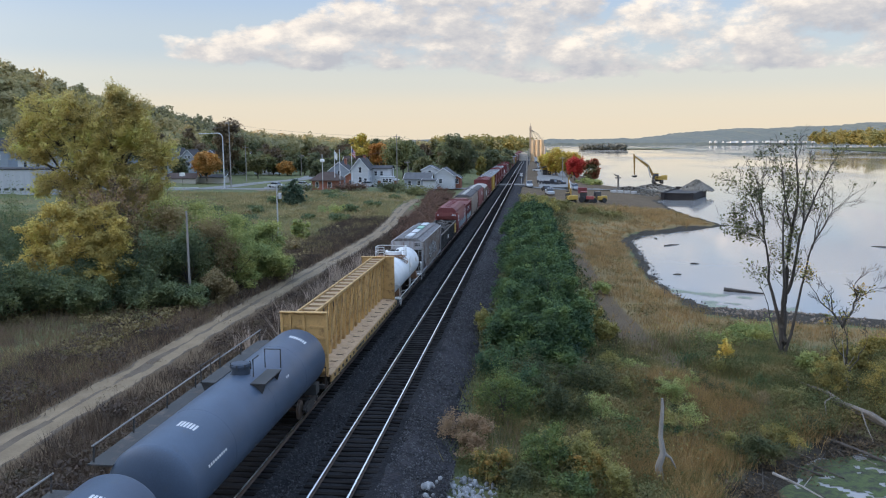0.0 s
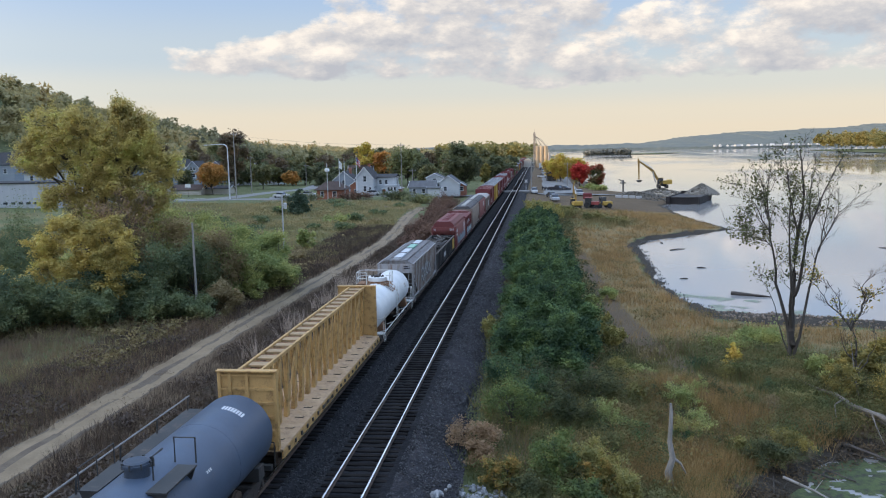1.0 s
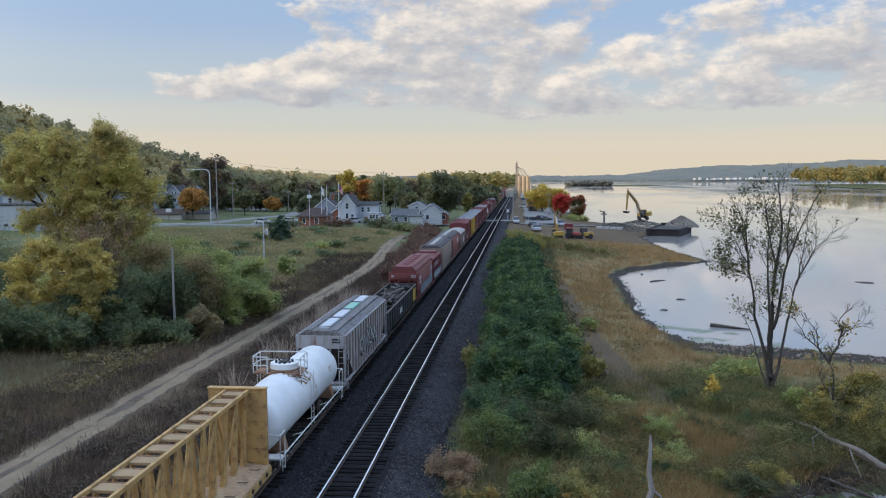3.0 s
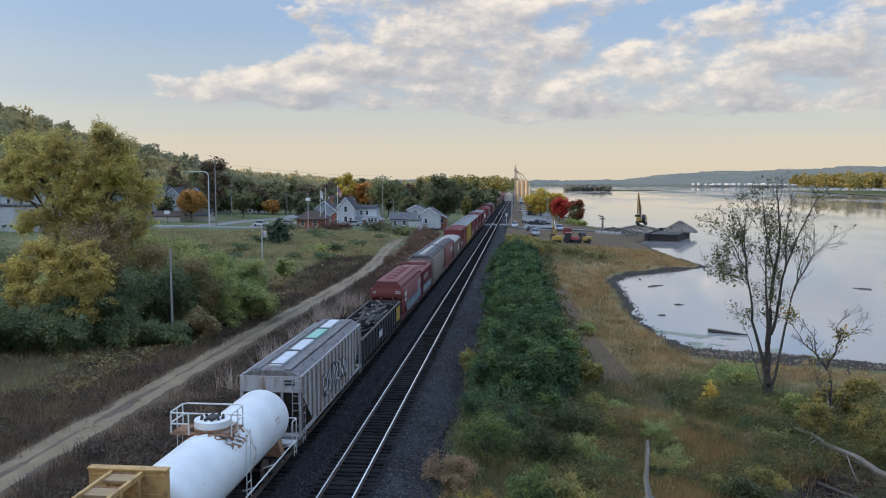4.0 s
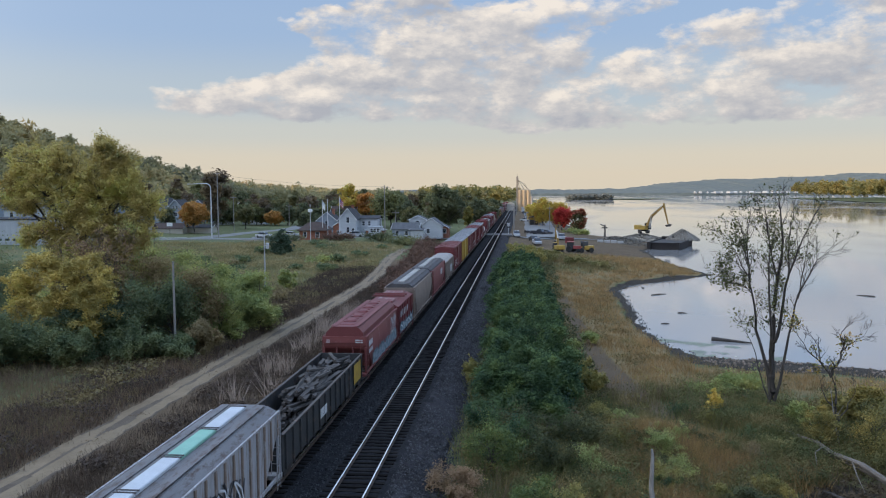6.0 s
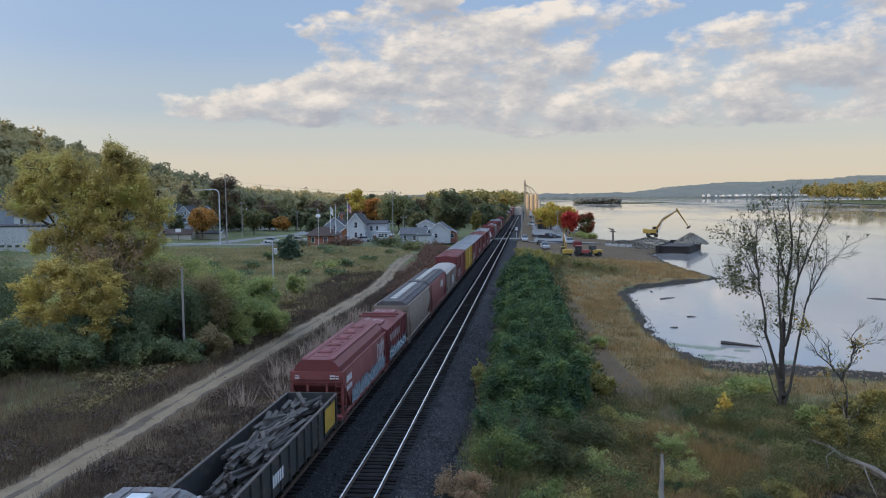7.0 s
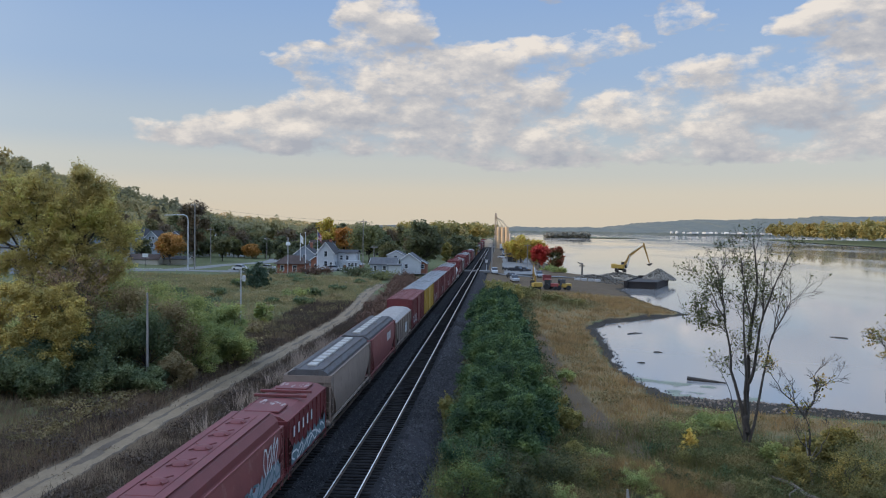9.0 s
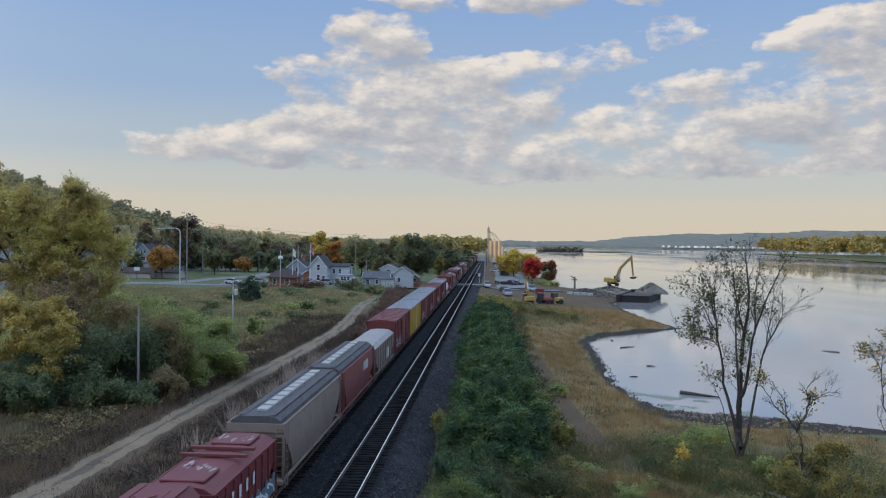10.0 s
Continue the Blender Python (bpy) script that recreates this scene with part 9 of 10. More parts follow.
M_TOWER = surface("dull_tower_steel", (0.32, 0.26, 0.20), (0.40, 0.335, 0.265), scale=0.8, rough=0.7, bump=0.1)
# orange tone carries the low sun's warmth as well as the concrete's tan
M_SILO = surface("silo_concrete", (0.50, 0.34, 0.19), (0.58, 0.41, 0.245), scale=0.15, fine=2, bump=0.1, wear=(0.50, 0.40, 0.30), wear_amount=0.4)
M_BARGE = paint("dark_barge_steel", (0.026, 0.023, 0.023), rough=0.7, dirt=(0.07, 0.045, 0.036), amount=0.5)
M_ALGAE = surface("green_algae", (0.05, 0.07, 0.024), (0.08, 0.10, 0.034), scale=0.7, fine=12, bump=0.3, wear=(0.035, 0.035, 0.024), wear_amount=0.9)


def rock_mesh(seed, material, size=1.0):
    """A blocky broken stone: a coarse ball with its corners knocked about."""
    rng = random.Random(seed)
    bm = bmesh.new()
    bmesh.ops.create_icosphere(bm, subdivisions=1, radius=size)
    for v in bm.verts:
        v.co *= rng.uniform(0.72, 1.12)
        v.co.z *= 0.75
    me = bpy.data.meshes.new("stone")
    bm.to_mesh(me)
    bm.free()
    me.materials.append(material)
    return me


def stone_heap(name, label, category, material, spots, seed):
    """Stones of a heap, each an object: places (x, y, z, size)."""
    rng = random.Random(seed)
    heap = thing(name, pose(spots[0][0], spots[0][1], spots[0][2] - spots[0][3]), label, category)
    inv = heap.matrix_basis.inverted()
    shapes = [rock_mesh(seed + i, material) for i in range(5)]
    for x, y, z, s in spots[:300]:
        ob = new("stone", shapes[rng.randrange(5)])
        ob.parent = heap
        ob.matrix_basis = inv @ pose(x, y, z, rng.uniform(0, 360), rng.uniform(0, 360), rng.uniform(0, 360)) @ Matrix.Scale(s, 4)
    if len(spots) > 300:
        base = np.array([tuple(v.co) for v in shapes[0].vertices])
        tri = np.array([tuple(p.vertices) for p in shapes[0].polygons])
        V, F = [], []
        for i, (x, y, z, s) in enumerate(spots[300:]):
            R = np.array(Euler((rng.uniform(0, 6), rng.uniform(0, 6), rng.uniform(0, 6))).to_matrix())
            V.append(base @ R.T * s + np.array([x, y, z]))
            F.append(tri + i * len(base))
        rest = soup("loose_stone", np.concatenate(V), np.concatenate(F), material, heap)
        rest.matrix_basis = inv
        rest["kind"] = "stuff"
    return heap


def mound(rng, n, cx, cy, z0, rx, ry, h, size, angular=1.0):
    """Places on a cone-shaped heap."""
    out = []
    for _ in range(n):
        a, r = rng.uniform(0, 6.283), math.sqrt(rng.random())
        x, y = cx + rx * r * math.cos(a), cy + ry * r * math.sin(a)
        out.append((x, y, z0 + h * (1 - r) ** 0.85 * rng.uniform(0.9, 1.05), rng.uniform(*size)))
    out.sort(key=lambda p: p[1])
    return out


def grain_elevator():
    el = thing("grain_elevator", pose(0, 540, ground_z(0, 520)), "pale tan concrete grain elevator with a steel leg tower", "grain elevator")
    for i, (x, y) in enumerate([(-1.6, 0), (1.2, 0), (4.0, 0), (-1.6, 3), (1.2, 3), (4.0, 3)]):
        silo = part("silo", Geo().lathe([(1.5, 0), (1.5, 13.8), (1.35, 14.1), (0.0, 14.5)], 24, "z", (x, y, 0)), M_SILO, el, smooth=True)
        for k in range(4):
            part("hoop", Geo().lathe([(1.5, 2.5 + 3 * k), (1.53, 2.52 + 3 * k), (1.53, 2.62 + 3 * k), (1.5, 2.64 + 3 * k)], 24, "z", (x, y, 0)), M_SILO, silo)
    part("small_bin", Geo().lathe([(0.9, 0), (0.9, 9.5), (0.0, 10.6)], 18, "z", (6.2, -1.5, 0)), M_TOWER, el, smooth=True)
    g = Geo()
    for x in (-4.0, -2.7):
        for y in (-1.2, 0.1):
            g.tube([(x, y, 0), (x, y, 20.5)], 0.09, 5)
    part("tower_leg", g, M_TOWER, el)
    g = Geo()
    for k in range(10):
        z = 2.05 * k
        for y in (-1.2, 0.1):
            g.tube([(-4.0, y, z), (-2.7, y, z + 2.05)], 0.05, 4).tube([(-2.7, y, z), (-4.0, y, z + 2.05)], 0.05, 4)
    part("tower_brace", g, M_TOWER, el)
    part("elevator_leg", Geo().box(-3.75, -3.35, -0.8, -0.3, 0, 22.5).box(-3.3, -2.95, -0.8, -0.3, 0, 22.5), M_TOWER, el, "twin casings of the bucket lift")
    part("head_house", Geo().box(-4.1, -2.6, -1.3, 0.2, 20.4, 22.0, 0.05).prism([(-4.1, 22.0), (-2.6, 22.0), (-3.0, 23.4), (-3.7, 23.4)], -1.0, -0.1), M_TOWER, el)
    part("mast", Geo().tube([(-3.35, -0.5, 23.2), (-3.35, -0.5, 25.0)], 0.1, 6), M_TOWER, el)
    for x, y in ((-1.6, 0), (1.2, 0), (4.0, 0), (6.2, -1.5)):
        part("spout", Geo().tube([(-3.2, -0.5, 20.8), (x * 0.5 - 1.6, y, 18.2), (x, y, 14.4 if x < 6 else 10.6)], 0.17, 6), M_TOWER, el)
    part("catwalk", Geo().box(-3, 5.2, 1.1, 1.9, 14.7, 14.9).box(-3, 5.2, 1.1, 1.14, 15.6, 15.66), M_TOWER, el)
    part("dump_shed", Geo().box(-10.5, -5.0, -3, 4, 0, 5.0, 0.03).prism([(-10.8, 5.0), (-4.7, 5.0), (-7.7, 6.4)], -3.2, 4.2), M_SIDING_TAN, el, "pale shed beside the tower")
    part("office", Geo().box(-0.5, 4.5, -10, -5, 0, 3.0, 0.03).box(-0.7, 4.7, -10.2, -4.8, 3.0, 3.2), M_SIDING, el)


M_PANEL = surface("worn_concrete", (0.13, 0.122, 0.115), (0.18, 0.17, 0.16), scale=0.6, fine=8, bump=0.15, wear=(0.09, 0.085, 0.08), wear_amount=0.5)
M_BOOM = paint("worn_ochre_paint", (0.33, 0.20, 0.055), rough=0.5, dirt=(0.14, 0.09, 0.05), amount=0.5)


def excavator(m, label, scale, boom_len, stick_len):
    """Tracks, a slewing house with cab, a boom, a stick and a bucket: returns the thing and its three moving parts."""
    ex = thing("excavator", m, label, "excavator", "excavators")
    k = scale
    for s in (-1, 1):
        outline = [(-2.2 * k, 0.35 * k), (-1.9 * k, 0.0), (1.9 * k, 0.0), (2.2 * k, 0.35 * k), (2.2 * k, 0.6 * k), (1.9 * k, 0.95 * k), (-1.9 * k, 0.95 * k), (-2.2 * k, 0.6 * k)]
        tr = part("crawler_track", Geo().prism(outline, min(s * 0.85 * k, s * 1.5 * k), max(s * 0.85 * k, s * 1.5 * k), "x"), M_STEEL_DARK, ex)
        g = Geo()
        for i in range(12):
            y = -1.9 * k + i * 3.8 * k / 11
            g.box(min(s * 0.83 * k, s * 1.53 * k), max(s * 0.83 * k, s * 1.53 * k), y - 0.05 * k, y + 0.05 * k, 0.94 * k, 1.0 * k)
        part("track_shoe", g, M_STEEL_DARK, tr)
    part("turntable", Geo().lathe([(0.75 * k, 0.6 * k), (0.75 * k, 1.15 * k), (0.0, 1.15 * k)], 20, "z"), M_STEEL_DARK, ex)
    # the house looks along +x of its own space
    house = part("house", Geo().box(-2.6 * k, 1.3 * k, -1.4 * k, 1.4 * k, 1.15 * k, 2.3 * k, 0.08 * k).box(-2.7 * k, -1.4 * k, -1.3 * k, 1.3 * k, 1.2 * k, 2.55 * k, 0.15 * k), M_PAINT_YELLOW, ex, "yellow machine house with counterweight")
    part("cab", Geo().prism([(0.1 * k, 1.2 * k), (1.75 * k, 1.2 * k), (1.75 * k, 2.2 * k), (1.4 * k, 3.1 * k), (0.1 * k, 3.1 * k)], 0.35 * k, 1.4 * k), M_CAR_GLASS, house, "glazed cab")
    part("cab_roof", Geo().box(0.02 * k, 1.5 * k, 0.3 * k, 1.45 * k, 3.08 * k, 3.2 * k, 0.03 * k), M_PAINT_YELLOW, house)
    B, S = boom_len, stick_len
    bend = (B * 0.42, B * 0.10)
    boom = part("boom", Geo().prism([(0, -0.3 * k), (bend[0], bend[1] - 0.35 * k), (B, -0.18 * k), (B + 0.1 * k, 0.15 * k), (bend[0] - 0.1, bend[1] + 0.4 * k), (-0.1 * k, 0.3 * k)], -0.25 * k, 0.25 * k), M_BOOM, house, at=pose(1.1 * k, -0.15 * k, 2.0 * k, 0, -40, 0))
    part("boom_cylinder", Geo().tube([(0.5 * k, 0.35 * k, -0.9 * k), (bend[0], 0.35 * k, bend[1])], 0.11 * k, 8).tube([(0.5 * k, -0.35 * k, -0.9 * k), (bend[0], -0.35 * k, bend[1])], 0.11 * k, 8), M_GALV, boom)
    part("stick_cylinder", Geo().tube([(bend[0] * 1.05, 0, bend[1] + 0.45 * k), (B - 0.1, 0, 0.55 * k)], 0.11 * k, 8), M_GALV, boom)
    stick = part("stick", Geo().prism([(-0.9 * k, 0.12 * k), (-0.6 * k, 0.35 * k), (0.3 * k, 0.32 * k), (S, 0.12 * k), (S, -0.12 * k), (0.2 * k, -0.25 * k)], -0.2 * k, 0.2 * k), M_BOOM, boom, at=pose(B, 0, 0, 0, 100, 0))
    return ex, house, boom, stick


def bucket(parent, k, S):
    """The bucket rides on the stick's end as part of its mesh family."""
    n = 7
    arc = [(S + 0.1 * k + 0.55 * k * math.sin(a * 0.5), -0.5 * k - 0.62 * k * math.cos(a * 0.5) + 0.5 * k) for a in range(n)]
    return Geo().prism(arc, -0.6 * k, 0.6 * k)


def barge():
    b = thing("barge", pose(43.6, 247, WATER, 0, 0, -20), "low dark steel work barge heaped with broken stone", "barge")
    part("hull", Geo().prism([(-4.6, 0.2), (-4.2, -0.6), (4.2, -0.6), (4.6, 0.2), (4.6, 1.7), (-4.6, 1.7)], -10, 12), M_BARGE, b)
    part("coaming", Geo().box(-4.65, -4.4, -10, 12, 1.7, 2.0).box(4.4, 4.65, -10, 12, 1.7, 2.0).box(-4.65, 4.65, -10.2, -9.9, 1.7, 2.0).box(-4.65, 4.65, 11.9, 12.2, 1.7, 2.6), M_BARGE, b)
    for x in (-4.5, 3.5):
        part("spud_well", Geo().box(x, x + 1.0, -10.8, -10.0, -0.5, 2.1, 0.03), M_BARGE, b)
    part("deck", Geo().box(-4.4, 4.4, -9.9, 11.9, 1.62, 1.74), M_STEEL_DARK, b)


M_POLE_DARK = surface("dark_post", (0.13, 0.115, 0.10), (0.19, 0.17, 0.15), scale=3, bump=0.3)


def deadwood():
    rng = random.Random(15)

    def log(name, m, pts, r0, label, limbs_=(), material=None):
        t = thing(name, m, label, "driftwood")
        part("trunk", Geo().tube(pts, [r0 * (1 - 0.75 * i / (len(pts) - 1)) for i in range(len(pts))], 9), material or M_DEADWOOD, t, smooth=True)
        for q, r in limbs_:
            part("limb", Geo().tube(q, [r * (1 - 0.7 * i / (len(q) - 1)) for i in range(len(q))], 6), material or M_DEADWOOD, t, smooth=True)
        return t
    log("fallen_log", pose(16.6, 55.6, ground_z(17, 57.5) - 0.5), [(4.6, -13.5, 0.3), (4.1, -11.8, 0.5), (3.2, -9.9, 0.5), (2.75, -8, 0.72), (1.9, -6, 0.7), (1.5, -4.2, 0.86), (0.8, -2.5, 0.78), (0, 0, 0.8)], 0.26, "long weathered fallen tree lying across the weeds",
        [([(1.7, -5.0, 0.55), (2.5, -7.2, 0.5), (3.3, -9.4, 0.35), (4.3, -11.2, 0.3), (5.2, -12.8, 0.2)], 0.17), ([(3.4, -10, 0.55), (3.0, -12.5, 0.9), (2.7, -14.5, 0.5)], 0.07), ([(2.4, -7.4, 0.7), (1.7, -9.8, 0.8), (1.6, -11.2, 0.3)], 0.05), ([(4.0, -11.5, 0.5), (5.2, -12.4, 1.2)], 0.07), ([(1.6, -5, 0.8), (0.6, -6.6, 1.0), (0.3, -7.8, 0.6)], 0.06), ([(4.4, -13, 0.4), (5.2, -13.4, 1.0), (5.6, -13.2, 1.6)], 0.09), ([(4.5, -13.2, 0.35), (4.0, -14.0, 0.9), (3.6, -14.2, 1.3)], 0.07), ([(4.3, -12.6, 0.45), (5.4, -12.0, 0.5), (6.2, -11.8, 0.9)], 0.07)], M_LOGWOOD)
    log("dead_snag", pose(6.0, 38.6, ground_z(6.0, 38.6)), [(0.25, 0, -0.2), (0.05, 0, 0.9), (0.25, 0, 1.6), (0.1, 0, 2.4), (0.15, 0, 3.9), (0.12, 0, 4.3)], 0.21, "bleached dead snag standing in the weeds",
        [([(0.26, 0, 1.6), (0.62, 0, 1.35), (0.9, 0.1, 0.8)], 0.09), ([(0.1, 0, 0.6), (0.3, 0, 0.2), (0.35, 0, -0.1)], 0.08)])
    log("fallen_log", pose(13.0, 39.2, -3.7), [(-1.1, 1.2, 0.45), (0, 0, 0.3), (1.0, -1.5, 0.1)], 0.08, "grey branch fallen at the edge of the algae", [([(0, 0, 0.3), (0.5, 0.4, 0.7)], 0.03), ([(-0.5, 0.6, 0.35), (-0.7, 0.1, 0.7)], 0.03)])
    log("fallen_log", pose(17.5, 44.5, -3.8), [(-1.5, 2.5, 0.3), (0.2, 0.3, 0.2), (2.4, -3.4, 0.1)], 0.13, "dark wet branch lying in the algae", (), M_BARK)
    rng = random.Random(61)
    for i in range(26):
        x, y = rng.uniform(10.5, 20), rng.uniform(39.5, 47)
        d = float(shore_distance(np.array([x]), np.array([y]))[0])
        if -1.6 < d < 1.4:
            n = rng.uniform(0.5, 1.6)
            log("stick", pose(x, y, max(ground_z(x, y), WATER) + 0.05, 0, 0, rng.uniform(0, 180)), [(-n, 0, 0.02), (0, rng.uniform(-0.12, 0.12), 0.12), (n, 0, rng.uniform(0.05, 0.35))], rng.uniform(0.02, 0.06), "weathered stick washed up at the pond's edge", (), rng.choice([M_LOGWOOD, M_BARK, M_BARK]))
    log("drift_log", pose(23.5, 94.0, WATER), [(-1.9, 0.9, 0.16), (0, 0, 0.14), (2.0, -1.0, 0.1)], 0.28, "waterlogged drift log near the shore", (), M_BARK)
    for i, (x, y, s) in enumerate([(22.2, 115.4, 0.6), (22.3, 135.7, 1.6), (19.4, 150, 0.8), (21.0, 145, 0.5), (54.8, 135.8, 1.4), (18.2, 106, 0.5)]):
        log("drift_log", pose(x, y, WATER, 0, 0, 35 * i), [(-s, 0, 0.02), (0, 0.1 * s, 0.1), (s, 0, 0.03)], 0.14, "small dark snag showing above the water", (), M_BARK)
    log("bare_stick", pose(19.4, 52.6, ground_z(19.4, 52.6)), [(0.5, 0, 0), (0.2, 0.1, 1.6), (-0.1, 0, 3.6)], 0.06, "thin bleached dead stem leaning in the brush", [([(0.2, 0.1, 1.6), (0.7, 0, 2.6)], 0.03)])


def shore_rubble():
    rng = random.Random(44)
    spots = []
    for _ in range(330):
        y = rng.uniform(84, 150)
        x = float(np.interp(y, [84, 90, 100, 116, 141, 150], [18.5, 16.3, 15.2, 15.7, 16.6, 20])) + rng.gauss(-0.1, 0.35)
        s = rng.uniform(0.04, 0.13)
        spots.append((x, y, max(ground_z(x, y), WATER) + s * 0.3, s))
    stone_heap("shore_stones", "dark wet stones along the muddy shore", "stones", M_DARKSTONE, spots, 70)
    spots = []
    for _ in range(300):
        y = rng.uniform(29.5, 34.8)
        x = -2.6 + (rng.random() + rng.random() - 1) * (2.3 - 0.25 * (y - 29.5))
        s = rng.uniform(0.045, 0.125) * (1.5 if rng.random() < 0.12 else 1)
        spots.append((x, y, ground_z(x, y) + 0.5 * float(smooth(34.8, 31, y)) + s * 0.4, s))
    stone_heap("riprap", "heap of pale broken limestone beside the ballast", "stones", M_RIPRAP, spots, 80)
    leaves = []
    for _ in range(260):
        x, y = rng.uniform(17, 34), rng.uniform(75, 82.5)
        s = rng.uniform(0.08, 0.2)
        leaves.append((x, y, ground_z(x, y) + s * 0.2, s))
    stone_heap("beach_cobbles", "brown cobbles and flotsam on the mud flat", "stones", M_COBBLE, leaves, 90)


M_DARKSTONE = surface("wet_stone", (0.06, 0.058, 0.055), (0.11, 0.105, 0.10), scale=2, rough=0.5, bump=0.4, vary=0.3)
M_COBBLE = surface("brown_cobble", (0.17, 0.125, 0.095), (0.25, 0.20, 0.16), scale=2, bump=0.4, vary=0.3)


def algae():
    xs, ys = np.arange(9.5, 40, 0.22), np.arange(34, 49, 0.22)
    X, Y = np.meshgrid(xs, ys)
    wet = shore_distance(X, Y)
    grow = (wavy(X, Y, 1.6, 3.0) + 0.6 * wavy(X, Y, 0.5, 1.0) + 0.5 * wavy(X, Y, 0.25, 5.0) - 0.2 * smooth(-0.8, -5.0, wet) > -0.15) & (wet < 0.4)
    n = len(xs)
    i = (np.arange(len(ys) - 1)[:, None] * n + np.arange(n - 1)[None, :])[grow[:-1, :-1]]
    rng = np.random.default_rng(3)
    V = np.stack([X + rng.uniform(-0.09, 0.09, X.shape), Y + rng.uniform(-0.09, 0.09, X.shape), np.full(X.shape, WATER + 0.015)], -1).reshape(-1, 3)
    ob = soup("algae", V, np.stack([i, i + 1, i + n + 1, i + n], -1), M_ALGAE)
    tagged(ob, "mats of bright green algae on still shallow water", "algae", kind="stuff")
    xs, ys = np.arange(15, 27, 0.25), np.arange(83, 96, 0.25)
    X, Y = np.meshgrid(xs, ys)
    wet = shore_distance(X, Y)
    grow = (wavy(X, Y, 1.9, 1.0) + 0.5 * wavy(X, Y, 0.6, 2.0) - 1.2 * smooth(-1.0, -5.5, wet) > -0.2) & (wet < 0.8)
    n = len(xs)
    i = (np.arange(len(ys) - 1)[:, None] * n + np.arange(n - 1)[None, :])[grow[:-1, :-1]]
    V = np.stack([X + rng.uniform(-0.1, 0.1, X.shape), Y + rng.uniform(-0.1, 0.1, X.shape), np.full(X.shape, WATER + 0.013)], -1).reshape(-1, 3)
    ob = soup("algae", V, np.stack([i, i + 1, i + n + 1, i + n], -1), M_SCUM)
    tagged(ob, "grey-green scum on the shallows by the mud flat", "algae", kind="stuff")


M_SCUM = surface("grey_green_scum", (0.15, 0.17, 0.12), (0.22, 0.24, 0.17), scale=0.8, fine=8, bump=0.2, rough=0.5, wear=(0.12, 0.12, 0.09), wear_amount=0.6)


def marker_post():
    p = thing("mooring_post", pose(27.8, 280, ground_z(27.8, 280)), "dark mooring post with a crossed top", "post")
    part("shaft", Geo().tube([(0, 0, -0.6), (0, 0, 4.2)], [0.4, 0.3], 8), M_POLE_DARK, p)
    part("crossbar", Geo().box(-1.1, 0.9, -0.15, 0.15, 3.0, 3.4, 0.03).tube([(-1.5, 0, 4.4), (0.2, 0, 3.6)], 0.22, 6), M_POLE_DARK, p)


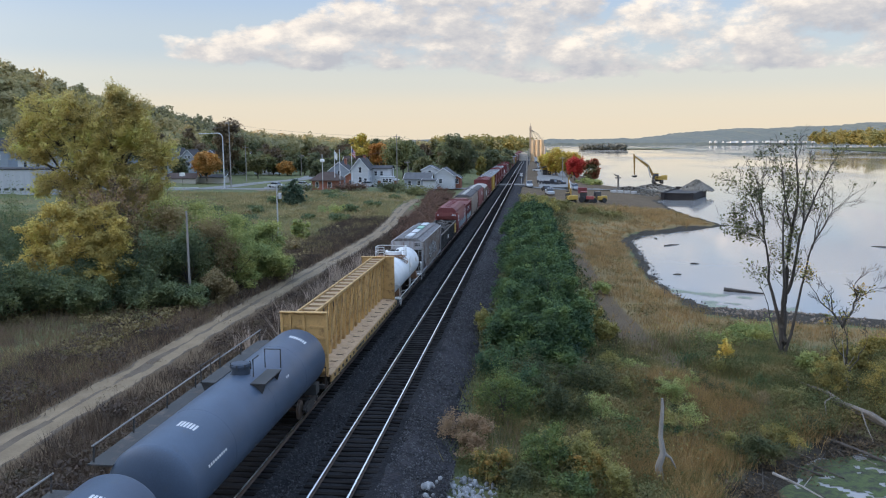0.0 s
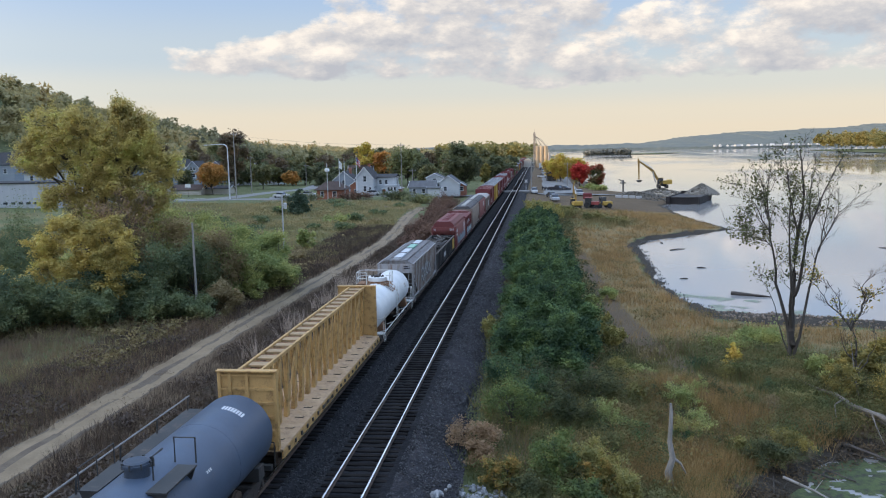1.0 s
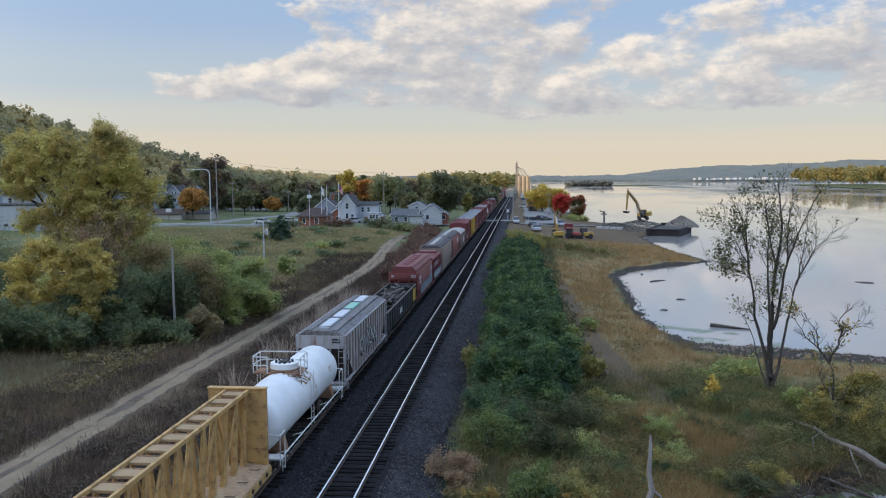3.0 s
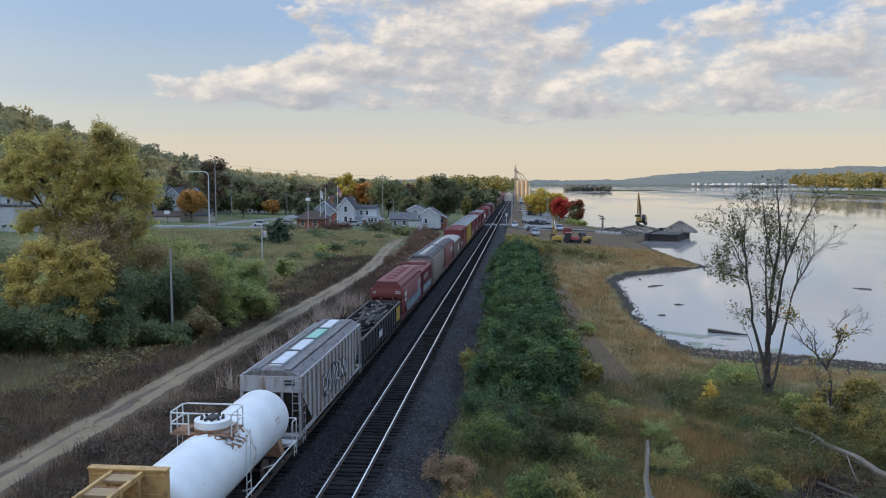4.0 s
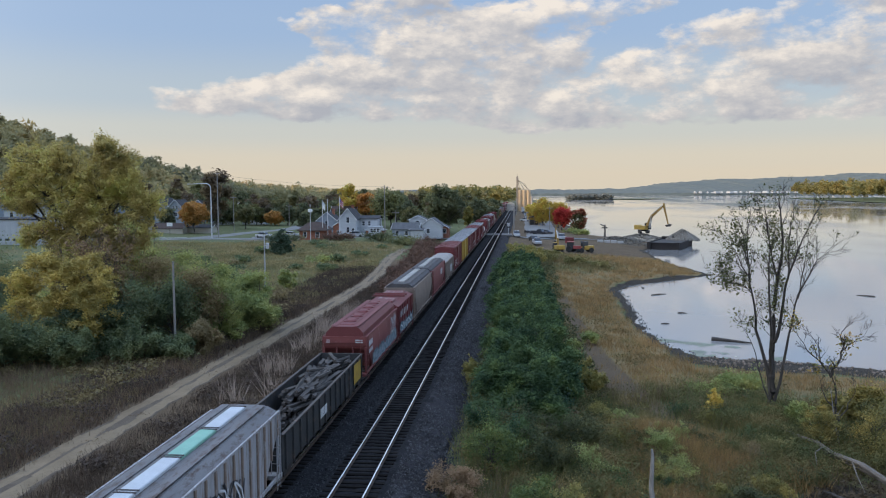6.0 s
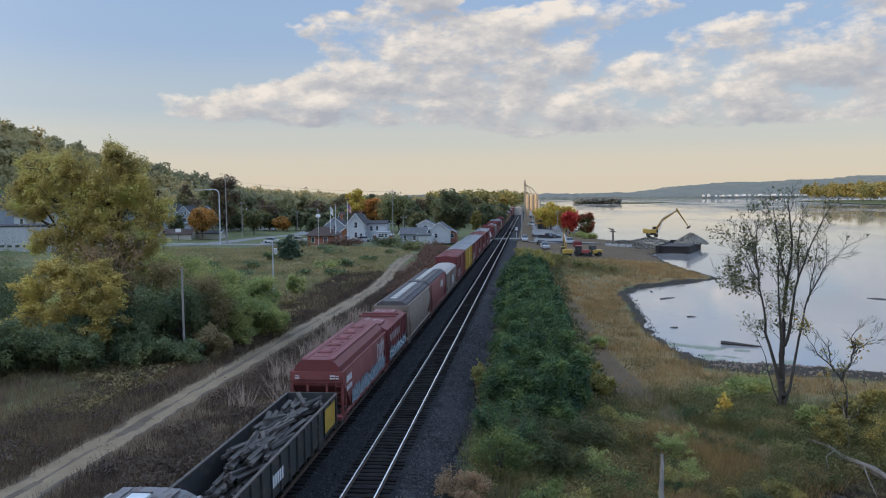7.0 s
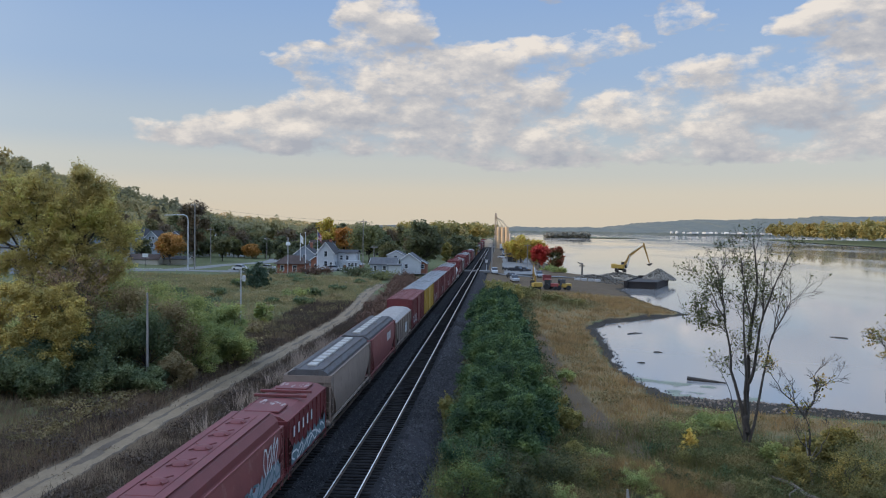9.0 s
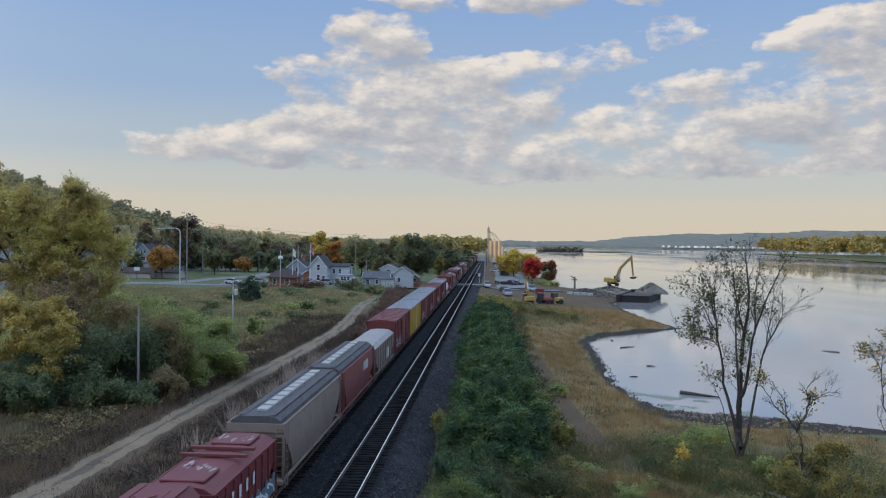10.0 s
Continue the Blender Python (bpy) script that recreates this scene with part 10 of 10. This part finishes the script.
def yard():
    # the level crossing
    for x, w in ((-14.3, 1.6), (-11.94, 1.3), (-9.8, 2.2), (-7.65, 1.3), (-4.7, 3.2)):
        ob = part("crossing_panel", Geo().box(x - w / 2, x + w / 2, 243.5, 250.5, -0.6, -0.02, 0.02), M_PANEL)
        tagged(ob, "worn concrete crossing panel between the rails", "crossing panel", "crossing panels", "structure")
    strip("street", "pale asphalt street leading to the crossing", [(-3.2, 247), (6, 249), (14, 256), (22, 262)], 7.0, M_ASPHALT, 0.07)
    strip("street", "pale asphalt street west of the crossing", [(-36, 226.5), (-26, 240), (-15.6, 247)], 6.0, M_ASPHALT, 0.07)
    ys = list(range(252, 600, 12))
    g = Geo()
    v = []
    for y in ys:
        x0, x1 = -3.0, float(np.interp(y, [252, 270, 345, 450, 600], [11.5, 10.6, 8.5, 9.2, 7.0]))
        for t in (0, 0.33, 0.66, 1):
            v.append((x0 + (x1 - x0) * t, y, ground_z(2, y) + 0.12))
    ob = part("asphalt_lot", g.add(v, [(4 * i + k, 4 * i + k + 1, 4 * i + k + 5, 4 * i + k + 4) for i in range(len(ys) - 1) for k in range(3)]), M_ASPHALT)
    tagged(ob, "wide pale asphalt lot beside the railway", "parking lot", kind="structure")
    strip("street", "pale riverside lane under the trees", [(11.5, 268), (11.0, 330), (12.0, 430), (12.5, 520)], 3.2, M_ASPHALT, 0.09)
    grain_elevator()
    # parked vehicles
    for x, y, a, mat, kind, tone in [(-1.7, 245, 4, M_PAINT_WHITE, "pickup", "white"), (3.2, 233.5, 15, M_PAINT_DARK, "car", "dark"), (3.9, 219.5, 8, M_PAINT_SILVER, "pickup", "silver and dark"), (5.6, 270, 60, M_PAINT_DARK, "pickup", "black"), (7.8, 272, 70, M_PAINT_DARK, "car", "dark"), (6.4, 277, 65, M_PAINT_DARK, "car", "black"),
                                     (11.8, 250, 12, M_PAINT_SILVER, "pickup", "silver"), (1.2, 375, 80, M_PAINT_WHITE, "car", "white"), (2.5, 430, 20, M_PAINT_SILVER, "car", "silver"), (4.5, 455, 30, M_PAINT_WHITE, "pickup", "white"), (1.0, 490, 10, M_PAINT_DARK, "car", "dark"), (5.5, 400, 50, M_PAINT_SILVER, "pickup", "silver")]:
        z = ground_z(x, y) + 0.13
        vehicle(pose(x, y, z, 0, 0, a), f"{tone} {'car' if kind == 'car' else 'pickup truck'} parked on the lot", mat, kind)
    for i, x in enumerate((1.2, 2.2, 3.2)):
        bike = thing("motorcycle", pose(x, 273 - i * 0.6, ground_z(x, 273) + 0.12, 0, 0, 30), "dark motorcycle parked on the lot", "motorcycle", "motorcycles")
        for y in (-0.7, 0.7):
            part("wheel", wheel_geo(0, y, 0.34, 0.14), M_TYRE, bike)
        part("frame", Geo().prism([(-0.8, 0.5), (0.7, 0.45), (0.8, 0.95), (0.2, 1.0), (-0.5, 0.8)], -0.14, 0.14, "x").tube([(-0.35, 0.7, 1.1), (0.35, 0.7, 1.1)], 0.03, 5), M_PAINT_DARK, bike)
    shelter = thing("equipment_shed", pose(5.0, 341, ground_z(5, 341) + 0.1), "dark open shelter on posts on the lot", "shelter")
    part("roof", Geo().prism([(-2.6, 3.2), (2.6, 3.2), (0, 4.2)], -2.2, 2.2), M_SHINGLE, shelter)
    for x in (-2.2, 0, 2.2):
        for y in (-1.8, 1.8):
            part("post", Geo().box(x - 0.14, x + 0.14, y - 0.14, y + 0.14, 0, 3.2), M_POLE_DARK, shelter)
    part("stored_load", Geo().box(-1.9, 1.6, -1.4, 1.4, 0, 2.2, 0.1), M_CAR_BLACK, shelter)
    for x, y, h in ((-2.6, 247.5, 8.4), (-3.0, 300, 8.5), (-3.4, 370, 9), (-3.2, 455, 9), (9.9, 300, 9.0), (10.6, 380, 9.0)):
        utility_pole(x, y, h, "wooden utility pole beside the lot", arm=True)
    signal = thing("crossing_signal", pose(-4.2, 251.5, ground_z(-4, 251)), "railway crossing signal with crossed white boards", "crossing signal")
    part("mast", Geo().tube([(0, 0, -0.2), (0, 0, 4.2)], 0.08, 8), M_GALV, signal)
    for a in (45, -45):
        part("crossbuck", Geo().box(-0.6, 0.6, -0.06, -0.03, -0.1, 0.1), M_TRIM, signal, at=pose(0, -0.05, 3.8, 0, a, 0))
    part("lamp_pair", Geo().box(-0.55, 0.55, -0.12, -0.02, 2.75, 3.1, 0.03), M_CAR_BLACK, signal)
    # machines on the cleared ground
    ex, house, boom, stick = excavator(pose(8.8, 201.0, ground_z(8.8, 201)), "small yellow excavator with its arm folded", 0.78, 4.2, 2.6)
    part("bucket", bucket(None, 0.7, 2.6), M_STEEL_DARK, stick, "steel bucket")
    house.matrix_basis = pose(0, 0, 0, 0, 0, 105)
    boom.matrix_basis = pose(0.85, -0.1, 1.55, 0, -68, 0)
    stick.matrix_basis = pose(4.2, 0, 0, 0, 150, 0)
    tr = thing("tractor", pose(12.6, 205.0, ground_z(12.6, 205), 0, 0, 75), "red tractor on the cleared ground", "tractor")
    part("hood", Geo().box(-0.5, 0.5, -2.0, 0.0, 0.8, 1.6, 0.08), M_PAINT_RED, tr)
    part("cab", Geo().box(-0.75, 0.75, -0.1, 1.4, 0.9, 2.5, 0.06), M_CAR_GLASS, tr, "glazed cab")
    part("cab_roof", Geo().box(-0.85, 0.85, -0.2, 1.5, 2.5, 2.65, 0.04), M_PAINT_RED, tr)
    for x in (-0.95, 0.95):
        part("rear_wheel", wheel_geo(x, 0.8, 0.8, 0.45), M_TYRE, tr)
        part("front_wheel", wheel_geo(x * 0.8, -1.5, 0.45, 0.3), M_TYRE, tr)
    ld = thing("wheel_loader", pose(15.6, 206.0, ground_z(15.6, 206), 0, 0, -70), "yellow wheel loader with its bucket lowered", "loader")
    part("body", Geo().box(-0.8, 0.8, -0.4, 2.2, 0.7, 1.7, 0.1), M_PAINT_YELLOW, ld)
    part("cab", Geo().box(-0.65, 0.65, -0.9, 0.6, 1.2, 2.8, 0.06), M_CAR_GLASS, ld, "glazed cab")
    part("arm", Geo().prism([(-0.8, 1.3), (-2.6, 0.4), (-2.6, 0.65), (-0.8, 1.65)], -0.5, -0.3, "x").prism([(-0.8, 1.3), (-2.6, 0.4), (-2.6, 0.65), (-0.8, 1.65)], 0.3, 0.5, "x"), M_PAINT_YELLOW, ld)
    part("bucket", Geo().prism([(-2.5, 0.1), (-3.4, 0.05), (-2.9, 0.5), (-2.5, 1.0)], -1.2, 1.2, "x"), M_STEEL_DARK, ld)
    for x in (-0.95, 0.95):
        for y in (-1.3, 1.3):
            part("wheel", wheel_geo(x, y, 0.62, 0.42), M_TYRE, ld)
    tagged(part("storage_box", Geo().box(12.2, 14.6, 234.5, 237, ground_z(13, 235) - 0.1, ground_z(13, 235) + 1.7, 0.04), M_CAR_RED_DARK), "dark red steel storage box on the cleared ground", "container")
    # rubble, the loading mound and the barge
    rng = random.Random(2)
    spots = mound(rng, 900, 38.5, 270, -3.4, 9.0, 10.0, 2.4, (0.14, 0.36)) + mound(rng, 700, 29.5, 262, ground_z(29, 262) - 0.3, 9.0, 9.0, 1.7, (0.14, 0.36)) + mound(rng, 300, 33, 247, -3.6, 7, 7, 1.1, (0.12, 0.3))
    stone_heap("rubble_heap", "grey heap of broken stone on the bank", "rubble", M_RUBBLE, spots, 60)
    barge()
    spots = mound(rng, 1600, 49.2, 257.3, -2.4, 5.0, 7.0, 3.3, (0.14, 0.34))
    stone_heap("stone_cargo", "tall heap of grey stone loaded on the barge", "stone heap", M_RUBBLE, spots, 65)
    for i in range(4):
        tagged(part("concrete_block", Geo().box(22.6 + 2.0 * i, 24.3 + 2.0 * i, 249, 250.2, ground_z(24 + 2 * i, 249.5) - 0.1, ground_z(24 + 2 * i, 249.5) + 0.75, 0.05), M_CONCRETE), "pale concrete block on the cleared shore", "concrete block", "concrete blocks")
    marker_post()


yard()
SHOVEL, SHOVEL_HOUSE, SHOVEL_BOOM, SHOVEL_STICK = excavator(pose(39.4, 271, -1.05), "large yellow excavator loading stone from the heap", 1.05, 9.3, 6.0)
part("bucket", bucket(None, 1.3, 6.0), M_STEEL_DARK, SHOVEL_STICK, "toothed steel bucket")
deadwood()
shore_rubble()
algae()


def river_trees():
    T = lambda x, y, h, w, mat, tone, n, seed, **k: broadleaf("tree", pose(x, y, ground_z(x, y) - 0.1), f"{tone} tree on the river bank", "tree", h, w, mat, n, 0.55, seed, group="river bank trees", lobe=w * 0.13, count=50, **k)
    T(14.6, 304, 9.6, 8.6, M_RED, "brilliant red maple", 6500, 601, clear=0.08)
    T(20.2, 301, 9.8, 9.0, M_REDGREEN, "red-topped green maple", 6000, 602, clear=0.05)
    T(8.2, 332, 12.2, 12.0, M_YELLOW, "golden yellow", 7500, 603, clear=0.06)
    T(14.6, 334, 12.2, 11.5, M_YELLOW, "golden yellow", 6500, 604, clear=0.06)
    T(5.0, 350, 10.6, 10.0, M_YELLOW, "golden yellow", 4600, 609, clear=0.06)
    T(10.5, 372, 10.8, 10.0, M_YELLOW, "golden yellow", 3600, 605, clear=0.08)
    T(15.5, 380, 10.5, 9.0, M_TURNING, "yellow-green", 2200, 606, clear=0.08)
    T(12.5, 420, 10.5, 9.0, M_TURNING, "yellow-green", 2200, 607, clear=0.08)
    T(12.5, 470, 10.5, 9.0, M_DARK, "dark green", 2000, 608, clear=0.08)
    for i, (x, y) in enumerate([(17, 296), (21, 290), (23, 304), (19, 286)]):
        bush("shrub", pose(x, y, ground_z(x, y)), "low green scrub on the river bank", 1.6, 6, M_GREEN, 800, 0.4, 620 + i, deep=5)


M_REDGREEN = foliage("red_and_green_leaves", [(0.05, 0.075, 0.03), (0.085, 0.085, 0.035), (0.26, 0.05, 0.035), (0.40, 0.06, 0.04)], patch=0.22)
river_trees()

# ---- ties: the nearest singly, the far ones joined ----
def build_ties():
    shapes = []
    rng = random.Random(3)
    for i in range(3):
        g = Geo()
        g.box(-1.28 - 0.02 * i, 1.29 + 0.02 * (i % 2), -0.115, 0.115, -0.36, -0.185, 0.012)
        g.box(-0.9, -0.62, -0.09, 0.09, -0.186, -0.172)
        g.box(0.62, 0.9, -0.09, 0.09, -0.186, -0.172)
        shapes.append(g.mesh("tie", M_TIE))
    for track, count, start in ((track_main, 190, 26.0), (track_train, 110, 24.0)):
        for i in range(count):
            ob = new("tie", shapes[i % 3])
            ob.parent = track
            ob.matrix_basis = pose(rng.uniform(-0.04, 0.04), start + 0.55 * i + rng.uniform(-0.03, 0.03), rng.uniform(-0.02, 0.0), 0, 0, rng.uniform(-0.8, 0.8))
        rest = Geo()
        y = start + 0.55 * count
        while y < 330:
            rest.box(-1.29, 1.29, y - 0.115, y + 0.115, -0.3, -0.19)
            y += 0.55
        far = part("far_ties", rest, M_TIE, track)
        far["kind"] = "stuff"


build_ties()


def shovel_motion():
    """The excavator swings from the heap to the barge: seconds, slew, boom and stick angles."""
    rows = [(0.0, 186, -46, 137), (1.0, 184, -46, 137), (2.0, 188, -47, 136), (2.5, 206, -48, 134), (3.3, 230, -50, 132), (4.0, 254, -53, 131), (4.5, 268, -54, 131), (5.0, 275, -54, 131), (5.5, 293, -51, 128),
            (6.2, 328, -47, 118), (7.0, 346, -44, 100), (7.5, 350, -43, 98), (8.0, 350, -43, 98), (8.5, 346, -45, 108), (9.2, 334, -48, 122), (10.0, 318, -52, 134)]
    walk(SHOVEL_HOUSE, [(t, pose(0, 0, 0, 0, 0, a)) for t, a, b, c in rows])
    walk(SHOVEL_BOOM, [(t, pose(1.15, -0.15, 2.1, 0, b, 0)) for t, a, b, c in rows])
    walk(SHOVEL_STICK, [(t, pose(9.3, 0, 0, 0, c, 0)) for t, a, b, c in rows])


def motions():
    train_motion()
    shovel_motion()



motions()
